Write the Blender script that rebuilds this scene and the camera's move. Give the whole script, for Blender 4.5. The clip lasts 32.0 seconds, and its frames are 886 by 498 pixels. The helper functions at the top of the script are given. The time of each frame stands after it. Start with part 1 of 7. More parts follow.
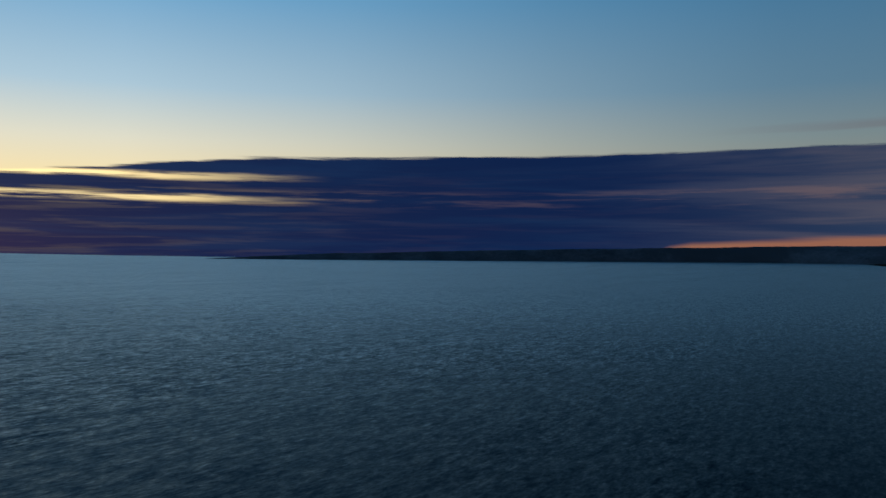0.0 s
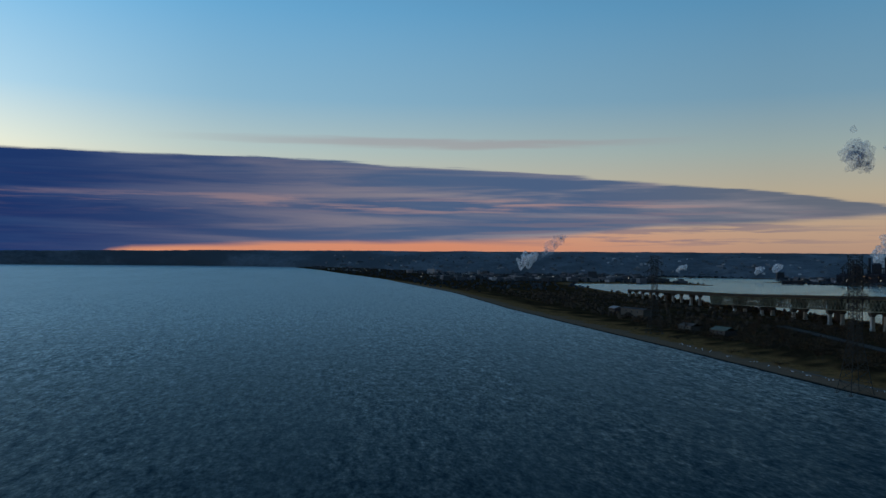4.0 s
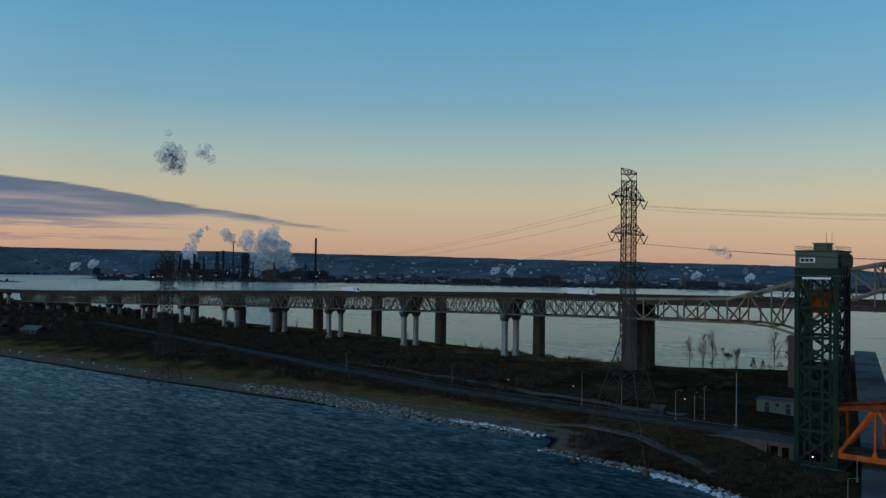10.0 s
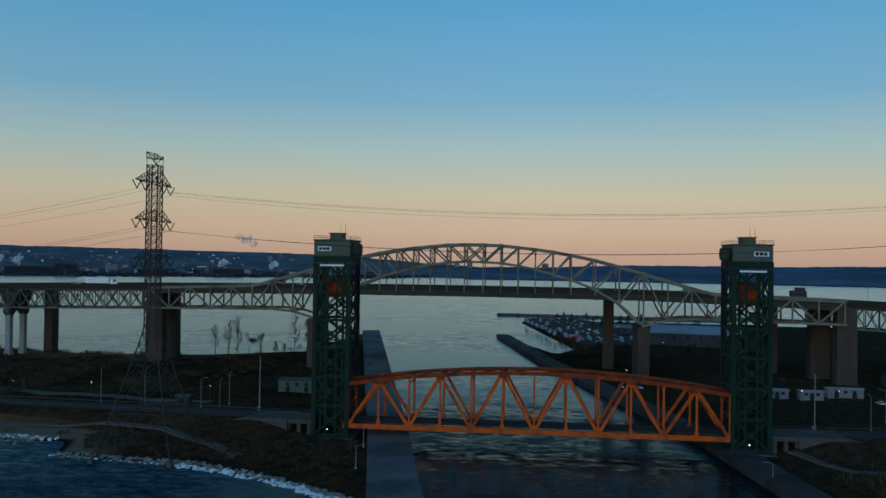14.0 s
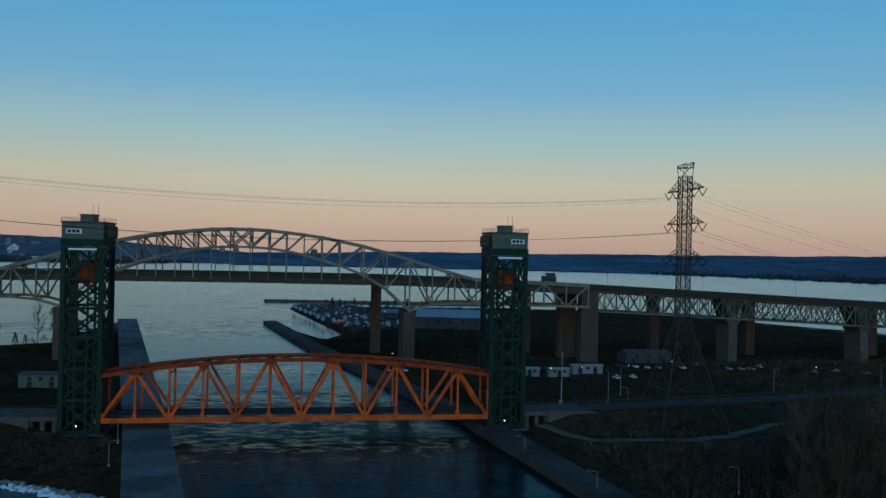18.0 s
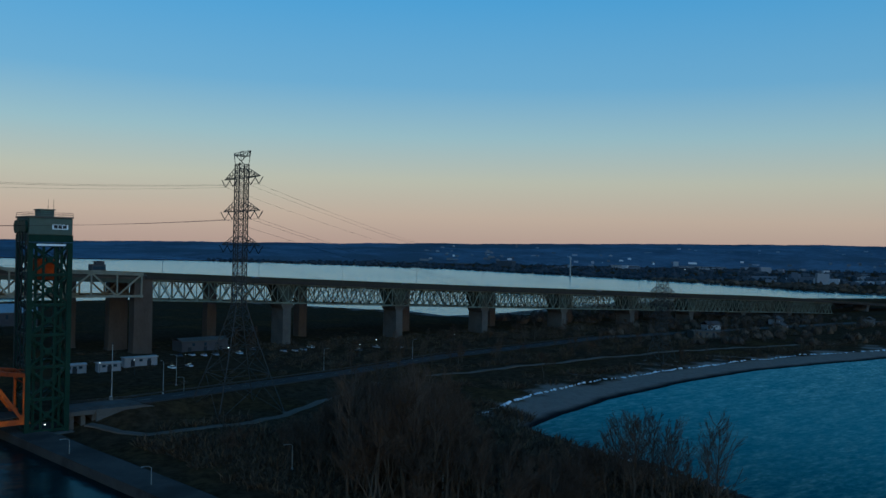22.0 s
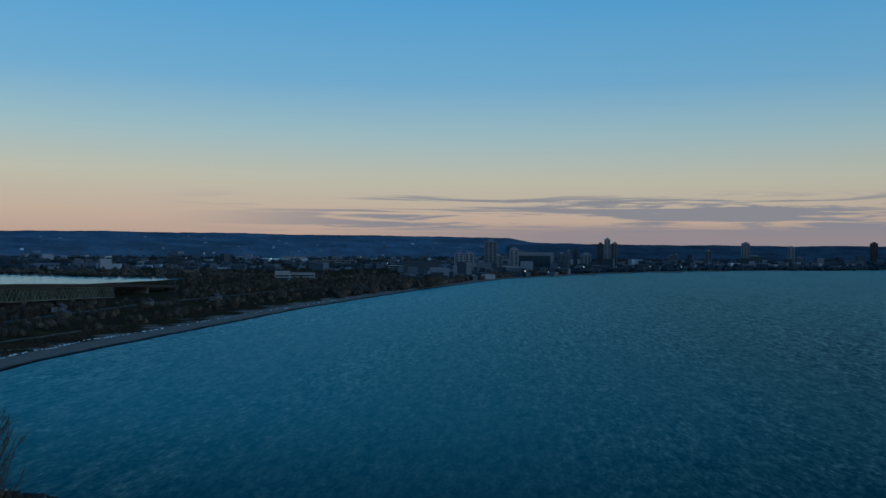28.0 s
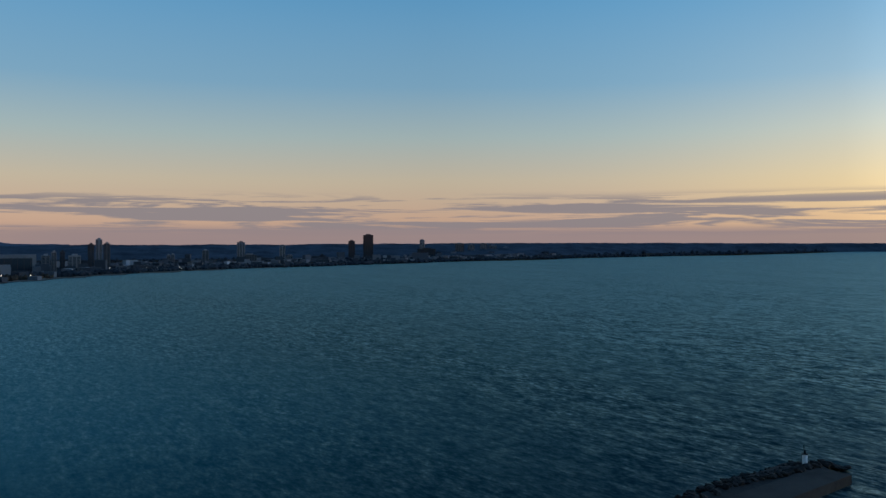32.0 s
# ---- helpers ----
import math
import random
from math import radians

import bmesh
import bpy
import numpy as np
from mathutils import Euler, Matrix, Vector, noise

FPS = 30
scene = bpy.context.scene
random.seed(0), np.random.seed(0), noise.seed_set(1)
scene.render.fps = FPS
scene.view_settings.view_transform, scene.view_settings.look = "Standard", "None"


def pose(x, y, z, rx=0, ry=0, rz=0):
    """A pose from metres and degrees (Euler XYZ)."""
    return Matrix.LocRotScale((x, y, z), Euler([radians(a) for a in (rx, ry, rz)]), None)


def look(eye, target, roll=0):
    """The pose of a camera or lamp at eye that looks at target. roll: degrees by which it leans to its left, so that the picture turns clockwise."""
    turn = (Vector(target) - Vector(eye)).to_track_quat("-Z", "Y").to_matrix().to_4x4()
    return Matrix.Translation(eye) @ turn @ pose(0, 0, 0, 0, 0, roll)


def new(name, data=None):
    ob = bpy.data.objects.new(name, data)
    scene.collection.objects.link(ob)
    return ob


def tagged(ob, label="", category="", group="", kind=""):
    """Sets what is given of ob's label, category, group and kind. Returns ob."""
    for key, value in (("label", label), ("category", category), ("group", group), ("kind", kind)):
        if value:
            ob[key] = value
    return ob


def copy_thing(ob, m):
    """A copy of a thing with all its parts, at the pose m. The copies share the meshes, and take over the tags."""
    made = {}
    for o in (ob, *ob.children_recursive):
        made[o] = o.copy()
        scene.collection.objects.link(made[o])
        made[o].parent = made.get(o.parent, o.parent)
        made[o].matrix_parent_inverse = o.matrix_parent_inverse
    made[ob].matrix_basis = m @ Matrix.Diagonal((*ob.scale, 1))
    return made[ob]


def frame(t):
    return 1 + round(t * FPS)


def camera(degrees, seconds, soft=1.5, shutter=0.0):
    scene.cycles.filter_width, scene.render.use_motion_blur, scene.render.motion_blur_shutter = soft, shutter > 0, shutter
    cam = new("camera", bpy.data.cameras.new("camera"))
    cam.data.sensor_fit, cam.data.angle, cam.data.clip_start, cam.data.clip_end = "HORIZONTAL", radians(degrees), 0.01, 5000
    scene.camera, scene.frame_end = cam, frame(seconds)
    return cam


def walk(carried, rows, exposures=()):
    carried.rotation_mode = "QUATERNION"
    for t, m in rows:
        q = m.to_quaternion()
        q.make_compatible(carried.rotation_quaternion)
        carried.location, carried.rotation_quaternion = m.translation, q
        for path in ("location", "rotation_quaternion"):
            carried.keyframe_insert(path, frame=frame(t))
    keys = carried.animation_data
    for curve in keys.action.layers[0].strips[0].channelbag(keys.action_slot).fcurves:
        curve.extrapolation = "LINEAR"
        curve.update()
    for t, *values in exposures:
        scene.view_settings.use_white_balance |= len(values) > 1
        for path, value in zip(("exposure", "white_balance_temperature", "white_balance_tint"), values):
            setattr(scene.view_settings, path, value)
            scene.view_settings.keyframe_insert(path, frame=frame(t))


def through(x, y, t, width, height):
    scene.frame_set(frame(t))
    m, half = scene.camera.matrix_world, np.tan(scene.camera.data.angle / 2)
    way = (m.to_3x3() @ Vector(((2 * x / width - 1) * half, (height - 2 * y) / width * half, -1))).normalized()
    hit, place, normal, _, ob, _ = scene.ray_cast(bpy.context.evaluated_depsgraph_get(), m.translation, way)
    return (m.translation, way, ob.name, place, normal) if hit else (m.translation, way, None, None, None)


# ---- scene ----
cam = camera(56.43, 32.0)
EYE_H = 57.0

# seconds, heading (clockwise from the lift bridge), tilt up, lean; the drone hovers in one spot
HEADINGS = [
    (0.0, -120.80, 0.47, 0.30),
    (0.5, -117.09, 0.54, 0.30),
    (1.0, -112.72, 0.55, 0.28),
    (1.5, -108.16, 0.64, 0.25),
    (2.0, -102.99, 0.67, 0.22),
    (2.5, -98.33, 0.75, 0.37),
    (3.0, -93.24, 0.83, 0.36),
    (3.5, -88.30, 0.90, 0.36),
    (4.0, -83.43, 0.94, 0.52),
    (4.5, -78.55, 1.07, 0.11),
    (6.5, -62.39, 1.22, 0.36),
    (7.0, -58.70, 1.25, 0.50),
    (7.5, -55.23, 1.26, 0.56),
    (8.0, -51.57, 1.27, 0.58),
    (8.5, -48.29, 1.25, 0.63),
    (9.0, -45.26, 1.22, 0.72),
    (9.5, -41.91, 1.21, 0.73),
    (10.0, -38.45, 1.18, 0.78),
    (10.5, -35.08, 1.13, 0.80),
    (11.0, -30.99, 1.09, 0.78),
    (11.5, -26.27, 1.07, 0.78),
    (12.0, -21.42, 1.03, 0.77),
    (12.5, -17.26, 0.99, 0.76),
    (13.0, -13.03, 0.93, 0.78),
    (13.5, -9.19, 0.84, 0.77),
    (14.0, -6.47, 0.78, 0.80),
    (14.5, -3.87, 0.70, 0.84),
    (16.5, 0.97, 0.24, 1.20),
    (17.0, 3.59, 0.15, 1.30),
    (17.5, 6.32, 0.09, 1.34),
    (18.0, 9.47, 0.07, 1.27),
    (18.5, 12.83, 0.02, 1.27),
    (19.0, 16.38, 0.00, 1.31),
    (19.5, 20.16, -0.01, 1.36),
    (20.0, 23.84, -0.06, 1.32),
    (20.5, 27.57, -0.08, 1.38),
    (21.0, 31.62, -0.08, 1.36),
    (21.5, 35.58, -0.12, 1.36),
    (22.0, 39.52, -0.15, 1.32),
    (22.5, 43.45, -0.18, 1.26),
    (23.0, 47.37, -0.19, 1.15),
    (23.5, 51.22, -0.22, 1.14),
    (24.0, 55.04, -0.26, 1.10),
    (24.5, 58.97, -0.25, 1.07),
    (25.0, 63.02, -0.25, 1.04),
    (25.5, 66.97, -0.25, 1.03),
    (27.5, 82.61, -0.25, 0.84),
    (28.0, 86.48, -0.27, 0.68),
    (28.5, 90.31, -0.28, 0.58),
    (29.0, 94.21, -0.28, 0.47),
    (29.5, 98.08, -0.27, 0.41),
    (30.0, 102.33, -0.21, 0.29),
    (30.5, 106.83, -0.19, 0.17),
    (31.0, 111.37, -0.18, 0.07),
    (31.5, 115.88, -0.15, 0.02),
    (32.0, 120.35, -0.13, -0.08),
]


def heading(yaw, tilt, lean):
    return pose(0, 0, EYE_H, 90 + tilt, 0, -yaw) @ pose(0, 0, 0, 0, 0, lean)


EXPOSURES = [(0.0, -1.35, 6450, 11), (2.0, -0.8, 6600, 11), (4.0, -0.25, 6950, 11), (7.0, -0.12, 7200, 8), (8.5, 0.0, 7000, 6), (11.0, 0.0, 6900, 4), (14.0, -0.05, 6400, 2),
             (18.0, -0.05, 5950, 0), (23.0, -0.05, 5500, -2), (27.0, 0.0, 5650, 0), (30.0, 0.0, 6200, 7), (32.0, 0.0, 6700, 12)]
walk(cam, [(t, heading(a, b, c)) for t, a, b, c in HEADINGS], EXPOSURES)

# ---- sky, clouds and sun ----
SUN_AZ, SUN_EL = -163.0, 2.5


def srgb(r, g, b, a=1.0):
    f = lambda v: (v / 255 / 12.92) if v <= 10 else ((v / 255 + 0.055) / 1.055) ** 2.4
    return (f(r), f(g), f(b), a)


class Graph:
    """Short hand for node trees."""

    def __init__(self, tree):
        self.tree, self.n, self.l = tree, tree.nodes, tree.links

    def add(self, kind):
        return self.n.new(kind)

    def put(self, socket, value):
        if hasattr(value, "is_output"):
            self.l.new(value, socket)
        else:
            socket.default_value = value

    def math(self, op, a, b=0.0, clamp=False):
        node = self.add("ShaderNodeMath")
        node.operation, node.use_clamp = op, clamp
        self.put(node.inputs[0], a)
        self.put(node.inputs[1], b)
        return node.outputs[0]

    def step(self, v, lo, hi):
        node = self.add("ShaderNodeMapRange")
        node.interpolation_type = "SMOOTHSTEP"
        self.put(node.inputs[0], v)
        self.put(node.inputs[1], lo)
        self.put(node.inputs[2], hi)
        return node.outputs[0]

    def mix(self, f, a, b, blend="MIX"):
        node = self.add("ShaderNodeMix")
        node.data_type, node.blend_type = "RGBA", blend
        self.put(node.inputs[0], f)
        self.put(node.inputs[6], a)
        self.put(node.inputs[7], b)
        return node.outputs[2]

    def ramp(self, v, stops, interp="LINEAR"):
        node = self.add("ShaderNodeValToRGB")
        node.color_ramp.interpolation = interp
        els = node.color_ramp.elements
        while len(els) < len(stops):
            els.new(0.5)
        for e, (p, c) in zip(els, stops):
            e.position, e.color = p, (c if len(c) == 4 else (*c, 1)) if hasattr(c, "__len__") else (c, c, c, 1)
        self.put(node.inputs[0], v)
        return node.outputs[0]

    def noise(self, vec, scale, detail=4.0, rough=0.55, dist=0.0):
        node = self.add("ShaderNodeTexNoise")
        if vec is not None:
            self.l.new(vec, node.inputs["Vector"])
        node.inputs["Scale"].default_value, node.inputs["Detail"].default_value = scale, detail
        node.inputs["Roughness"].default_value, node.inputs["Distortion"].default_value = rough, dist
        return node.outputs["Fac"]

    def combine(self, x, y, z):
        node = self.add("ShaderNodeCombineXYZ")
        for s, v in zip(node.inputs, (x, y, z)):
            self.put(s, v)
        return node.outputs[0]

    def mapping(self, vec, scale, rot=(0, 0, 0), loc=(0, 0, 0)):
        node = self.add("ShaderNodeMapping")
        self.l.new(vec, node.inputs[0])
        node.inputs["Scale"].default_value, node.inputs["Rotation"].default_value, node.inputs["Location"].default_value = scale, rot, loc
        return node.outputs[0]


def make_world():
    world = bpy.data.worlds.new("dusk_sky")
    scene.world = world
    world.use_nodes = True
    g = Graph(world.node_tree)
    g.n.clear()
    sep = g.add("ShaderNodeSeparateXYZ")
    g.l.new(g.add("ShaderNodeTexCoord").outputs["Generated"], sep.inputs[0])
    x, y, z = sep.outputs
    el = g.math("MULTIPLY", g.math("ARCSINE", z), 57.2958)
    az = g.math("MULTIPLY", g.math("ARCTAN2", x, y), 57.2958)
    # clear sky, away from the sun and towards it, by elevation up to 90 degrees
    def stops(rows):
        return [(max(0.0, min(1.0, (e + 5) / 95)), srgb(*c)) for e, c in rows]
    v = g.math("DIVIDE", g.math("ADD", el, 5.0), 95.0)
    away = g.ramp(v, stops([(-5, (120, 105, 105)), (0.3, (193, 158, 141)), (2.0, (205, 174, 152)), (4.5, (201, 190, 168)), (7.5, (168, 189, 191)), (11, (126, 173, 203)), (17, (95, 161, 207)), (28, (58, 122, 182)), (45, (30, 78, 135)), (90, (14, 42, 85))]))
    near = g.ramp(v, stops([(-5, (140, 115, 90)), (0.3, (235, 190, 130)), (4.0, (255, 228, 160)), (7.5, (225, 222, 200)), (11, (172, 200, 215)), (17, (112, 166, 203)), (28, (100, 150, 192)), (45, (55, 105, 155)), (90, (14, 42, 85))]))
    d = radians(SUN_AZ)
    flat = g.math("MAXIMUM", g.math("SQRT", g.math("ADD", g.math("MULTIPLY", x, x), g.math("MULTIPLY", y, y))), 0.001)
    cosaz = g.math("DIVIDE", g.math("ADD", g.math("MULTIPLY", x, math.sin(d)), g.math("MULTIPLY", y, math.cos(d))), flat)
    sky = g.mix(g.step(cosaz, 0.35, 1.0), away, near)
    gain = g.ramp(g.math("DIVIDE", g.math("ADD", az, 180.0), 360.0), [((a + 180) / 360, 0.5 * 2 ** s) for a, s in ((-180, 1.35), (-142, 1.35), (-128, 1.15), (-113, 0.75), (-99, 0.4), (-76, 0.05), (-62, -0.15), (-30, -0.15), (0, 0.0), (90, -0.15), (120, -0.25), (146, 0.0), (180, 1.35))])
    sky = g.mix(1.0, sky, gain, "MULTIPLY")
    # overhead the sky is deepest at right angles to the sun
    high = g.ramp(g.math("ADD", g.math("MULTIPLY", cosaz, 0.5), 0.5), [(0.0, 0.5), (0.35, 0.4), (0.55, 0.24), (0.7, 0.28), (0.9, 0.75), (1.0, 0.9)])
    sky = g.mix(g.step(el, 14.0, 38.0), sky, g.mix(1.0, sky, g.mix(1.0, high, (2, 2, 2, 1), "MULTIPLY"), "MULTIPLY"))
    # streaky cloud texture, long in azimuth and thin in elevation
    tex = g.combine(g.math("MULTIPLY", az, 0.045), g.math("MULTIPLY", el, 0.75), 0.0)
    n1 = g.noise(tex, 1.0, 6.0, 0.55, 0.4)
    n2 = g.noise(g.combine(g.math("MULTIPLY", az, 0.12), g.math("MULTIPLY", el, 2.4), 3.0), 1.0, 5.0, 0.6, 0.3)
    u = g.math("DIVIDE", g.math("ADD", az, 180.0), 360.0)
    def curve(rows):
        return g.ramp(u, [((a + 180) / 360, e / 10.0) for a, e in rows])
    # the long cloud bank: upper and lower edge, tenths of ten degrees
    top = curve([(-180, 4.4), (-149, 5.3), (-134, 6.7), (-115, 6.95), (-95, 7.15), (-78, 6.4), (-62, 4.9), (-45, 2.35), (-38, 1.6), (179, 4.4)])
    low = curve([(-180, 0.0), (-109, 0.0), (-105, 1.7), (-90, 2.35), (-82, 2.4), (-76, 2.6), (-70, 3.4), (-64, 3.6), (-55, 4.1), (-45, 3.3), (-38, 3.2), (179, 0.0)])
    wob = g.math("MULTIPLY", g.math("SUBTRACT", n1, 0.5), 0.9)
    e10 = g.math("DIVIDE", el, 10.0)
    up = g.math("SUBTRACT", top, g.math("ADD", e10, g.math("ADD", g.math("MULTIPLY", wob, 0.05), g.math("MULTIPLY", g.math("SUBTRACT", n2, 0.5), 0.07))))
    dn = g.math("SUBTRACT", g.math("ADD", e10, 0.1), g.math("ADD", low, g.math("MULTIPLY", wob, 0.1)))
    bank = g.math("MULTIPLY", g.step(up, 0.0, 0.02), g.step(dn, -0.02, 0.03))
    side = g.math("MULTIPLY", g.step(az, -178.0, -150.0), g.math("SUBTRACT", 1.0, g.step(az, -47.0, -36.0)))
    bank = g.math("MULTIPLY", bank, g.math("MAXIMUM", side, 0.0))
    streak = g.math("SUBTRACT", 1.0, g.step(g.math("ABSOLUTE", g.math("SUBTRACT", el, g.math("ADD", 3.9, g.math("MULTIPLY", wob, 1.6)))), 0.15, 0.75))
    holes = g.math("MULTIPLY", g.math("MULTIPLY", g.step(n2, 0.46, 0.66), g.step(up, 0.05, 0.2)), g.math("ADD", 0.12, g.math("MULTIPLY", streak, 0.88)))
    glow = g.math("MULTIPLY", g.math("MULTIPLY", g.step(az, -118.0, -104.0), g.math("SUBTRACT", 1.0, g.step(az, -86.0, -58.0))), g.math("SUBTRACT", 1.0, g.step(el, 1.2, 3.4)))
    sky = g.mix(g.math("MULTIPLY", glow, 0.75), sky, srgb(166, 100, 76))
    gap = g.mix(g.step(az, -148.0, -118.0), srgb(255, 225, 150), srgb(186, 152, 150))
    dense = g.mix(g.step(az, -112.0, -82.0), srgb(15, 52, 112), g.mix(g.step(az, -78.0, -56.0), srgb(76, 102, 142), srgb(104, 114, 132)))
    light = g.mix(g.step(az, -115.0, -72.0), srgb(24, 66, 124), srgb(156, 150, 160))
    body = g.mix(g.step(n1, 0.42, 0.66), dense, light)
    body = g.mix(g.math("MULTIPLY", holes, g.mix(g.step(az, -160.0, -110.0), (0.9, 0.9, 0.9, 1), g.mix(g.step(az, -112.0, -80.0), (0.22, 0.22, 0.22, 1), (0.6, 0.6, 0.6, 1)))), body, gap)
    gold = g.math("MAXIMUM", g.math("SUBTRACT", 1.0, g.step(g.math("ABSOLUTE", g.math("SUBTRACT", el, g.math("ADD", 3.75, g.math("MULTIPLY", wob, 0.9)))), 0.06, 0.34)), g.math("SUBTRACT", 1.0, g.step(g.math("ABSOLUTE", g.math("SUBTRACT", el, g.math("ADD", 5.15, g.math("MULTIPLY", wob, 1.1)))), 0.06, 0.3)))
    gold = g.math("MULTIPLY", g.math("MULTIPLY", gold, g.math("SUBTRACT", 1.0, g.step(az, -146.0, -128.0))), g.step(n2, 0.34, 0.56))
    body = g.mix(gold, body, (3.4, 2.6, 1.2, 1))
    sky = g.mix(bank, sky, g.mix(1.0, body, (0.5, 0.5, 0.5, 1), "MULTIPLY"))
    thin = g.math("MULTIPLY", g.math("MULTIPLY", g.step(az, -84.0, -76.0), g.math("SUBTRACT", 1.0, g.step(az, -64.0, -52.0))), g.math("MULTIPLY", g.step(el, 1.0, 1.6), g.math("SUBTRACT", 1.0, g.step(el, 2.8, 3.8))))
    sky = g.mix(g.math("MULTIPLY", thin, g.math("MULTIPLY", g.step(n2, 0.47, 0.58), 0.6)), sky, srgb(84, 82, 100))
    # thin streaks over the far shore to the north and high wisps
    env = g.math("MULTIPLY", g.math("MULTIPLY", g.step(el, 0.5, 1.4), g.math("SUBTRACT", 1.0, g.step(el, 3.0, 3.9))), g.step(az, 66.0, 84.0))
    n3 = g.noise(g.combine(g.math("MULTIPLY", az, 0.07), g.math("MULTIPLY", el, 1.5), 7.0), 1.0, 7.0, 0.58, 0.6)
    sky = g.mix(g.math("MULTIPLY", env, g.math("MULTIPLY", g.step(n3, 0.455, 0.53), 0.9)), sky, srgb(96, 93, 98))
    haze = g.math("MULTIPLY", g.step(az, 78.0, 96.0), g.math("SUBTRACT", 1.0, g.step(el, 0.9, 1.7)))
    sky = g.mix(g.math("MULTIPLY", haze, 0.85), sky, srgb(104, 94, 97))
    wisp = g.math("MULTIPLY", g.math("SUBTRACT", 1.0, g.step(g.math("ABSOLUTE", g.math("SUBTRACT", el, g.math("ADD", 8.2, g.math("MULTIPLY", wob, 1.5)))), 0.05, 0.35)), g.math("MULTIPLY", g.step(az, -105.0, -88.0), g.math("SUBTRACT", 1.0, g.step(az, -78.0, -64.0))))
    sky = g.mix(g.math("MULTIPLY", wisp, 0.45), sky, srgb(119, 108, 115))
    bg = g.add("ShaderNodeBackground")
    g.l.new(sky, bg.inputs[0])
    bg.inputs[1].default_value = 2.0
    nish = g.add("ShaderNodeTexSky")
    nish.sky_type, nish.sun_disc, nish.sun_elevation, nish.sun_rotation = "NISHITA", False, radians(SUN_EL), radians(SUN_AZ)
    bg2 = g.add("ShaderNodeBackground")
    g.l.new(nish.outputs[0], bg2.inputs[0])
    bg2.inputs[1].default_value = 0.003
    both = g.add("ShaderNodeAddShader")
    g.l.new(bg.outputs[0], both.inputs[0])
    g.l.new(bg2.outputs[0], both.inputs[1])
    g.l.new(both.outputs[0], g.add("ShaderNodeOutputWorld").inputs[0])


make_world()
sun = new("sun", bpy.data.lights.new("sun", "SUN"))
sun.data.energy, sun.data.angle, sun.data.color = 0.2, radians(12), (1.0, 0.70, 0.48)
sun.matrix_world = look((1000 * math.sin(radians(SUN_AZ)), 1000 * math.cos(radians(SUN_AZ)), 1000 * math.tan(radians(6.0))), (0, 0, 0))

# ---- materials ----
def material(name, base, rough=0.8, metal=0.0, var=0.35, scale=0.5, fine=6.0, bump=0.3, alt=None, dist=0.2, spec=0.08, stretch=(1, 1, 1), rand=0.0, coarse=None):
    """A worn surface: colour that varies at two scales (sizes per metre), with grain in the relief."""
    m = bpy.data.materials.new(name)
    m.use_nodes = True
    g = Graph(m.node_tree)
    b = g.n["Principled BSDF"]
    co = g.mapping(g.add("ShaderNodeTexCoord").outputs["Object"], stretch)
    n1, n2 = g.noise(co, scale, 4.0, 0.6), g.noise(co, fine, 5.0, 0.65)
    lo = tuple(c * (1 - var) for c in base) + (1,)
    hi = tuple(min(1, c * (1 + var)) for c in base) + (1,)
    col = g.ramp(g.math("ADD", g.math("MULTIPLY", n1, 0.6), g.math("MULTIPLY", n2, 0.4)), [(0.32, lo), (0.68, hi)])
    if alt:
        col = g.mix(g.step(g.noise(co, coarse or scale * 0.35, 5.0, 0.6), 0.5, 0.62), col, (*alt, 1))
    if rand:
        r = g.add("ShaderNodeObjectInfo").outputs["Random"]
        col = g.mix(1.0, col, g.ramp(r, [(0, 1 - rand), (1, 1.0)]), "MULTIPLY")
    g.l.new(col, b.inputs["Base Color"])
    g.put(b.inputs["Roughness"], g.math("ADD", g.math("MULTIPLY", n2, 0.2), rough - 0.1, clamp=True))
    b.inputs["Metallic"].default_value = metal
    b.inputs["Specular IOR Level"].default_value = spec
    if bump:
        bp = g.add("ShaderNodeBump")
        bp.inputs["Strength"].default_value, bp.inputs["Distance"].default_value = bump, dist
        g.l.new(n2, bp.inputs["Height"])
        g.l.new(bp.outputs[0], b.inputs["Normal"])
    return m


WAVE = 0.86  # steepness of the waves
MIRROR = 0.41  # share of the mirror's strength left on ruffled water, whose waves hide one another


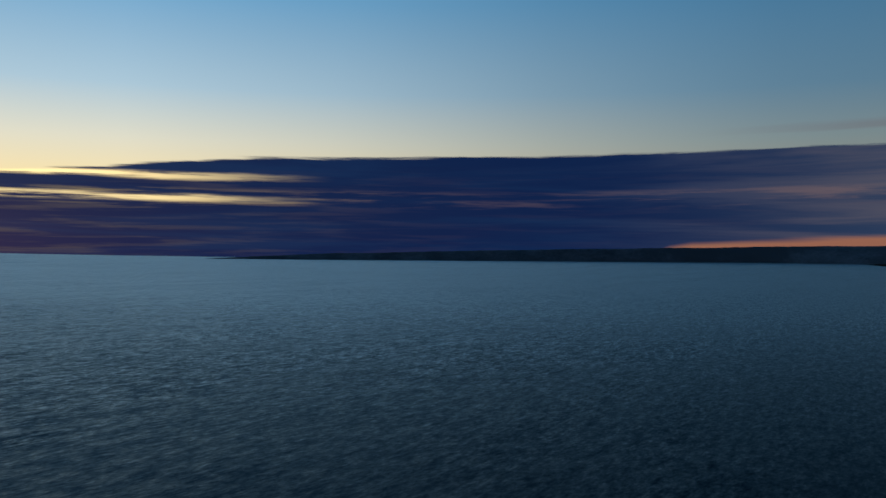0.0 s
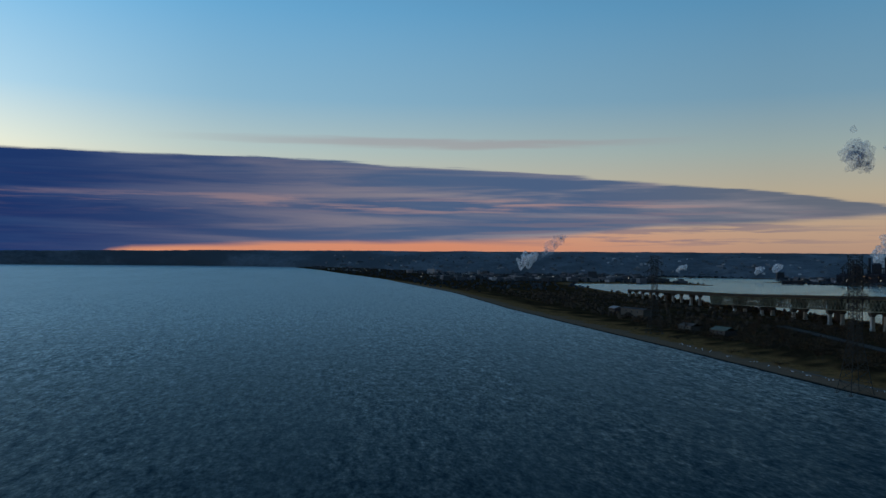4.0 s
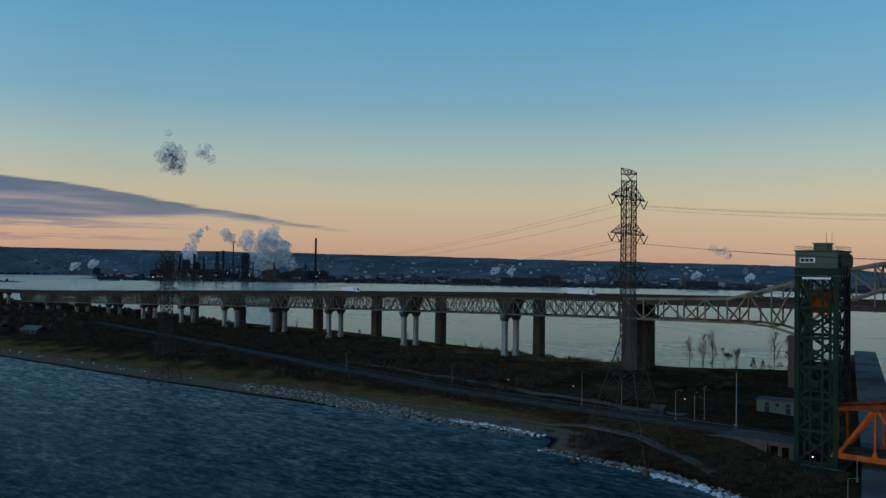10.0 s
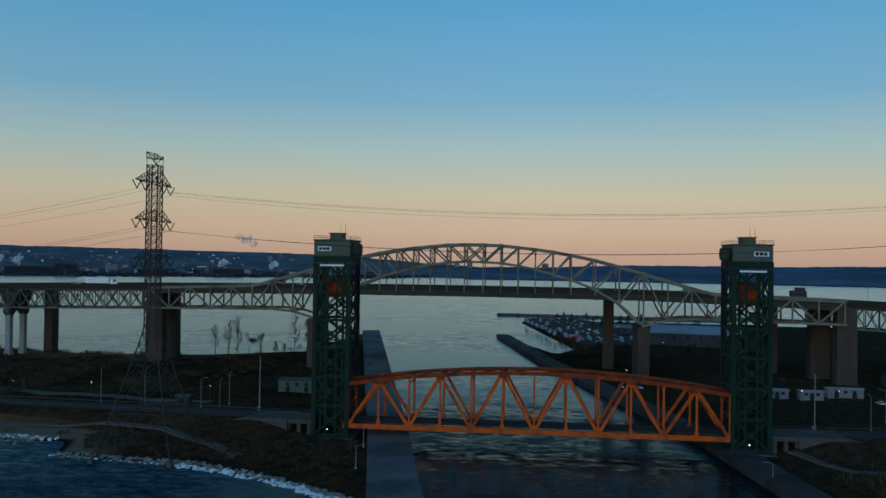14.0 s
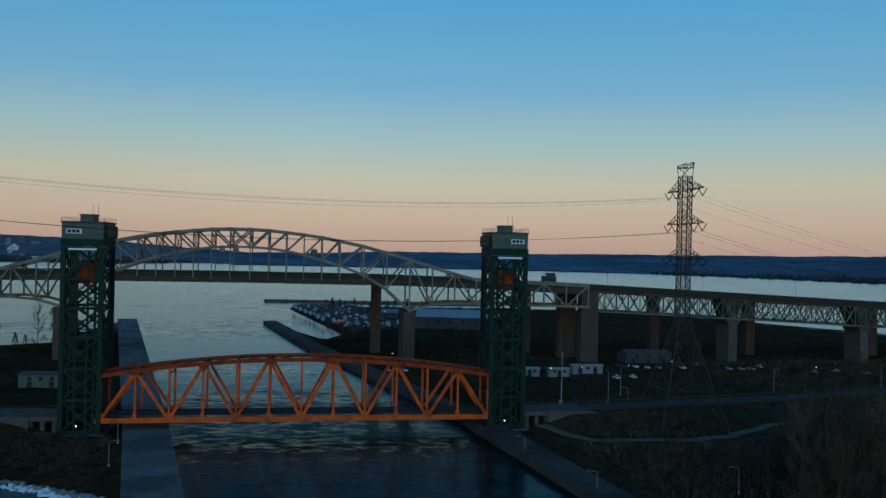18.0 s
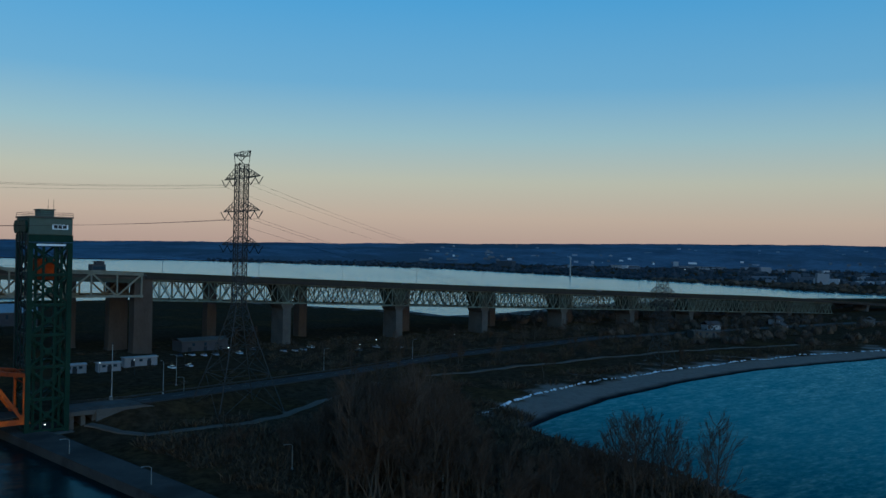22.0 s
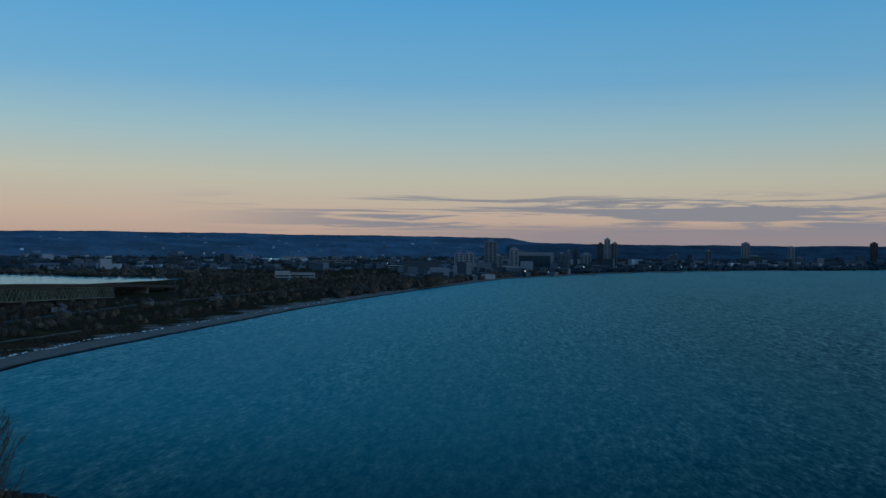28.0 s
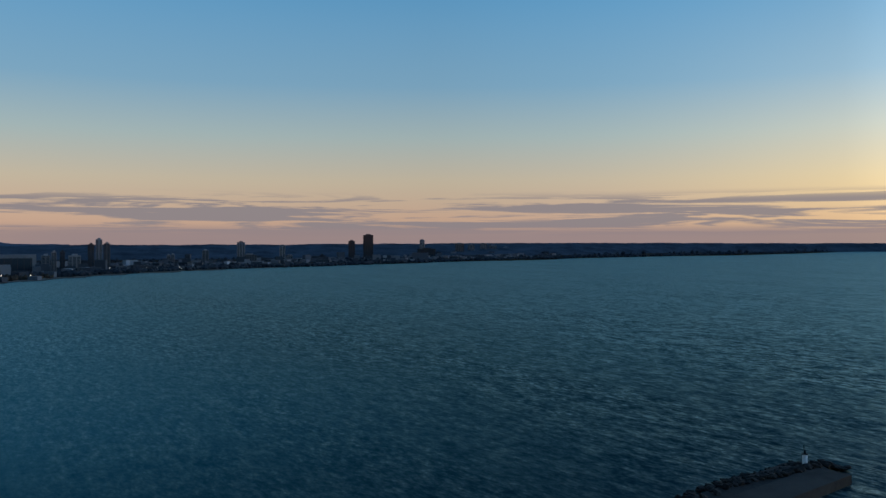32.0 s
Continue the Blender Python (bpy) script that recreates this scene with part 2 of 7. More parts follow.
def water_material():
    m = bpy.data.materials.new("lake_water")
    m.use_nodes = True
    g = Graph(m.node_tree)
    g.n.remove(g.n["Principled BSDF"])
    co = g.add("ShaderNodeTexCoord").outputs["Object"]
    sep = g.add("ShaderNodeSeparateXYZ")
    g.l.new(co, sep.inputs[0])
    px, py = sep.outputs[0], sep.outputs[1]
    # the body of the water: deep to the west, silty teal along the eastern beach
    big = g.noise(co, 0.004, 3.0, 0.5)
    deep = g.ramp(big, [(0.35, (0.001, 0.010, 0.015)), (0.65, (0.002, 0.016, 0.022))])
    teal = g.ramp(big, [(0.35, (0.001, 0.020, 0.021)), (0.65, (0.002, 0.032, 0.031))])
    body = g.mix(g.step(px, 30.0, 420.0), deep, teal)
    shoal = g.math("MULTIPLY", g.step(px, 90.0, 300.0), g.step(py, -230.0, 130.0))
    body = g.mix(shoal, body, (0.022, 0.150, 0.158, 1))
    # sheltered harbour water beyond the canal is calmer than the open lake
    calm = g.step(py, 250.0, 420.0)
    canal = g.math("MULTIPLY", g.math("MULTIPLY", g.step(py, 90.0, 190.0), g.math("SUBTRACT", 1.0, calm)), g.math("SUBTRACT", 1.0, g.step(g.math("ABSOLUTE", px), 62.0, 90.0)))
    body = g.mix(canal, body, (0.002, 0.006, 0.007, 1))
    still = calm
    # lanes where the wind ruffles the surface and slicks where it lies smooth
    lanes = g.noise(g.mapping(co, (0.22, 1, 1), (0, 0, 0.0)), 0.012, 4.0, 0.55, 0.3)
    slick = g.step(lanes, 0.40, 0.62)
    amp = g.math("MULTIPLY", g.math("ADD", 0.70, g.math("MULTIPLY", slick, 0.45)), g.math("SUBTRACT", 1.0, g.math("MULTIPLY", still, g.math("SUBTRACT", 0.93, g.math("MULTIPLY", slick, 0.38)))))
    amp = g.math("MULTIPLY", amp, g.math("SUBTRACT", 1.0, g.math("MULTIPLY", canal, 0.55)))
    # long-crested waves that run in from the lake, with shorter chop on them
    total = None
    for scale, long, k in ((0.035, 0.40, 0.05), (0.14, 0.38, 0.28), (0.37, 0.40, 0.55), (0.85, 0.45, 0.54), (1.9, 0.55, 0.30)):
        t = g.add("ShaderNodeTexNoise")
        g.l.new(g.mapping(co, (long, 1, 1), (0, 0, 0), (scale * 900, scale * 400, 0)), t.inputs["Vector"])
        t.inputs["Scale"].default_value, t.inputs["Detail"].default_value, t.inputs["Distortion"].default_value = scale, 2.0, 0.1
        v = g.add("ShaderNodeVectorMath")
        v.operation = "SUBTRACT"
        g.l.new(t.outputs["Color"], v.inputs[0])
        v.inputs[1].default_value = (0.5, 0.5, 0.5)
        w = g.add("ShaderNodeVectorMath")
        w.operation = "MULTIPLY"
        g.l.new(v.outputs[0], w.inputs[0])
        w.inputs[1].default_value = (k * 0.6, k * 1.12, 0)
        if total is None:
            total = w.outputs[0]
        else:
            s = g.add("ShaderNodeVectorMath")
            g.l.new(total, s.inputs[0])
            g.l.new(w.outputs[0], s.inputs[1])
            total = s.outputs[0]
    slope = g.add("ShaderNodeVectorMath")
    slope.operation = "SCALE"
    g.l.new(total, slope.inputs[0])
    g.put(slope.inputs["Scale"], g.math("MULTIPLY", amp, WAVE))
    up = g.add("ShaderNodeVectorMath")
    g.l.new(slope.outputs[0], up.inputs[0])
    up.inputs[1].default_value = (0, 0, 1)
    nrm = g.add("ShaderNodeVectorMath")
    nrm.operation = "NORMALIZE"
    g.l.new(up.outputs[0], nrm.inputs[0])
    under, gloss = g.add("ShaderNodeBsdfDiffuse"), g.add("ShaderNodeBsdfGlossy")
    g.l.new(body, under.inputs["Color"])
    g.put(gloss.inputs["Color"], g.mix(calm, g.mix(g.step(px, -60.0, 200.0), (0.88, 1.0, 1.0, 1), (0.62, 0.90, 0.86, 1)), (0.86, 1.0, 1.0, 1)))
    g.put(gloss.inputs["Roughness"], g.math("SUBTRACT", g.math("ADD", 0.36, g.math("MULTIPLY", still, -0.17)), g.math("MULTIPLY", canal, 0.16)))
    g.l.new(nrm.outputs[0], gloss.inputs["Normal"])
    fres = g.add("ShaderNodeFresnel")
    fres.inputs["IOR"].default_value = 1.2
    g.l.new(nrm.outputs[0], fres.inputs["Normal"])
    share = g.math("ADD", MIRROR, g.math("ADD", g.math("MULTIPLY", still, 0.82 - MIRROR), g.math("ADD", g.math("MULTIPLY", canal, 0.24), g.math("MULTIPLY", g.math("SUBTRACT", 1.0, g.step(px, -900.0, -120.0)), g.math("MULTIPLY", 0.16, g.math("SUBTRACT", 1.0, calm))))))
    both = g.add("ShaderNodeMixShader")
    g.put(both.inputs[0], g.math("MULTIPLY", fres.outputs[0], share))
    g.l.new(under.outputs[0], both.inputs[1])
    g.l.new(gloss.outputs[0], both.inputs[2])
    g.l.new(both.outputs[0], g.n["Material Output"].inputs[0])
    return m


def lamp_material(name, colour, power):
    m = bpy.data.materials.new(name)
    m.use_nodes = True
    b = m.node_tree.nodes["Principled BSDF"]
    b.inputs["Base Color"].default_value = (*colour, 1)
    b.inputs["Emission Color"].default_value = (*colour, 1)
    b.inputs["Emission Strength"].default_value = power
    return m


WATER = water_material()
SAND = material("pale_gravel", (0.092, 0.072, 0.055), 0.95, var=0.25, scale=0.08, fine=2.0)
ASPHALT = material("asphalt", (0.035, 0.029, 0.025), 0.85, var=0.25, scale=0.1, fine=3.0)
CONCRETE = material("weathered_concrete", (0.072, 0.064, 0.056), 0.9, var=0.3, scale=0.15, fine=2.0)
PALE_CONCRETE = material("pale_concrete", (0.24, 0.235, 0.22), 0.85, var=0.25, scale=0.2, fine=2.0, stretch=(1, 1, 0.3))
BROWN_CONCRETE = material("brown_concrete", (0.066, 0.048, 0.037), 0.9, var=0.3, scale=0.12, fine=1.5, stretch=(1, 1, 0.3))
ORANGE = material("orange_steel", (0.47, 0.075, 0.006), 0.6, spec=0.2, var=0.3, scale=0.5, fine=4.0, alt=(0.27, 0.045, 0.008), bump=0.15)
# darker, browner orange for the upper members of the lift span
UPPER_ORANGE = material("dark_orange_steel", (0.21, 0.036, 0.009), 0.75, spec=0.1, var=0.4, scale=0.4, fine=4.0, alt=(0.10, 0.026, 0.012), bump=0.2)
COUNTER = material("rusty_counterweight", (0.34, 0.050, 0.008), 0.8, var=0.4, scale=0.35, fine=2.5, alt=(0.14, 0.032, 0.014), bump=0.2)
GREEN = material("green_steel", (0.008, 0.025, 0.016), 0.55, var=0.3, scale=0.5, fine=4.0, bump=0.15)
GREY_GREEN = material("grey_green_cladding", (0.082, 0.100, 0.078), 0.6, var=0.15, scale=0.5, fine=3.0, bump=0.1)
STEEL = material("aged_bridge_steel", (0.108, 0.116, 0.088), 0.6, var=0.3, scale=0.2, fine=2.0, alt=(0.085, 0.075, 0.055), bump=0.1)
ARCH_STEEL = material("pale_arch_steel", (0.165, 0.150, 0.112), 0.65, var=0.3, scale=0.2, fine=2.0, alt=(0.125, 0.095, 0.060), bump=0.1)
QUAY = material("stained_quay_concrete", (0.108, 0.100, 0.092), 0.9, var=0.35, scale=0.12, fine=1.6, alt=(0.066, 0.060, 0.054))
DARK_QUAY = material("dark_stained_quay_concrete", (0.050, 0.042, 0.036), 0.9, var=0.35, scale=0.12, fine=1.6, alt=(0.030, 0.025, 0.021))
GALV = material("galvanised_steel", (0.040, 0.036, 0.032), 0.6, 0.0, var=0.2, scale=0.6, fine=4.0, bump=0.1)
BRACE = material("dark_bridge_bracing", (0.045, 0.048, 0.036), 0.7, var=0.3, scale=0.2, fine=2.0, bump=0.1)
LANE = material("worn_lane_paint", (0.16, 0.155, 0.14), 0.8, var=0.3, scale=0.3, fine=2.0)
DARK_RAIL = material("weathered_parapet", (0.034, 0.030, 0.021), 0.8, var=0.3, scale=0.1, fine=1.0, bump=0.1)
WHITE = material("white_paint", (0.72, 0.72, 0.70), 0.5, var=0.1, scale=0.4, fine=3.0, bump=0.1)
DARK = material("dark_metal", (0.02, 0.02, 0.022), 0.6, var=0.3, scale=1.0, fine=6.0)
GLASS = material("window_glass", (0.02, 0.03, 0.04), 0.08, var=0.2, scale=0.5, fine=1.0, bump=0.0, spec=0.7)
WET_ROCK = material("wet_dark_rock", (0.035, 0.030, 0.026), 0.8, var=0.4, scale=0.7, fine=4.0, rand=0.5)
ROCK = material("pale_limestone", (0.25, 0.225, 0.19), 0.9, var=0.35, scale=0.7, fine=4.0, rand=0.55)
ICE = material("snow_and_ice", (0.58, 0.60, 0.61), 0.6, var=0.1, scale=1.0, fine=4.0)
POST = material("pale_lamp_steel", (0.17, 0.165, 0.15), 0.6, var=0.2, scale=0.6, fine=4.0, bump=0.1)
BARK = material("bare_bark", (0.066, 0.048, 0.034), 0.95, var=0.35, scale=1.0, fine=8.0, bump=0.5)
TWIG = material("bare_twigs", (0.070, 0.045, 0.030), 0.95, var=0.4, scale=0.4, fine=4.0, bump=0.0, rand=0.4)
EVERGREEN = material("evergreen_needles", (0.014, 0.024, 0.015), 0.95, var=0.4, scale=0.6, fine=5.0)
# distance haze is painted into these three base colours as a blue tint
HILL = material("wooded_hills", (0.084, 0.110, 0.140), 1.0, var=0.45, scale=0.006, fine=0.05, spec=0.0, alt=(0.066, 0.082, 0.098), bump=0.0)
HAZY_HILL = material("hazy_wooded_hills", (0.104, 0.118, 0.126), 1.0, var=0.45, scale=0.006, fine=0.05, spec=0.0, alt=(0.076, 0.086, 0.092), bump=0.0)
FARLAND = material("haze_tinted_lowland", (0.052, 0.064, 0.078), 1.0, var=0.5, scale=0.012, fine=0.1, spec=0.0)
LIT = lamp_material("lit_lamp", (1.0, 0.9, 0.75), 3.0)
WARM = lamp_material("warm_lamp", (1.0, 0.62, 0.3), 2.5)
PLANT = material("plant_steel", (0.026, 0.028, 0.036), 0.8, var=0.4, scale=0.02, fine=0.2)
FACADE = material("pale_facade", (0.26, 0.25, 0.25), 0.8, var=0.2, scale=0.05, fine=0.5, rand=0.6)
DARK_FACADE = material("dark_facade", (0.05, 0.045, 0.045), 0.7, var=0.3, scale=0.05, fine=0.5)


# ---- mesh helpers ----
def mesh_object(name, bm, mat, parent=None, label="", smooth=False):
    me = bpy.data.meshes.new(name)
    bm.to_mesh(me)
    bm.free()
    me.materials.append(mat)
    if smooth:
        me.shade_smooth()
    ob = new(name, me)
    ob.parent = parent
    if label:
        ob["label"] = label
    return ob


def part(name, bm, mat, parent, label=""):
    """One mesh of its own under a thing or under a part."""
    return mesh_object(name, bm, mat, parent, label)


def again(ob, parent, m=None):
    """Another piece on the same mesh."""
    o = new(ob.name.split(".")[0], ob.data)
    o.parent = parent
    if m is not None:
        o.matrix_local = m
    return o


def thing(name, label, category, at=(0, 0, 0), turn=0.0, group="", kind=""):
    ob = new(name)
    ob.empty_display_size = 0.5
    ob.matrix_world = pose(*at, 0, 0, turn)
    return tagged(ob, label, category, group, kind)


def box(bm, lo, hi, bevel=0.0):
    v = [bm.verts.new((x, y, z)) for z in (lo[2], hi[2]) for y in (lo[1], hi[1]) for x in (lo[0], hi[0])]
    fs = [bm.faces.new([v[i] for i in f]) for f in ((0, 2, 3, 1), (4, 5, 7, 6), (0, 1, 5, 4), (2, 6, 7, 3), (0, 4, 6, 2), (1, 3, 7, 5))]
    if bevel:
        bmesh.ops.bevel(bm, geom=list({e for f in fs for e in f.edges}), offset=bevel, segments=1, affect="EDGES")
    return bm


def beam(bm, p, q, w, h=None):
    """A bar from p to q, w wide and h deep."""
    p, q, h = Vector(p), Vector(q), h or w
    d = (q - p).normalized()
    s = d.cross(Vector((0, 0, 1)))
    s = s.normalized() if s.length > 1e-3 else Vector((1, 0, 0))
    u = s.cross(d).normalized()
    a = [bm.verts.new(e + s * (i * w / 2) + u * (j * h / 2)) for e in (p, q) for i, j in ((-1, -1), (1, -1), (1, 1), (-1, 1))]
    for f in ((3, 2, 1, 0), (4, 5, 6, 7), (0, 1, 5, 4), (1, 2, 6, 5), (2, 3, 7, 6), (3, 0, 4, 7)):
        bm.faces.new([a[i] for i in f])
    return bm


def rod(bm, p, q, r0, r1=None, n=8):
    """A round, tapered bar."""
    p, q, r1 = Vector(p), Vector(q), r0 if r1 is None else r1
    d = (q - p).normalized()
    s = d.orthogonal().normalized()
    u = d.cross(s)
    rings = [[bm.verts.new(c + (s * math.cos(k * math.tau / n) + u * math.sin(k * math.tau / n)) * r) for k in range(n)] for c, r in ((p, r0), (q, r1))]
    for k in range(n):
        bm.faces.new((rings[0][k], rings[0][(k + 1) % n], rings[1][(k + 1) % n], rings[1][k]))
    bm.faces.new(rings[0][::-1])
    bm.faces.new(rings[1])
    return bm


def blob(bm, c, r, rough=0.3, squash=1.0, sub=1, seed=0):
    """An uneven lump."""
    out = bmesh.ops.create_icosphere(bm, subdivisions=sub, radius=1.0)["verts"]
    for v in out:
        k = 1 + rough * noise.noise(v.co * 1.7 + Vector((seed * 7.3, seed * 3.1, seed)))
        v.co = Vector(c) + Vector((v.co.x * k * r, v.co.y * k * r, v.co.z * k * r * squash))
    return bm


def B():
    return bmesh.new()


def arr_mesh(name, verts, faces, mat, smooth=False, parent=None):
    me = bpy.data.meshes.new(name)
    me.from_pydata(verts, [], faces)
    me.materials.append(mat)
    if smooth:
        me.shade_smooth()
    ob = new(name, me)
    ob.parent = parent
    return ob

# ---- ground, lake and harbour ----
def lift(x, y):
    """Rise of the lake sheet far out, which brings its edge up to the true horizon."""
    r = np.hypot(x, y)
    w = np.clip((np.abs(np.degrees(np.arctan2(x, y))) - 80) / 10.0, 0, 1)
    return 38 * np.clip((r - 2000) / 2950, 0, None) ** 2 * w * w * (3 - 2 * w)


WEST = [(-4950, -450), (-3900, -120), (-2690, 118), (-1567, 199), (-1003, 200), (-776, 208), (-538, 219), (-361, 224), (-227, 233), (-143, 238),
        (-137, 222), (-110, 218), (-90, 215), (-69, 206), (-51, 194), (-40, 186), (-27, 190), (-41, 262), (-119, 623), (-135, 618), (-139, 497),
        (-192, 464), (-262, 455), (-368, 477), (-515, 505), (-640, 500), (-800, 535), (-1200, 548), (-1600, 535), (-1950, 575), (-2250, 620), (-2340, 690), (-3000, 900), (-4950, 1500)]
EAST = [(65, 179), (52, 267), (3, 462), (-29, 616), (-23, 620), (13, 518), (24, 545), (-18, 790), (-10, 802), (70, 806), (200, 800), (330, 790), (400, 640), (441, 575), (440, 527),
        (484, 524), (700, 575), (1000, 560), (1259, 468), (1330, 700), (4950, 700), (4950, -4950), (2700, -4950), (2680, -4385), (2560, -3387), (2690, -2447),
        (2540, -1513), (2330, -900), (2130, -607), (1822, -279), (1425, -20), (1047, 88), (717, 164), (585, 182), (480, 197), (440, 203), (376, 211), (313, 209),
        (250, 200), (212, 190), (190, 182), (184, 150), (180, 110), (170, 82), (135, 48), (106, 28), (100, -20), (135, -149), (138, -189), (128, -194), (121, -186), (82, 60)]
FAR_AZ = [-80, -75, -69.2, -68.8, -61.4, -60.9, -60, -45, -30, -16, -12, -4, 9, 17, 25, 32, 40, 45, 52, 63, 70, 74]
FAR_R = [2500, 2600, 2750, 3800, 3800, 2950, 2720, 2600, 2440, 2480, 2400, 2900, 2960, 2760, 2440, 2300, 2110, 1930, 1720, 1430, 1344, 1300]


# the low mole that runs out into the harbour: heading, distance
MOLE = [(r * math.sin(radians(a)), r * math.cos(radians(a))) for a, r in ((-64.2, 2370), (-66, 2400), (-68, 2440), (-71, 2470), (-74, 2420), (-77, 2400), (-77, 3600), (-69, 3600), (-68.7, 3040), (-66.2, 2560))]
ROAD_W = [(-700, 385, 3.3), (-450, 334, 3.3), (-330, 307, 3.3), (-223, 285, 3.6), (-165, 274, 4.8), (-120, 264, 6.3), (-90, 258, 6.95)]
ROAD_E = [(90, 258, 6.95), (115, 266, 6.2), (150, 278, 5.0), (190, 291, 3.8), (260, 312, 3.4), (400, 330, 3.4), (700, 300, 3.4), (1000, 220, 3.4)]


def signed(poly, x, y):
    """Distance to the outline, positive inside."""
    best, inside = np.full(x.shape, 1e9), np.zeros(x.shape, bool)
    for (ax, ay), (bx, by) in zip(poly, poly[1:] + poly[:1]):
        dx, dy = bx - ax, by - ay
        t = np.clip(((x - ax) * dx + (y - ay) * dy) / (dx * dx + dy * dy), 0, 1)
        best = np.minimum(best, np.hypot(x - ax - t * dx, y - ay - t * dy))
        if ay != by:
            inside ^= ((ay > y) != (by > y)) & (x < dx * (y - ay) / dy + ax)
    return np.where(inside, best, -best)


def land(x, y):
    x, y = np.asarray(x, float), np.asarray(y, float)
    az, r = np.degrees(np.arctan2(x, y)), np.hypot(x, y)
    far = np.where((az > -80) & (az < 74), r - np.interp(az, FAR_AZ, FAR_R), -1e9)
    return np.maximum(np.maximum(signed(WEST, x, y), signed(EAST, x, y)), np.maximum(signed(MOLE, x, y), far))


def ground_z(x, y):
    x, y = np.asarray(x, float), np.asarray(y, float)
    d = land(x, y)
    broad = np.where((x > 180) & (y > 60), 0.6, 1.0)  # the wide eastern beach
    z = np.interp(d * broad, [-30, 0, 5, 12, 30, 60, 5000], [-3, -0.15, 0.5, 1.4, 2.2, 2.8, 3.0])
    wob = 0.35 * np.sin(x * 0.11 + 1.3 * np.sin(y * 0.07)) * np.sin(y * 0.13 + 0.5) + 0.2 * np.sin(x * 0.31 + y * 0.23)
    z = z + wob * np.clip(d / 25, 0, 1) + lift(x, y)
    for road in (ROAD_W, ROAD_E):  # banks under the roads
        for (ax, ay, az), (bx, by, bz) in zip(road, road[1:]):
            t = np.clip(((x - ax) * (bx - ax) + (y - ay) * (by - ay)) / ((bx - ax) ** 2 + (by - ay) ** 2), 0, 1)
            e = np.hypot(x - ax - t * (bx - ax), y - ay - t * (by - ay))
            z = np.where(e < 30, np.maximum(z * (e >= 7.5) + (e < 7.5) * -9, az + t * (bz - az) - 0.35 - 0.4 * np.clip(e - 7.5, 0, None)), z)
    return z


def spaced(lo, hi, step, far):
    """Fine steps between lo and hi, growing out to +-far."""
    mid, out = list(np.arange(lo, hi + 0.1, step)), []
    for s, e in ((lo, -far), (hi, far)):
        p, q = s, step
        side = []
        while abs(p - e) > q * 1.3:
            q = min(q * 1.13, 130)
            p += q if e > s else -q
            side.append(p)
        side.append(e)
        out.append(side)
    return np.array(out[0][::-1] + mid + out[1])


def sheet(name, xs, ys, zfun, mat):
    X, Y = np.meshgrid(xs, ys)
    verts = np.stack([X.ravel(), Y.ravel(), zfun(X.ravel(), Y.ravel())], 1)
    n, k = len(xs), len(ys)
    i = (np.arange(k - 1)[:, None] * n + np.arange(n - 1)[None, :]).ravel()
    faces = np.stack([i, i + 1, i + 1 + n, i + n], 1)
    return arr_mesh(name, verts.tolist(), faces.tolist(), mat, True)


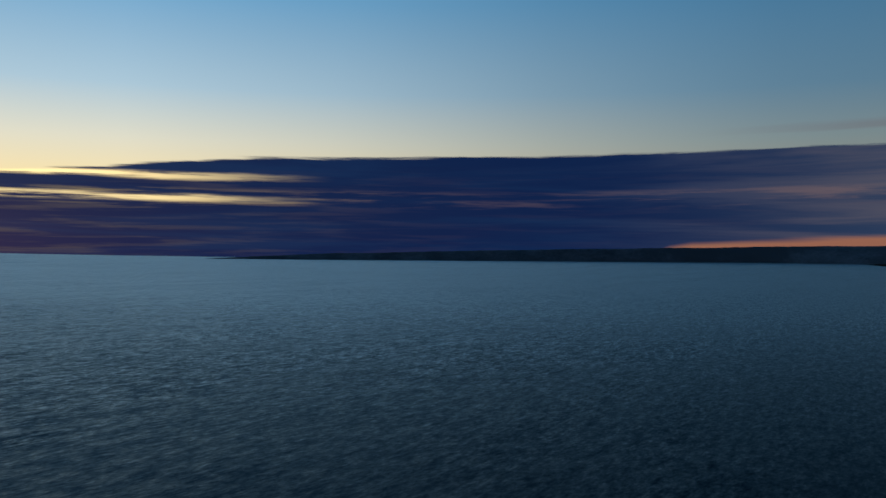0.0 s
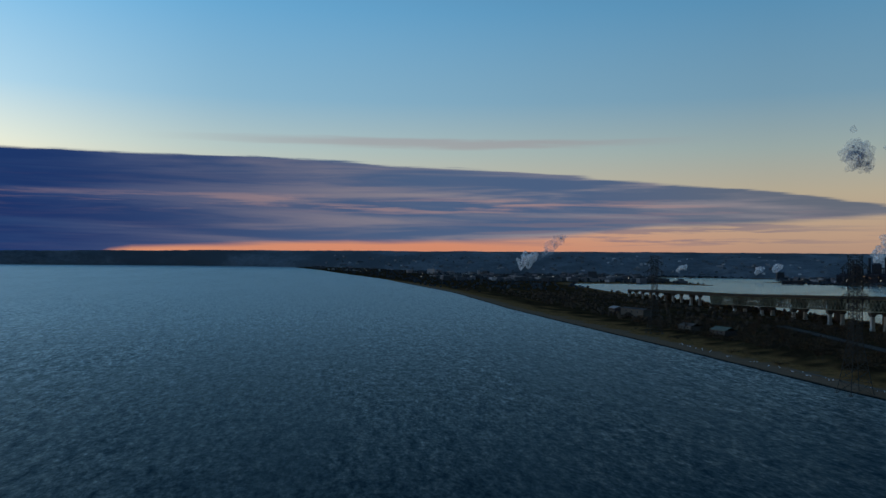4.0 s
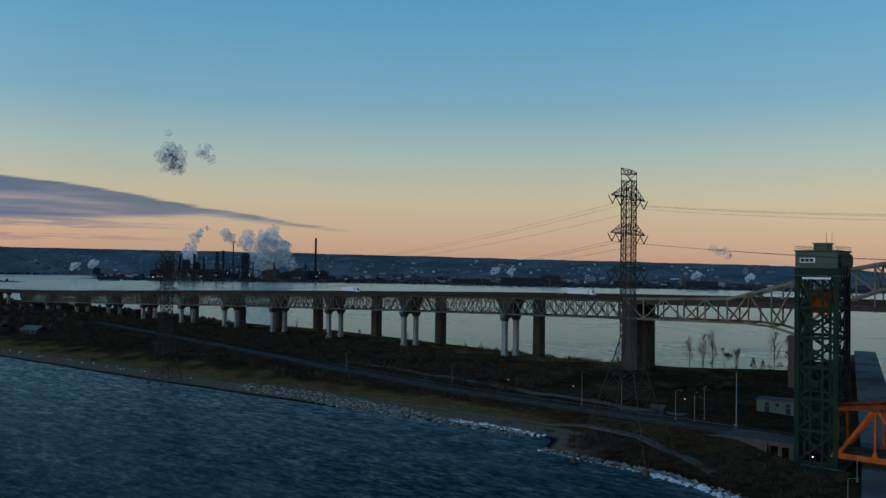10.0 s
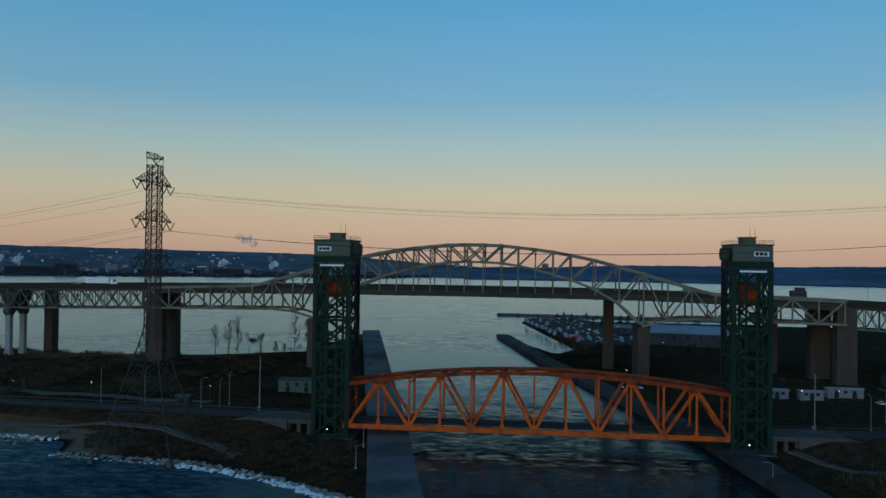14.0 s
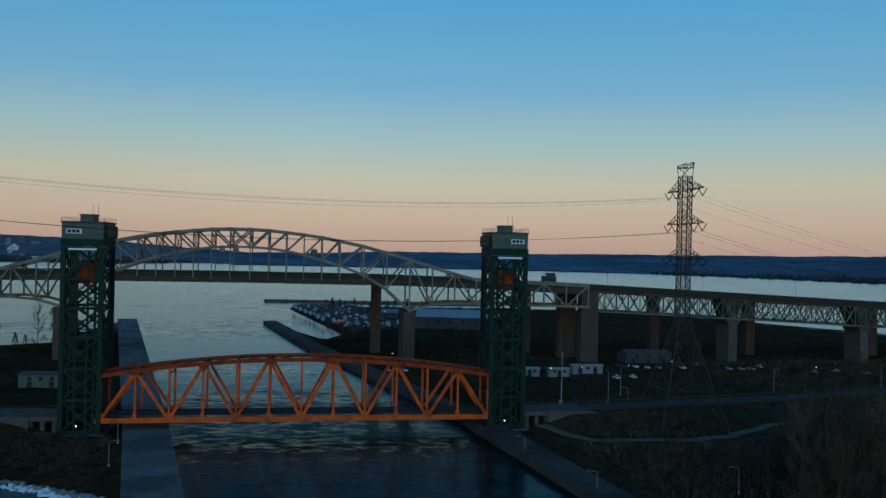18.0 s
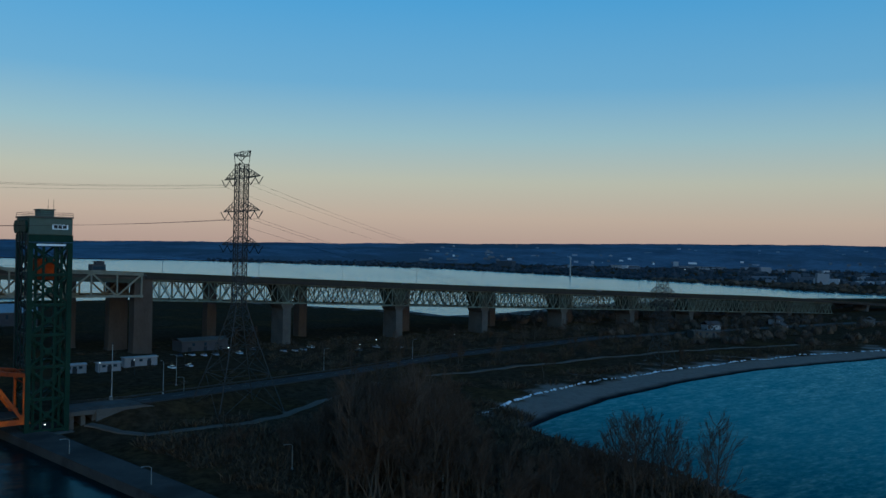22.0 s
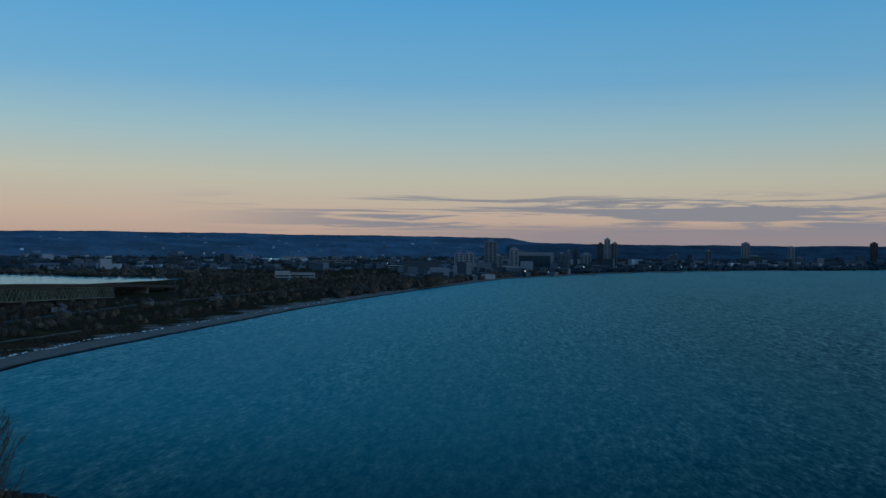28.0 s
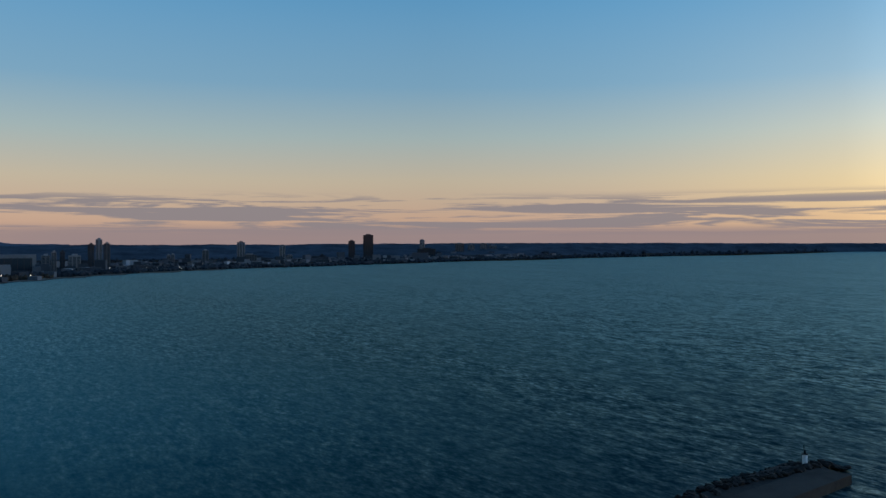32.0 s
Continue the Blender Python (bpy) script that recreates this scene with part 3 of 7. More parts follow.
def ground_material():
    """Brown winter turf, with pale sand and shingle low down by the water and dark scrub in patches."""
    m = bpy.data.materials.new("winter_ground_and_beach")
    m.use_nodes = True
    g = Graph(m.node_tree)
    b = g.n["Principled BSDF"]
    co = g.add("ShaderNodeTexCoord").outputs["Object"]
    sep = g.add("ShaderNodeSeparateXYZ")
    g.l.new(co, sep.inputs[0])
    n1, n2, n3 = g.noise(co, 0.025, 5.0, 0.6), g.noise(co, 0.35, 5.0, 0.65), g.noise(co, 3.0, 4.0, 0.6)
    turf = g.ramp(g.math("ADD", g.math("MULTIPLY", n1, 0.5), g.math("MULTIPLY", n2, 0.5)), [(0.36, (0.016, 0.010, 0.006)), (0.5, (0.034, 0.020, 0.010)), (0.63, (0.070, 0.041, 0.018))])
    sand = g.ramp(g.math("ADD", g.math("MULTIPLY", n2, 0.5), g.math("MULTIPLY", n3, 0.5)), [(0.35, (0.130, 0.104, 0.084)), (0.65, (0.190, 0.156, 0.130))])
    sand = g.mix(g.step(sep.outputs[0], -60.0, 60.0), g.ramp(g.math("ADD", g.math("MULTIPLY", n2, 0.5), g.math("MULTIPLY", n3, 0.5)), [(0.35, (0.110, 0.072, 0.046)), (0.65, (0.175, 0.118, 0.078))]), sand)
    wet = g.mix(g.step(sep.outputs[2], 0.10, 0.48), (0.012, 0.012, 0.013, 1), sand)
    edge = g.math("ADD", sep.outputs[2], g.math("MULTIPLY", g.math("SUBTRACT", n2, 0.5), 0.9))
    marram = g.ramp(n2, [(0.35, (0.090, 0.045, 0.017)), (0.62, (0.195, 0.100, 0.038))])
    litter = g.ramp(n2, [(0.35, (0.026, 0.017, 0.010)), (0.65, (0.055, 0.036, 0.021))])
    turf = g.mix(g.step(sep.outputs[0], 40.0, 90.0), turf, g.mix(g.step(n1, 0.42, 0.62), litter, turf))
    dry = g.math("MAXIMUM", g.step(edge, 2.0, 2.7), g.step(sep.outputs[0], -200.0, -125.0))
    # no sand along the canal: turf runs down to the quays
    bank = g.math("SUBTRACT", 1.0, g.step(g.math("ABSOLUTE", sep.outputs[0]), 112.0, 132.0))
    col = g.mix(g.math("MAXIMUM", bank, g.step(edge, 1.35, 1.7)), wet, g.mix(dry, marram, turf))
    g.l.new(col, b.inputs["Base Color"])
    b.inputs["Roughness"].default_value = 0.95
    b.inputs["Specular IOR Level"].default_value = 0.0
    bp = g.add("ShaderNodeBump")
    bp.inputs["Strength"].default_value, bp.inputs["Distance"].default_value = 0.7, 0.5
    g.l.new(g.math("ADD", n2, g.math("MULTIPLY", n3, 0.4)), bp.inputs["Height"])
    g.l.new(bp.outputs[0], b.inputs["Normal"])
    return m


ground = sheet("ground", spaced(-720, 720, 5.0, 4950), spaced(-200, 560, 4.0, 4950), ground_z, ground_material())
tagged(ground, "brown winter turf with pale sandy beach along the lake", "ground", kind="structure")
lake = sheet("lake_water", spaced(-1000, 1000, 50.0, 4950), spaced(-1000, 1000, 50.0, 4950), lift, WATER)
tagged(lake, "dark blue rippled lake and harbour water at dusk", "water", kind="structure")


def ridge(name, rows, depths, base, mat, label, seed, step=0.25, jag=3.0):
    """A long wooded skyline seen from far: rows of heading, distance, elevation of its crest."""
    rows = sorted(rows)
    a = np.arange(rows[0][0], rows[-1][0] + 0.01, step)
    rr, ee = (np.interp(a, [q[0] for q in rows], [q[k] for q in rows]) for k in (1, 2))
    rng = np.random.RandomState(seed)
    deep = np.interp(a, *depths)
    jitter = np.convolve(rng.rand(len(a) + 8) - 0.5, np.ones(9) / 9, "valid") * 3.2 + (rng.rand(len(a)) - 0.5) * 0.5
    crest = EYE_H + rr * np.tan(np.radians(ee)) + jitter * jag
    verts, k = [], 7
    for i in range(len(a)):
        sx, sy = math.sin(radians(a[i])), math.cos(radians(a[i]))
        for j in range(k):
            f = j / (k - 1)
            r = rr[i] - deep[i] * (1 - f)
            up = min(1.0, 0.12 + 0.88 * f ** 0.8) * (1 + 0.06 * math.sin(a[i] * 1.3 + j * 2.1) * (j < k - 1))
            verts.append((sx * r, sy * r, base + (crest[i] - base) * (up if j else 0.0)))
        verts.append((sx * (rr[i] + 150), sy * (rr[i] + 150), base - 4))
    k += 1
    faces = [(i * k + j, (i + 1) * k + j, (i + 1) * k + j + 1, i * k + j + 1) for i in range(len(a) - 1) for j in range(k - 1)]
    return tagged(arr_mesh(name, verts, faces, mat, True), label, "hills", kind="structure")


# ridges wear the haze-tinted colours, there is no air between to veil them
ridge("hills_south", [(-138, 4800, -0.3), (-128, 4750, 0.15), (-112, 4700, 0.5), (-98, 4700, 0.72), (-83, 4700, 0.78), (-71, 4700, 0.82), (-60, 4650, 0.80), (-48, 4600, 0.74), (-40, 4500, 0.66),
                      (-29, 4300, 0.50), (-17, 4000, 0.33), (-12, 3800, 0.12), (-8, 3600, -0.2), (-4, 3500, -0.42)], ((-100, -84, -60), (120, 600, 900)), 2.0, HAZY_HILL, "long wooded escarpment tinted blue with haze under the dusk sky", 1)
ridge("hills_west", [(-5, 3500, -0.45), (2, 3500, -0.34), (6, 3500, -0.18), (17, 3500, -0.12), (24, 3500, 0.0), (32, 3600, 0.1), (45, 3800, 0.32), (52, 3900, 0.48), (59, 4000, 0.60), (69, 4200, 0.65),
                     (79, 4300, 0.62), (91, 4400, 0.56), (92.6, 4400, 0.27), (96, 4450, 0.2)], ((0, 1), (1000, 1000)), 2.0, HILL, "long wooded escarpment tinted blue with haze across the harbour", 2)
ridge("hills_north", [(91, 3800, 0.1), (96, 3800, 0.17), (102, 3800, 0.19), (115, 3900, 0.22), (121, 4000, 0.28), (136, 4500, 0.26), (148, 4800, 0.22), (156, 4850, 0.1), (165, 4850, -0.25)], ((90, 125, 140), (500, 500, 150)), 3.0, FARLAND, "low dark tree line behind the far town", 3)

# ---- canal walls ----
def wall_strip(name, pts, width, z0, z1, mat, label, side=1):
    """A straight-sided quay: a line of points, its width to one side, bottom and top."""
    bm = B()
    for (ax, ay), (bx, by) in zip(pts, pts[1:]):
        d = Vector((bx - ax, by - ay, 0)).normalized()
        s = Vector((d.y, -d.x, 0)) * side * width
        v = [bm.verts.new(p) for z in (z0, z1) for p in ((ax, ay, z), (bx, by, z), (bx + s.x, by + s.y, z), (ax + s.x, ay + s.y, z))]
        for f in ((0, 3, 2, 1), (4, 5, 6, 7), (0, 1, 5, 4), (1, 2, 6, 5), (2, 3, 7, 6), (3, 0, 4, 7)):
            bm.faces.new([v[i] for i in f])
    bmesh.ops.recalc_face_normals(bm, faces=bm.faces)
    return tagged(mesh_object(name, bm, mat), label, "quay", kind="structure")


wall_strip("canal_wall_west", [(-10, 110), (-26.5, 195), (-40.5, 264), (-119, 625)], 13, -4, 2.6, QUAY, "weathered concrete canal pier with a flat walkway", -1)
wall_strip("canal_wall_east", [(121, -184), (82, 60), (65, 179), (51.5, 267), (2, 464), (-29, 618)], 9, -4, 2.4, DARK_QUAY, "weathered concrete canal wall along the water", 1)

# ---- the skyway: deck, trusses, arch and piers ----
def sky_y(x):
    return 410 - 0.05 * x


def deck_z(x):
    return float(np.interp(x, DECK_X, DECK_Z))


DECK_X = (-1344, -1180, -1010, -866, -716, -604, -438, -319, -237, -178, -110, -28, 50, 90, 142, 216, 295, 379, 490, 560, 645, 725, 800, 914)
DECK_Z = (14.0, 17.0, 19.8, 24.0, 28.6, 32.0, 36.4, 39.3, 40.9, 41.8, 42.7, 43.0, 42.7, 41.7, 39.9, 36.9, 33.5, 30.1, 26.0, 23.2, 19.8, 17.2, 13.2, 7.0)


HALF = 9.0  # half the width of the near bridge
skyway = thing("skyway_bridge", "long high steel truss highway bridge with a through arch", "bridge")
PIERS_LEFT = [-198, -283, -368, -445, -512, -578, -645, -712, -780, -850, -920, -990, -1060, -1130, -1200, -1270, -1344]
PIERS_RIGHT = [142, 217, 289, 354, 424, 494, 564, 634, 704, 774, 844, 914]
MAIN = (-111.3, 50.5)


def deck_piece(x0, x1, parent):
    bm = B()
    n = max(1, int(abs(x1 - x0) / 40))
    for i in range(n):
        a, b = x0 + (x1 - x0) * i / n, x0 + (x1 - x0) * (i + 1) / n
        beam(bm, (a, sky_y(a), deck_z(a) - 0.8), (b, sky_y(b), deck_z(b) - 0.8), 2 * HALF, 1.6)
    return part("deck", bm, ASPHALT, parent, "dark asphalt road deck")


def parapet_piece(x0, x1, s, parent):
    bm = B()
    n = max(1, int(abs(x1 - x0) / 40))
    for i in range(n):
        a, b = x0 + (x1 - x0) * i / n, x0 + (x1 - x0) * (i + 1) / n
        beam(bm, (a, sky_y(a) + s * HALF, deck_z(a) + 0.5), (b, sky_y(b) + s * HALF, deck_z(b) + 0.5), 0.3, 1.0)
    return part("parapet", bm, DARK_RAIL, parent)


def truss_span(x0, x1, parent, depth=10.0, panels=12):
    """A deck truss between two piers: chords, then the web of each side."""
    for s in (-1, 1):
        P = lambda i, f: (x0 + (x1 - x0) * i / panels, sky_y(x0 + (x1 - x0) * i / panels) + s * (HALF - 1.5), deck_z(x0 + (x1 - x0) * i / panels) - 1.7 - depth * f)
        top, low, web = B(), B(), B()
        beam(top, P(0, 0), P(panels, 0), 0.8, 0.9)
        beam(low, P(0, 1), P(panels, 1), 0.8, 0.8)
        for i in range(panels):
            a, b = (0, 1) if i % 2 else (1, 0)
            beam(web, P(i, a), P(i + 1, b), 0.5)
            beam(web, P(i, b), P(i + 1, a), 0.3)
            mid = [(u + v) / 2 for u, v in zip(P(i, a), P(i + 1, b))]
            beam(web, mid, P(i + 0.5, 0), 0.28)
            beam(web, P(i, 0), P(i, 1), 0.36)
        part("top_chord", top, STEEL, parent)
        part("bottom_chord", low, STEEL, parent)
        tagged(part("truss_web", web, STEEL, parent), kind="stuff")
    cross = B()
    for i in range(panels + 1):
        x = x0 + (x1 - x0) * i / panels
        y, z = sky_y(x), deck_z(x) - 1.7
        w = HALF - 1.5
        beam(cross, (x, y - w, z), (x, y + w, z), 0.5, 0.9)
        beam(cross, (x, y - w, z - depth), (x, y + w, z - depth), 0.4)
        if i < panels:
            x2 = x0 + (x1 - x0) * (i + 1) / panels
            beam(cross, (x, y - w, z - depth), (x2, sky_y(x2) + w, deck_z(x2) - 1.7 - depth), 0.3)
            beam(cross, (x, y - w, z), (x, y + w, z - depth), 0.3)
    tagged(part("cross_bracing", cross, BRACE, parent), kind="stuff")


def sub(name, parent, at=(0, 0, 0)):
    """A part that only carries pieces of its own."""
    o = new(name)
    o.parent, o.location = parent, at
    return o


def column_pier(x, parent, drop=12.3):
    """Two tapered columns under a haunched cap."""
    y, top = sky_y(x), deck_z(x) - drop
    pier = sub("pier", parent)
    g0 = float(ground_z(x, y)) - 1.5
    for s in (-1, 1):
        bm = B()
        box(bm, (x - 1.8, y + s * 6.2 - 1.8, g0), (x + 1.8, y + s * 6.2 + 1.8, g0 + 4), 0.3)
        box(bm, (x - 1.5, y + s * 6.2 - 1.5, g0 + 4), (x + 1.5, y + s * 6.2 + 1.5, top - 3.4), 0.3)
        part("column", bm, PALE_CONCRETE, pier, "pale concrete column")
    bm = B()
    sec = [(-9.2, 0.0), (-9.2, -1.5), (-8.1, -3.2), (-7.9, -3.6), (-4.6, -3.6), (-4.2, -2.6), (-3.2, -1.8), (-1.8, -1.35), (0, -1.2)]
    sec = sec + [(-a, b) for a, b in sec[-2::-1]]
    v0, v1 = ([bm.verts.new((x + k * 1.8, y + a, top + b)) for a, b in sec] for k in (-1, 1))
    bm.faces.new(v0)
    bm.faces.new(v1[::-1])
    for i in range(len(sec)):
        bm.faces.new((v0[i], v1[i], v1[(i + 1) % len(sec)], v0[(i + 1) % len(sec)]))
    bmesh.ops.recalc_face_normals(bm, faces=bm.faces)
    part("pier_cap", bm, CONCRETE, pier)
    return pier


def slab_pier(x, y, w, depth, top, parent, mat, name="slab_pier", label="", flare=0.0):
    bm = B()
    g0 = float(ground_z(x, y)) - 1.5
    g0 = max(g0, -4)
    h = top - g0
    lo, hi = [(-w / 2, -depth / 2), (w / 2, -depth / 2), (w / 2, depth / 2), (-w / 2, depth / 2)], []
    rings = []
    for z, k in ((g0, 1.06), (g0 + h * 0.06, 1.06), (g0 + h * 0.065, 1.0), (top - 3.0, 0.96), (top - 1.2, 0.96 + flare), (top, 0.96 + flare)):
        rings.append([bm.verts.new((x + a * k, y + b * (1.0 if k < 1.05 else 1.03), z)) for a, b in lo])
    for r0, r1 in zip(rings, rings[1:]):
        for i in range(4):
            bm.faces.new((r0[i], r0[(i + 1) % 4], r1[(i + 1) % 4], r1[i]))
    bm.faces.new(rings[0][::-1])
    bm.faces.new(rings[-1])
    return part(name, bm, mat, parent, label)


for xs in (PIERS_LEFT, PIERS_RIGHT):
    for a, b in zip(xs, xs[1:]):
        span = sub("approach_span", skyway)
        if -995 < b < 780:
            truss_span(a, b, span)
        deck_piece(a, b, span)
        for s in (-1, 1):
            parapet_piece(a, b, s, span)
    for x in xs[1:]:
        if x < 0:
            column_pier(x, skyway, 12.3 if x > -995 else 1.7)
        else:
            # backlit shade on these piers is put in as a darker concrete colour
            slab_pier(x, sky_y(x), 4.8, 13, deck_z(x) - (12.0 if x < 775 else 1.7), skyway, CONCRETE, "wall_pier", "grey concrete wall pier with a flared cap", 0.5)
def bent(x, parent):
    """A dark plated frame that spreads upward from the pier cap to the deck."""
    y, z1, z0 = sky_y(x), deck_z(x) - 1.8, deck_z(x) - 11.9
    bm = B()
    v = [bm.verts.new((x + px, y + s * 6.2, z)) for s in (-1, 1) for px, z in ((-2.4, z0), (2.4, z0), (6.2, z1), (-6.2, z1))]
    for f in ((0, 1, 2, 3), (7, 6, 5, 4), (0, 4, 5, 1), (1, 5, 6, 2), (2, 6, 7, 3), (3, 7, 4, 0)):
        bm.faces.new([v[i] for i in f])
    bmesh.ops.recalc_face_normals(bm, faces=bm.faces)
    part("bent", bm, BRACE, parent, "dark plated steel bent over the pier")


for x in PIERS_LEFT[1:12] + PIERS_RIGHT[1:9]:
    bent(x, skyway)
for x, y0 in ((-198, 0), (141, 0)):
    for k, dy in enumerate((-5, 15)):
        slab_pier(x - (1.5 if k and x < 0 else 0) - (5 if k and x > 0 else 0), sky_y(x) + dy, 9.0, 6.5, deck_z(x) - 0.4, skyway, BROWN_CONCRETE, "anchor_pier", "tall brown concrete anchor pier")
for x in MAIN:
    slab_pier(x, sky_y(x), 5.6, 21, 26.6, skyway, BROWN_CONCRETE, "main_pier", "tall brown concrete main pier", 0.12)

# the arch: upper and lower chord by distance from the crown
CROWN_X = -30.4
UP = [(0, 65.0), (13.2, 64.5), (21.5, 63.7), (29.9, 62.8), (38.5, 61.7), (47, 60.2), (58.4, 57.9), (69.6, 55.0), (80.9, 51.9), (91.9, 48.6), (102.9, 45.4), (113.5, 42.6), (171, 40.6)]
LOW = [(0, 56.6), (13.2, 55.9), (21.5, 54.7), (29.9, 53.0), (38.5, 50.8), (47, 48.4), (58.4, 43.9), (69.6, 37.4), (80.9, 27.2), (91.9, 30.2), (102.9, 31.1), (113.5, 31.0), (171, 30.2)]
HALF_STEPS = [4.6, 13.2, 21.5, 29.9, 38.5, 47.0, 58.4, 69.6, 80.9, 91.9, 102.9, 113.5, 124.8, 136.1, 147.4, 158.8, 170.0]
STEPS = [-d for d in HALF_STEPS[::-1]] + HALF_STEPS
arch = sub("through_arch", skyway)


def on(rows, d):
    return float(np.interp(abs(d), [a for a, _ in rows], [b for _, b in rows]))


for s in (-1, 1):
    def node(d, rows):
        x = CROWN_X + d
        return (x, sky_y(x) + s * HALF * 1.02, on(rows, d))
    for d0, d1 in zip(STEPS, STEPS[1:]):
        for rows, w, nm in ((UP, 1.35, "upper_chord"), (LOW, 1.1, "lower_chord")):
            part(nm, beam(B(), node(d0, rows), node(d1, rows), 1.0, w), ARCH_STEEL, arch)
        near, far = (d0, d1) if d0 > 0 else (d1, d0)
        k = HALF_STEPS.index(abs(far)) - HALF_STEPS.index(80.9)
        if d0 < 0 < d1:  # crossed braces over the crown
            part("diagonal", beam(B(), node(d0, UP), node(d1, LOW), 0.6), ARCH_STEEL, arch)
            p, q = node(d0, LOW), node(d1, UP)
        elif k <= 0 or k % 2 == 0:
            p, q = node(near, LOW), node(far, UP)
        else:
            p, q = node(near, UP), node(far, LOW)
        part("diagonal", beam(B(), p, q, 0.65, 0.75), ARCH_STEEL, arch)
    for d in STEPS:
        part("post", beam(B(), node(d, UP), node(d, LOW), 0.7, 0.7), ARCH_STEEL, arch)
        if abs(d) < 60:
            lo = node(d, LOW)
            part("hanger", beam(B(), lo, (lo[0], lo[1], deck_z(lo[0]) - 1.5), 0.5, 0.5), ARCH_STEEL, arch)
        for rows, e in ((UP, 0.8), (LOW, 0.7)):  # plates where the bars meet
            x, y, z = node(d, rows)
            part("joint_plate", box(B(), (x - e, y - 0.56, z - e), (x + e, y + 0.56, z + e), 0.2), ARCH_STEEL, arch)
for d in STEPS:
    x, w = CROWN_X + d, HALF * 1.02
    L, R = sky_y(x) - w, sky_y(x) + w
    part("top_strut", beam(B(), (x, L, on(UP, d)), (x, R, on(UP, d)), 0.6, 0.8), ARCH_STEEL, arch)
    if abs(d) < 50:
        part("lower_strut", beam(B(), (x, L, on(LOW, d)), (x, R, on(LOW, d)), 0.4, 0.5), ARCH_STEEL, arch)
        part("sway_brace", beam(B(), (x, L, on(UP, d)), (x, R, on(LOW, d)), 0.35, 0.35), ARCH_STEEL, arch)
        part("sway_brace", beam(B(), (x, R, on(UP, d)), (x, L, on(LOW, d)), 0.35, 0.35), ARCH_STEEL, arch)
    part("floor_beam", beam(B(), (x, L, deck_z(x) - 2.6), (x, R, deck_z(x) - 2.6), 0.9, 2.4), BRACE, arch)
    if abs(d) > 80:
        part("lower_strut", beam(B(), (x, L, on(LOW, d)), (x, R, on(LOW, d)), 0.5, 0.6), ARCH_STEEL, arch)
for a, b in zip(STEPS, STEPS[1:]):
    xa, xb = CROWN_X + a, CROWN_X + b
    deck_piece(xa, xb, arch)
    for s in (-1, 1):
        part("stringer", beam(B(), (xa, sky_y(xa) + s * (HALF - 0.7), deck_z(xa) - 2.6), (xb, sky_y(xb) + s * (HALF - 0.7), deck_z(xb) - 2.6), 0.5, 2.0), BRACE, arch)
        part("road_edge", beam(B(), (xa, sky_y(xa) + s * (HALF + 0.1), deck_z(xa) - 1.3), (xb, sky_y(xb) + s * (HALF + 0.1), deck_z(xb) - 1.3), 0.3, 0.7), BROWN_CONCRETE, arch)
        parapet_piece(xa, xb, s, arch)
    bm = B()
    beam(bm, (xa, sky_y(xa) - HALF, on(UP, a)), (xb, sky_y(xb) + HALF, on(UP, b)), 0.35, 0.35)
    beam(bm, (xa, sky_y(xa) + HALF, on(UP, a)), (xb, sky_y(xb) - HALF, on(UP, b)), 0.35, 0.35)
    tagged(part("wind_bracing", bm, ARCH_STEEL, arch), kind="stuff")

# the twin bridge behind it: box girder on slab piers
twin = thing("twin_highway_bridge", "concrete box girder highway bridge on brown slab piers", "bridge")
BACK = 30.0
TWIN_X = [-1340, -1250, -1150, -1060, -980, -900, -830, -760, -680, -604, -550, -498, -430, -365, -281, -192, -118, 37.6, 118, 190, 245, 318, 390, 465, 540, 620, 700, 780, 860, 914]
for a, b in zip(TWIN_X, TWIN_X[1:]):
    n = 2 if b - a < 120 else 4
    bm = B()
    for i in range(n):
        u, v = a + (b - a) * i / n, a + (b - a) * (i + 1) / n
        beam(bm, (u, sky_y(u) + BACK, deck_z(u) - 0.9), (v, sky_y(v) + BACK, deck_z(v) - 0.9), 19, 1.2)
        beam(bm, (u, sky_y(u) + BACK, deck_z(u) - 2.7), (v, sky_y(v) + BACK, deck_z(v) - 2.7), 9, 2.4)
        for s in (-1, 1):
            rail = beam(B(), (u, sky_y(u) + BACK + s * 9.3, deck_z(u) + 0.1), (v, sky_y(v) + BACK + s * 9.3, deck_z(v) + 0.1), 0.4, 0.9)
            part("parapet", rail, DARK_RAIL, twin)
    part("box_girder", bm, CONCRETE, twin)
for x in TWIN_X[1:-1]:
    if x == -192:
        continue  # the anchor pier stands here
    slab_pier(x, sky_y(x) + BACK, 5.2, 6.5, deck_z(x) - 3.9, twin, BROWN_CONCRETE)

# ---- the lift bridge ----
NEAR_Y, FAR_Y = 251.0, 262.0


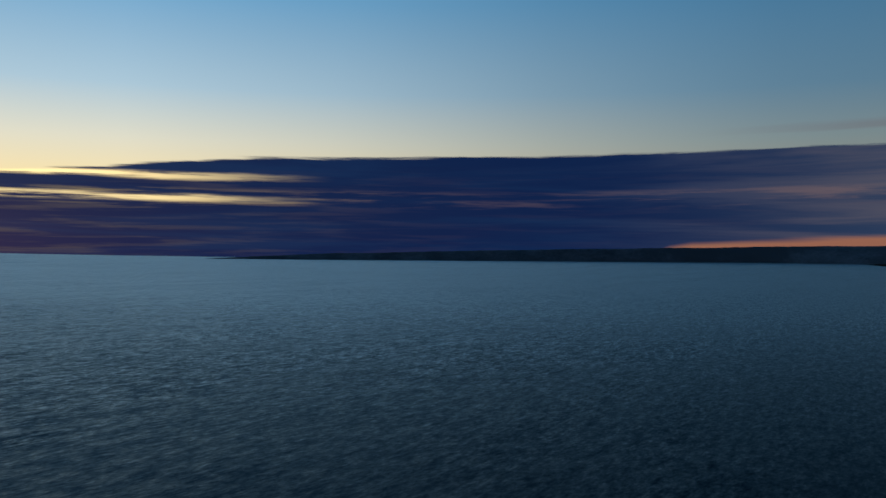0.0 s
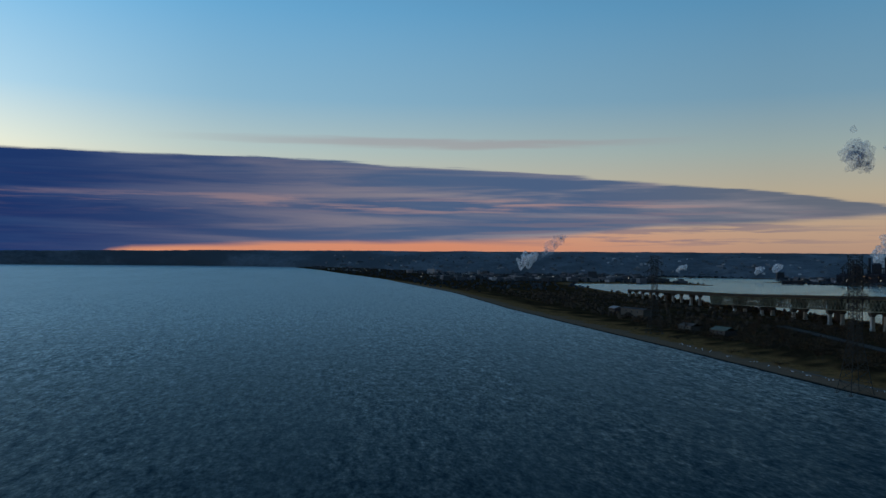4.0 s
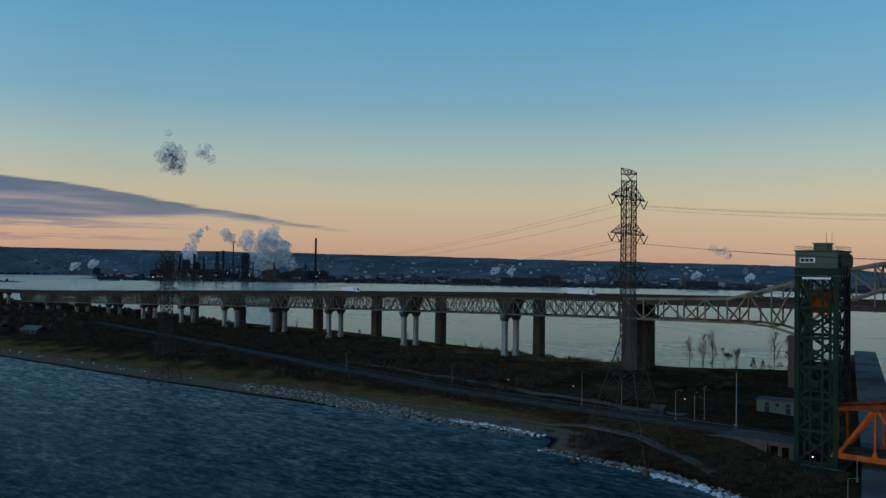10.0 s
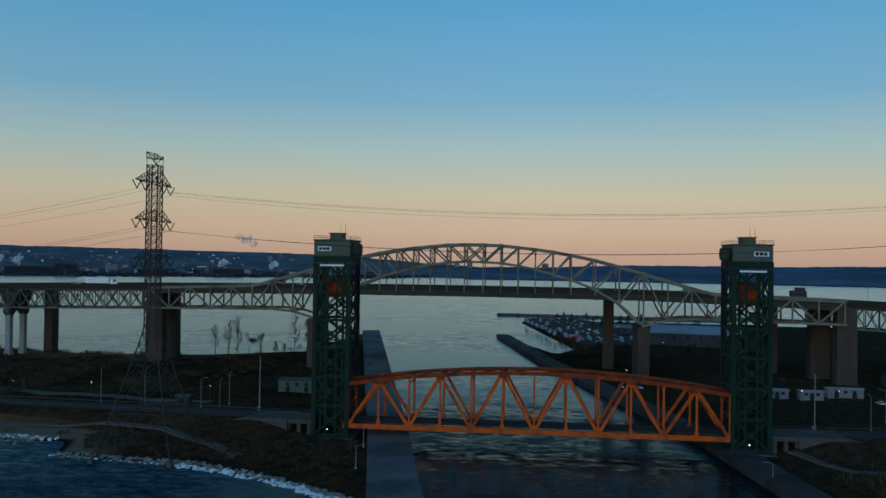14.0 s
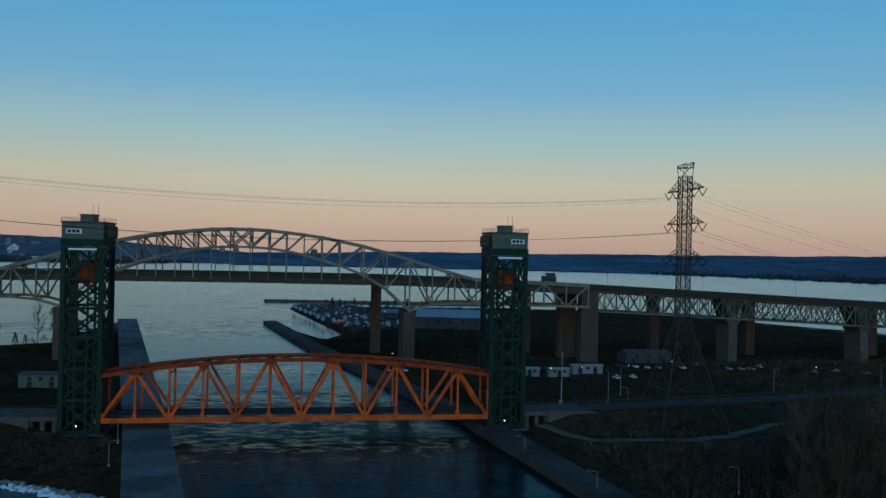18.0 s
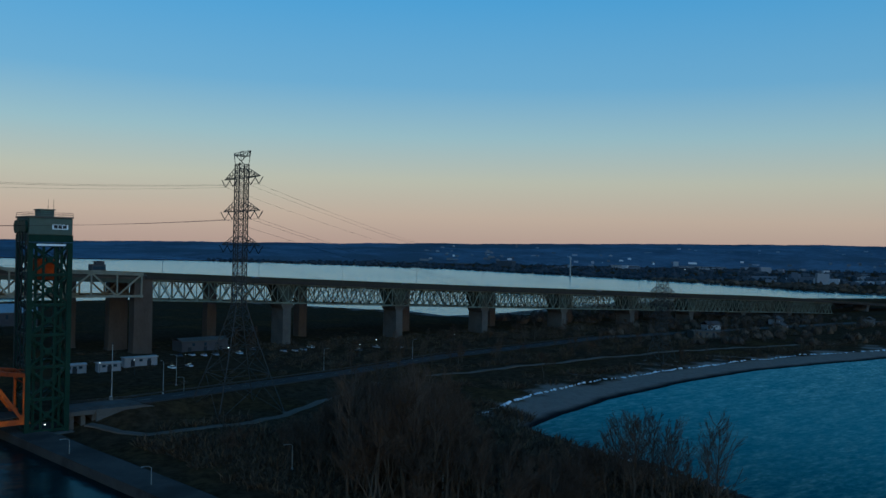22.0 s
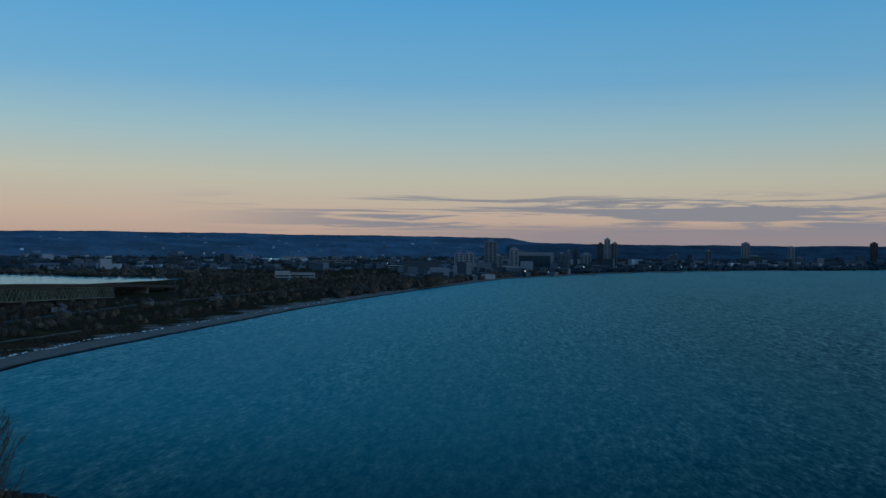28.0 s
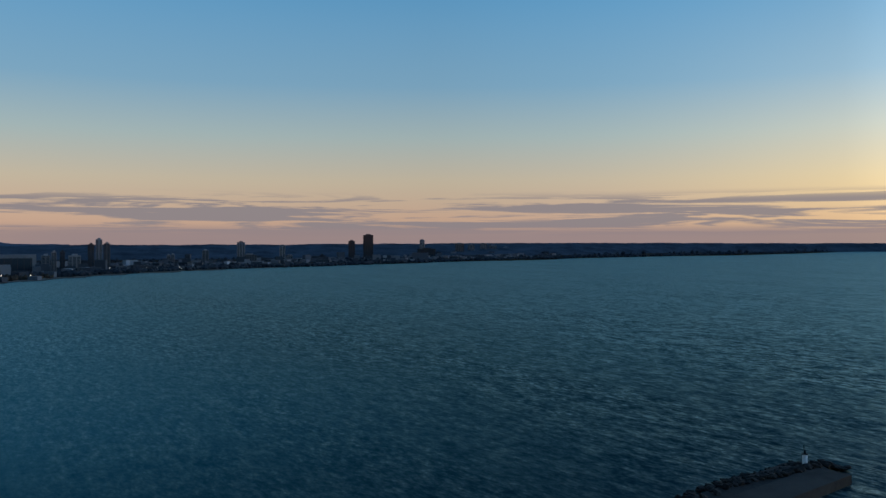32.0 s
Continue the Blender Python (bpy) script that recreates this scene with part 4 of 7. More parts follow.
def lift_tower(x):
    """An open green steel tower with a clad machine house, guide rails and counterweight."""
    t = thing("lift_tower", "dark green steel lift bridge tower with grey machine house on top", "tower", (x, 257.5, 2.0), group="lift bridge towers")
    w, d, h = 5.2, 6.8, 53.6
    legs = [(-w, -d), (w, -d), (w, d), (-w, d)]
    for a, b in legs:
        bm = B()
        box(bm, (a - 0.65, b - 0.65, -1), (a + 0.65, b + 0.65, h))
        part("leg", bm, GREEN, t)
    levels = [0.5, 9.5, 18.5, 27.5, 36.0, 44.5, 53.0]
    for (a, b), (c, e) in zip(legs, legs[1:] + legs[:1]):
        for i, z in enumerate(levels):
            bm = B()
            beam(bm, (a, b, z), (c, e, z), 0.5, 0.8)
            part("strut", bm, GREEN, t)
            if i + 1 < len(levels):
                z2 = levels[i + 1]
                for p, q in (((a, b, z), (c, e, z2)), ((c, e, z), (a, b, z2))):
                    bm = B()
                    beam(bm, p, q, 0.42, 0.6)
                    part("brace", bm, GREEN, t)
                bm = B()
                mx, my, mz = (a + c) / 2, (b + e) / 2, (z + z2) / 2
                box(bm, (mx - 0.7 - 0.2 * (b == e), my - 0.5, mz - 0.8), (mx + 0.7, my + 0.5, mz + 0.8))
                part("gusset", bm, GREEN, t)
    for s in (-1, 1):  # inner guide columns and stair flights
        bm = B()
        box(bm, (s * 1.6 - 0.3, -d - 0.1, 0), (s * 1.6 + 0.3, -d + 0.5, h))
        part("guide_rail", bm, GREEN, t)
    for k in range(11):
        z = 1 + k * 4.8
        a, b = (-3.6, 3.6) if k % 2 else (3.6, -3.6)
        part("stair_flight", beam(B(), (a, 4.6, z), (b, 4.6, z + 4.8), 1.0, 0.3), GREEN, t)
        part("stair_rail", beam(B(), (a, 4.1, z + 1.0), (b, 4.1, z + 5.8), 0.08), GREEN, t)
    for k in range(1, 6):  # landings on the stair side and plated edges of the lift shaft
        part("landing", box(B(), (-4.6, 3.4, k * 9.6 - 0.2), (4.6, 6.2, k * 9.6), 0.05), GREEN, t)
    for a in (-1, 1):
        part("guide_plate", box(B(), (a * 3.4 - 0.35, -d + 0.9, 1), (a * 3.4 + 0.35, -d + 1.3, h)), GREEN, t)
    house = sub("machine_house", t)
    bm = B()
    box(bm, (-5.9, -7.5, h + 0.2), (5.9, 7.5, h + 2.2))
    part("skirt", bm, GREEN, house)
    bm = B()
    box(bm, (-5.75, -7.35, h + 2.2), (5.75, 7.35, h + 7.0), 0.2)
    part("cladding", bm, GREY_GREEN, house, "pale grey-green clad machine house")
    for k in range(4):
        bm = B()
        z = h + 3.1 + k * 1.15
        box(bm, (-5.85, -7.45, z), (5.85, 7.45, z + 0.12))
        part("cladding_seam", bm, GREY_GREEN, house)
    bm = B()
    box(bm, (-6.0, -7.6, h + 7.0), (6.0, 7.6, h + 7.4))
    part("roof", bm, CONCRETE, house)
    bm = B()
    box(bm, (-1.9, -3, h + 7.4), (1.9, 3, h + 9.3), 0.15)
    box(bm, (-2.2, -3.3, h + 9.3), (2.2, 3.3, h + 9.6))
    part("penthouse", bm, GREY_GREEN, house)
    rail = B()
    for a, b in ((-5.8, -7.4), (5.8, -7.4), (5.8, 7.4), (-5.8, 7.4), (0, -7.4), (0, 7.4), (-3, -7.4), (3, -7.4)):
        rod(rail, (a, b, h + 7.4), (a, b, h + 8.5), 0.06, n=4)
    for a, b in (((-5.8, -7.4), (5.8, -7.4)), ((5.8, -7.4), (5.8, 7.4)), ((5.8, 7.4), (-5.8, 7.4)), ((-5.8, 7.4), (-5.8, -7.4))):
        for z in (7.95, 8.5):
            beam(rail, (*a, h + z), (*b, h + z), 0.08)
    part("roof_railing", rail, GALV, house)
    for a in (0.9, 2.4):
        bm = B()
        rod(bm, (a, 0, h + 9.5), (a, 0, h + 12.6), 0.07, 0.04, 5)
        part("antenna", bm, DARK, house)
    wx = -2.4 if x < 0 else 2.4
    win = sub("window", house)
    bm = B()
    box(bm, (wx - 2.1, -7.5, h + 3.8), (wx + 2.1, -7.36, h + 5.2))
    part("window_frame", bm, WHITE, win)
    for k in range(3):
        bm = B()
        box(bm, (wx - 1.75 + k * 1.2, -7.56, h + 4.05), (wx - 0.75 + k * 1.2, -7.48, h + 4.95))
        part("pane", bm, DARK, win)
    bm = B()
    box(bm, (-3.7, -7.7, h - 0.9), (3.9, -7.3, h - 0.35))
    part("catwalk", bm, WHITE, t, "pale painted catwalk beam")
    bm = B()
    inner = 1 if x < 0 else -1
    for k in range(4):
        rod(bm, (inner * 5.95, -5.1 + 3.4 * k - 0.5, h + 4.4), (inner * 6.7, -5.1 + 3.4 * k - 0.5, h + 4.4), 1.9, n=20)
    part("sheave", bm, GREEN, t)
    for k in range(4):
        bm = B()
        rod(bm, (inner * 6.35, -6.5 + 3.4 * k, h + 4.4), (inner * 6.35, -6.5 + 3.4 * k, 17.8), 0.16, n=6)
        part("lift_cable", bm, DARK, t)
    bm = B()
    box(bm, (-2.7 + inner * 0.6, -4.6, 43.0), (2.7 + inner * 0.6, 5.0, 48.9), 0.3)
    part("counterweight", bm, COUNTER, t, "rusty orange counterweight block")
    lamp = B()
    blob(lamp, (-0.6, -7.7, 2.4), 0.2)
    part("lamp", lamp, LIT, t, "small lit white lamp")
    bm = B()
    box(bm, (-7.2, -8.6, -6.5), (7.2, 8.6, -0.2), 0.3)
    part("foundation", bm, CONCRETE, t)
    return t


lift_tower(-62.9)
lift_tower(62.9)

span = thing("lift_span", "bright orange steel truss lift bridge span over the canal", "bridge", (0, 0, 0))
N, X0, X1 = 12, -57.3, 57.0
ZB = 5.6


def span_top(i):
    return 18.5 + 4.7 * (1 - ((i - 6) / 6.0) ** 2)


def span_x(i):
    return X0 + (X1 - X0) * i / N


for y in (NEAR_Y, FAR_Y):
    for i in range(N):
        for z0, z1, nm, w, h in ((ZB, ZB, "bottom_chord", 1.0, 1.5), (span_top(i), span_top(i + 1), "top_chord", 0.9, 1.15)):
            bm = B()
            beam(bm, (span_x(i), y, z0), (span_x(i + 1), y, z1), w, h)
            part(nm, bm, ORANGE if z0 == ZB else UPPER_ORANGE, span, "" if z0 == ZB else "dark orange-brown top chord")
        bm = B()
        p, q = ((span_x(i), y, ZB), (span_x(i + 1), y, span_top(i + 1))) if i % 2 == 0 else ((span_x(i), y, span_top(i)), (span_x(i + 1), y, ZB))
        beam(bm, p, q, 0.75, 0.85)
        part("diagonal", bm, ORANGE, span)
        k = 1.25  # plate at the upper joint
        part("gusset", box(B(), (span_x(i + 1 - i % 2) - k, y - 0.5, span_top(i + 1 - i % 2) - 1.5), (span_x(i + 1 - i % 2) + k, y + 0.5, span_top(i + 1 - i % 2) + 0.2), 0.3), UPPER_ORANGE, span) if i % 2 == 0 else None
    for i in range(N + 1):
        bm = B()
        beam(bm, (span_x(i), y, ZB), (span_x(i), y, span_top(i)), 0.6, 0.75)
        part("post", bm, ORANGE, span)
        bm = B()
        k = 1.7 if i % 2 == 0 else 1.0
        v = [bm.verts.new((span_x(i) + a, y + s * 0.56, ZB + b)) for s in (-1, 1) for a, b in ((-k, -0.7), (k, -0.7), (k * 0.5, 1.9), (-k * 0.5, 1.9))]
        for f in ((0, 1, 2, 3), (7, 6, 5, 4), (0, 4, 5, 1), (1, 5, 6, 2), (2, 6, 7, 3), (3, 7, 4, 0)):
            bm.faces.new([v[j] for j in f])
        bmesh.ops.recalc_face_normals(bm, faces=bm.faces)
        part("gusset", bm, ORANGE, span)
for i in range(N + 1):
    bm = B()
    beam(bm, (span_x(i), NEAR_Y, span_top(i)), (span_x(i), FAR_Y, span_top(i)), 0.5, 0.8)
    beam(bm, (span_x(i), NEAR_Y, span_top(i) - 2.2), (span_x(i), FAR_Y, span_top(i) - 2.2), 0.3, 0.35)
    part("top_strut", bm, UPPER_ORANGE, span)
    bm = B()
    beam(bm, (span_x(i), NEAR_Y, ZB + 0.2), (span_x(i), FAR_Y, ZB + 0.2), 0.6, 1.3)
    part("floor_beam", bm, ORANGE, span)
    if i < N:
        bm = B()
        beam(bm, (span_x(i), NEAR_Y, span_top(i)), (span_x(i + 1), FAR_Y, span_top(i + 1)), 0.3)
        beam(bm, (span_x(i), FAR_Y, span_top(i)), (span_x(i + 1), NEAR_Y, span_top(i + 1)), 0.3)
        part("top_bracing", bm, UPPER_ORANGE, span)
bm = B()
box(bm, (X0, NEAR_Y + 0.9, ZB + 1.0), (X1, FAR_Y - 0.9, ZB + 1.35))
part("road_deck", bm, ASPHALT, span, "dark road deck")
for y in (NEAR_Y + 1.1, FAR_Y - 1.1):
    bm = B()
    for z in (1.9, 2.4):
        beam(bm, (X0, y, ZB + z), (X1, y, ZB + z), 0.12)
    for i in range(60):
        x = X0 + (X1 - X0) * i / 59
        beam(bm, (x, y, ZB + 1.3), (x, y, ZB + 2.4), 0.1)
    part("road_railing", bm, DARK, span)
for y in (NEAR_Y + 0.3, NEAR_Y - 0.45):  # walkway rail along the top chord
    bm = B()
    for i in range(N):
        beam(bm, (span_x(i), y, span_top(i) + 1.55), (span_x(i + 1), y, span_top(i + 1) + 1.55), 0.1)
        for k in range(4):
            a = i + k / 4
            za = span_top(int(a)) + (span_top(int(a) + 1) - span_top(int(a))) * (a - int(a))
            beam(bm, (span_x(a), y, za + 0.4), (span_x(a), y, za + 1.55), 0.08)
    part("walkway_railing", bm, UPPER_ORANGE, span)

# ---- roads and paths on the ground ----
def ribbon(name, pts, width, mat, label, category="road", up=0.12, step=4.0):
    """A strip that follows the ground along a line of (x, y) or (x, y, z)."""
    line = []
    for a, b in zip(pts, pts[1:]):
        n = max(1, int(math.dist(a[:2], b[:2]) / step))
        line += [tuple(u + (v - u) * i / n for u, v in zip(a, b)) for i in range(n)]
    line.append(pts[-1])
    bm, prev = B(), None
    for i, p in enumerate(line):
        q, o = line[min(i + 1, len(line) - 1)], line[max(i - 1, 0)]
        d = Vector((q[0] - o[0], q[1] - o[1], 0)).normalized()
        s = Vector((d.y, -d.x, 0)) * width / 2
        z = p[2] if len(p) > 2 else max(float(ground_z(p[0] + k * s.x, p[1] + k * s.y)) for k in (-1, -0.5, 0, 0.5, 1)) + up
        cur = [bm.verts.new((p[0] + k * s.x, p[1] + k * s.y, z - dz)) for k, dz in ((-1.05, 0.5), (-1, 0), (1, 0), (1.05, 0.5))]
        if prev:
            for j in range(3):
                bm.faces.new((prev[j], prev[j + 1], cur[j + 1], cur[j]))
        prev = cur
    bmesh.ops.recalc_face_normals(bm, faces=bm.faces)
    return tagged(mesh_object(name, bm, mat), label, category, kind="structure")


ribbon("road_west", ROAD_W, 9.5, ASPHALT, "dark two-lane asphalt road on a low bank")
ribbon("road_east", ROAD_E, 9.5, ASPHALT, "dark two-lane asphalt road on a low bank")
ribbon("path_lakeside", [(-420, 236), (-330, 239), (-230, 250), (-170, 254), (-138, 253), (-115, 247), (-95, 236), (-82, 224)], 3.2, SAND, "pale gravel path along the shore", "path")
ribbon("path_loop", [(74, 250), (78, 243), (85, 233), (99, 228), (115, 227.5), (128, 232), (152, 246), (166, 254), (190, 268)], 3.0, SAND, "pale paved path curving through scrub", "path")
ribbon("path_trail", [(215, 271), (265, 271), (299, 272), (376, 270), (436, 261), (520, 240)], 3.0, SAND, "pale paved trail behind the beach", "path")
ribbon("access_road", [(-330, 332), (-250, 318), (-190, 306), (-150, 300), (-120, 298)], 5, SAND, "pale gravel access lane", "road")
ribbon("canal_walk_east", [(78, 150), (70, 190), (62, 262), (40, 340)], 5, DARK_QUAY, "grey paved canal side walk", "path")
lot = B()
edge = [(31, 553), (-10, 784), (-4, 794), (40, 798), (80, 700), (78, 560)]
v0, v1 = ([lot.verts.new((x, y, z)) for x, y in edge] for z in (-2.0, 2.9))
lot.faces.new(v1)
for i in range(6):
    lot.faces.new((v0[i], v0[(i + 1) % 6], v1[(i + 1) % 6], v1[i]))
bmesh.ops.recalc_face_normals(lot, faces=lot.faces)
tagged(mesh_object("lot", lot, ASPHALT), "dark asphalt marina parking lot", "parking lot", kind="structure")


def abutment(x, s):
    """The road bridge end: slab, wing walls and railing between the bank and the lift tower."""
    t = thing("bridge_abutment", "weathered concrete bridge approach with wing wall and railing", "abutment", (x, 257, 0), group="bridge approaches")
    bm = B()
    box(bm, (min(0, s * 22), -6, 5.6), (max(0, s * 22), 6, 6.9))
    part("approach_slab", bm, CONCRETE, t)
    for k in (-1, 1):
        bm = B()
        v = [(s * 8, 1.0), (s * 22, 1.0), (s * 26, 6.0), (s * 22, 7.0), (s * 8, 7.0)]
        a, b = ([bm.verts.new((px, k * 6.0 + o, pz)) for px, pz in v] for o in (-0.4, 0.4))
        bm.faces.new(a)
        bm.faces.new(b[::-1])
        for i in range(5):
            bm.faces.new((a[i], a[(i + 1) % 5], b[(i + 1) % 5], b[i]))
        bmesh.ops.recalc_face_normals(bm, faces=bm.faces)
        part("wing_wall", bm, CONCRETE, t)
        bm = B()
        for z in (7.4, 7.8):
            beam(bm, (0, k * 5.8, z), (s * 24, k * 5.8, z), 0.12)
        for i in range(9):
            beam(bm, (s * i * 3, k * 5.8, 6.8), (s * i * 3, k * 5.8, 7.9), 0.12)
        part("railing", bm, GALV, t)
    for i in range(3):
        bm = B()
        box(bm, (s * (1.5 + i * 3.2) - 0.6, -5, 0), (s * (1.5 + i * 3.2) + 0.6, 5, 5.6))
        part("support_wall", bm, CONCRETE, t)
    return t


abutment(-68.5, -1)
abutment(68.5, 1)


def guard_rail(pts, off):
    t = thing("guard_rail", "grey steel guard rail beside the road", "guard rail", group="roadside guard rails")
    post = None
    for a, b in zip(pts, pts[1:]):
        n = max(2, int(math.dist(a[:2], b[:2]) / 5))
        d = Vector((b[0] - a[0], b[1] - a[1], 0)).normalized()
        s = Vector((d.y, -d.x, 0)) * off
        P = lambda f, z: (a[0] + (b[0] - a[0]) * f + s.x, a[1] + (b[1] - a[1]) * f + s.y, a[2] + (b[2] - a[2]) * f + z)
        bm = B()
        beam(bm, P(0, 0.65), P(1, 0.65), 0.1, 0.38)
        part("rail", bm, GALV, t)
        for i in range(n):
            if post is None:
                post = part("post", box(B(), (-0.08, -0.08, -0.6), (0.08, 0.08, 0.8)), DARK, t)
                post.location = P(i / n, 0)
            else:
                again(post, t, Matrix.Translation(P(i / n, 0)))
    return t


guard_rail(ROAD_W[3:], 5.2)
guard_rail(ROAD_W[2:], -5.2)
guard_rail(ROAD_E[:-2], -5.2)

# painted lane line pieces
bm = B()
for road in (ROAD_W, ROAD_E):
    for a, b in zip(road, road[1:]):
        n = int(math.dist(a[:2], b[:2]) / 9)
        for i in range(n):
            p, q = (Vector(a).lerp(Vector(b), (i + f) / n) for f in (0.1, 0.5))
            beam(bm, p + Vector((0, 0, 0.02)), q + Vector((0, 0, 0.02)), 0.18, 0.02)
tagged(mesh_object("lane_marking", bm, LANE), "faded white dashes along the asphalt road", "road marking", kind="stuff")


# ---- power pylons and cables ----
def pylon(x, y, top, turn, spread, base=1.5, bw=2.5, arms=(8.3, 19.0, 30.0), reach=5.0, thick=0.28, horn=4.5):
    """A lattice tower: four legs, braced panels, three long cross-arms and a horned crown for the earth wires."""
    p = thing("power_pylon", "tall galvanised steel lattice power pylon with three cross-arms", "pylon", (x, y, base), 0, group="power pylons")
    H = top - base
    waist = H * 0.42

    def half(z):
        if z < waist:
            return bw + (spread - bw) * (1 - z / waist) ** 1.1
        return bw
    lv, z = [0.0], 0.0
    while z < H - 4:
        z += max(2.2, half(z) * (1.1 if z < waist else 1.05))
        lv.append(min(z, H - 0.6))
    C = ((-1, -1), (1, -1), (1, 1), (-1, 1))
    for sx, sy in C:
        bm, prev, q = B(), None, thick * 0.5
        for a in lv:
            ring = [bm.verts.new((sx * half(a) + i * q, sy * half(a) + j * q, a)) for i, j in C]
            if prev:
                for i in range(4):
                    bm.faces.new((prev[i], prev[(i + 1) % 4], ring[(i + 1) % 4], ring[i]))
            prev = ring
        part("leg", bm, GALV, p)
        part("footing", box(B(), (sx * spread - 0.9, sy * spread - 0.7, -3.0), (sx * spread + 0.7, sy * spread + 0.7, 0.45), 0.1), CONCRETE, p, "pale concrete footing")
    for a, b in zip(lv, lv[1:]):
        A, Bz = half(a), half(b)
        web = B()
        for i in range(4):
            (ax, ay), (bx, by) = C[i], C[(i + 1) % 4]
            beam(web, (ax * A, ay * A, a), (bx * Bz, by * Bz, b), thick * 0.48)
            beam(web, (bx * A, by * A, a), (ax * Bz, ay * Bz, b), thick * 0.48)
            beam(web, (ax * Bz, ay * Bz, b), (bx * Bz, by * Bz, b), thick * 0.45)
            if a >= waist:  # the slim shaft has a middle bar on each face
                beam(web, ((ax + bx) / 2 * A, (ay + by) / 2 * A, a), ((ax + bx) / 2 * Bz, (ay + by) / 2 * Bz, b), thick * 0.45)
        part("lattice_panel", web, GALV, p)
    head = sub("head", p)
    head.rotation_euler = (0, 0, radians(turn))
    for k, dz in enumerate(arms):
        z, r = H - dz, reach * (1.0, 1.02, 1.06)[k]
        for sx in (-1, 1):
            arm, tip = B(), (sx * r, 0, z)
            for sy in (-1, 1):
                beam(arm, (sx * bw, sy * bw, z), tip, thick * 0.8)
                beam(arm, (sx * bw, sy * bw, z + 3.2), tip, thick * 0.6)
                for f in (0.25, 0.5, 0.75):
                    lo = Vector((sx * bw, sy * bw, z)).lerp(Vector(tip), f)
                    hi = Vector((sx * bw, sy * bw, z + 3.2)).lerp(Vector(tip), f)
                    beam(arm, lo, hi, thick * 0.4)
                    beam(arm, hi, Vector((sx * bw, sy * bw, z)).lerp(Vector(tip), f - 0.25), thick * 0.4)
            for f in (0.3, 0.6):
                beam(arm, Vector((sx * bw, -bw, z)).lerp(Vector(tip), f), Vector((sx * bw, bw, z)).lerp(Vector(tip), f), thick * 0.4)
            part("cross_arm", arm, GALV, head)
            for cx in (r - 1.0, 0.5 * r):
                ins = B()
                for f in (-1.3, 1.3):
                    rod(ins, (sx * cx + f * 0.2, f, z - 0.1), (sx * cx, 0, z - 2.5), 0.14, n=6)
                part("insulator", ins, DARK, head, "dark insulator strings in a v")
    crown = B()
    for sx in (-1, 1):
        tip = Vector((sx * horn, 0, H))
        for sy in (-1, 1):
            for z0 in (H - 3.8, H - 1.2):
                beam(crown, (sx * bw, sy * bw, z0), tip, thick * 0.6)
            for f in (0.35, 0.7):
                beam(crown, Vector((sx * bw, sy * bw, H - 3.8)).lerp(tip, f), Vector((sx * bw, sy * bw, H - 1.2)).lerp(tip, f), thick * 0.4)
        beam(crown, (0, 0, H + 0.3), tip, thick * 0.5)
    for i in range(4):
        (ax, ay), (bx, by) = C[i], C[(i + 1) % 4]
        beam(crown, (ax * bw, ay * bw, H - 1.2), (bx * bw, by * bw, H - 1.2), thick * 0.6)
        beam(crown, (ax * bw, ay * bw, H - 1.2), (0, 0, H + 0.3), thick * 0.5)
    part("crown", crown, GALV, head)
    return p


# x, y, top, turn of the arms, spread of the feet, half width of the shaft, thickness, reach of the arms, reach of the horns
PYLONS = [(-640, 245, 64, 80, 5.0, 1.9, 0.26, 6.5, 3.5), (-345, 225, 62, 80, 5.5, 2.0, 0.27, 6.5, 3.5), (-109.2, 226, 86.2, 95, 11.3, 1.62, 0.27, 13.8, 6.5), (119, 247, 86.0, 88, 11.3, 1.62, 0.27, 13.8, 6.5),
          (350, 250, 43, 100, 5.5, 2.0, 0.26, 6.5, 3.5), (590, 234, 50, 100, 5.0, 1.9, 0.24, 6.5, 3.5)]


def arm_drops(top):
    return (6, 12.5, 19) if top < 70 else (8.3, 19.0, 30.0)


for x, y, top, turn, spread, bw, th, reach, horn in PYLONS:
    pylon(x, y, top, turn, spread, float(ground_z(x, y)), bw, arm_drops(top), reach, th, horn)


def cable(a, b, sag, n=28, r=0.034):
    bm = B()
    d = (Vector(b) - Vector(a)).normalized()
    side = d.cross(Vector((0, 0, 1))).normalized()
    prev = None
    for i in range(n + 1):
        c = Vector(a).lerp(Vector(b), i / n) - Vector((0, 0, sag * 4 * (i / n) * (1 - i / n)))
        ring = [bm.verts.new(c + side * (r * math.cos(k * math.tau / 3)) + Vector((0, 0, r * math.sin(k * math.tau / 3)))) for k in range(3)]
        if prev:
            for k in range(3):
                bm.faces.new((prev[k], prev[(k + 1) % 3], ring[(k + 1) % 3], ring[k]))
        prev = ring
    return tagged(mesh_object("power_cable", bm, DARK), "thin dark power cable strung between pylons", "cable", group="power cables")


for p, q, sag in zip(PYLONS, PYLONS[1:], (8, 7, 5.5, 7, 8)):
    for k in range(3):
        for off in (-1.0, -0.5, 1.0):  # share of the arm at which the wire hangs, positive away from the lake
            ends = []
            for x, y, top, turn, _, _, _, reach, _ in (p, q):
                a, o = radians(turn), off * (reach - 1.0)
                ends.append((x + o * math.cos(a), y + o * math.sin(a), top - arm_drops(top)[k] - 2.5))
            if k < 2 or off == 1.0:
                cable(ends[0], ends[1], sag, r=0.040 if k else 0.030)


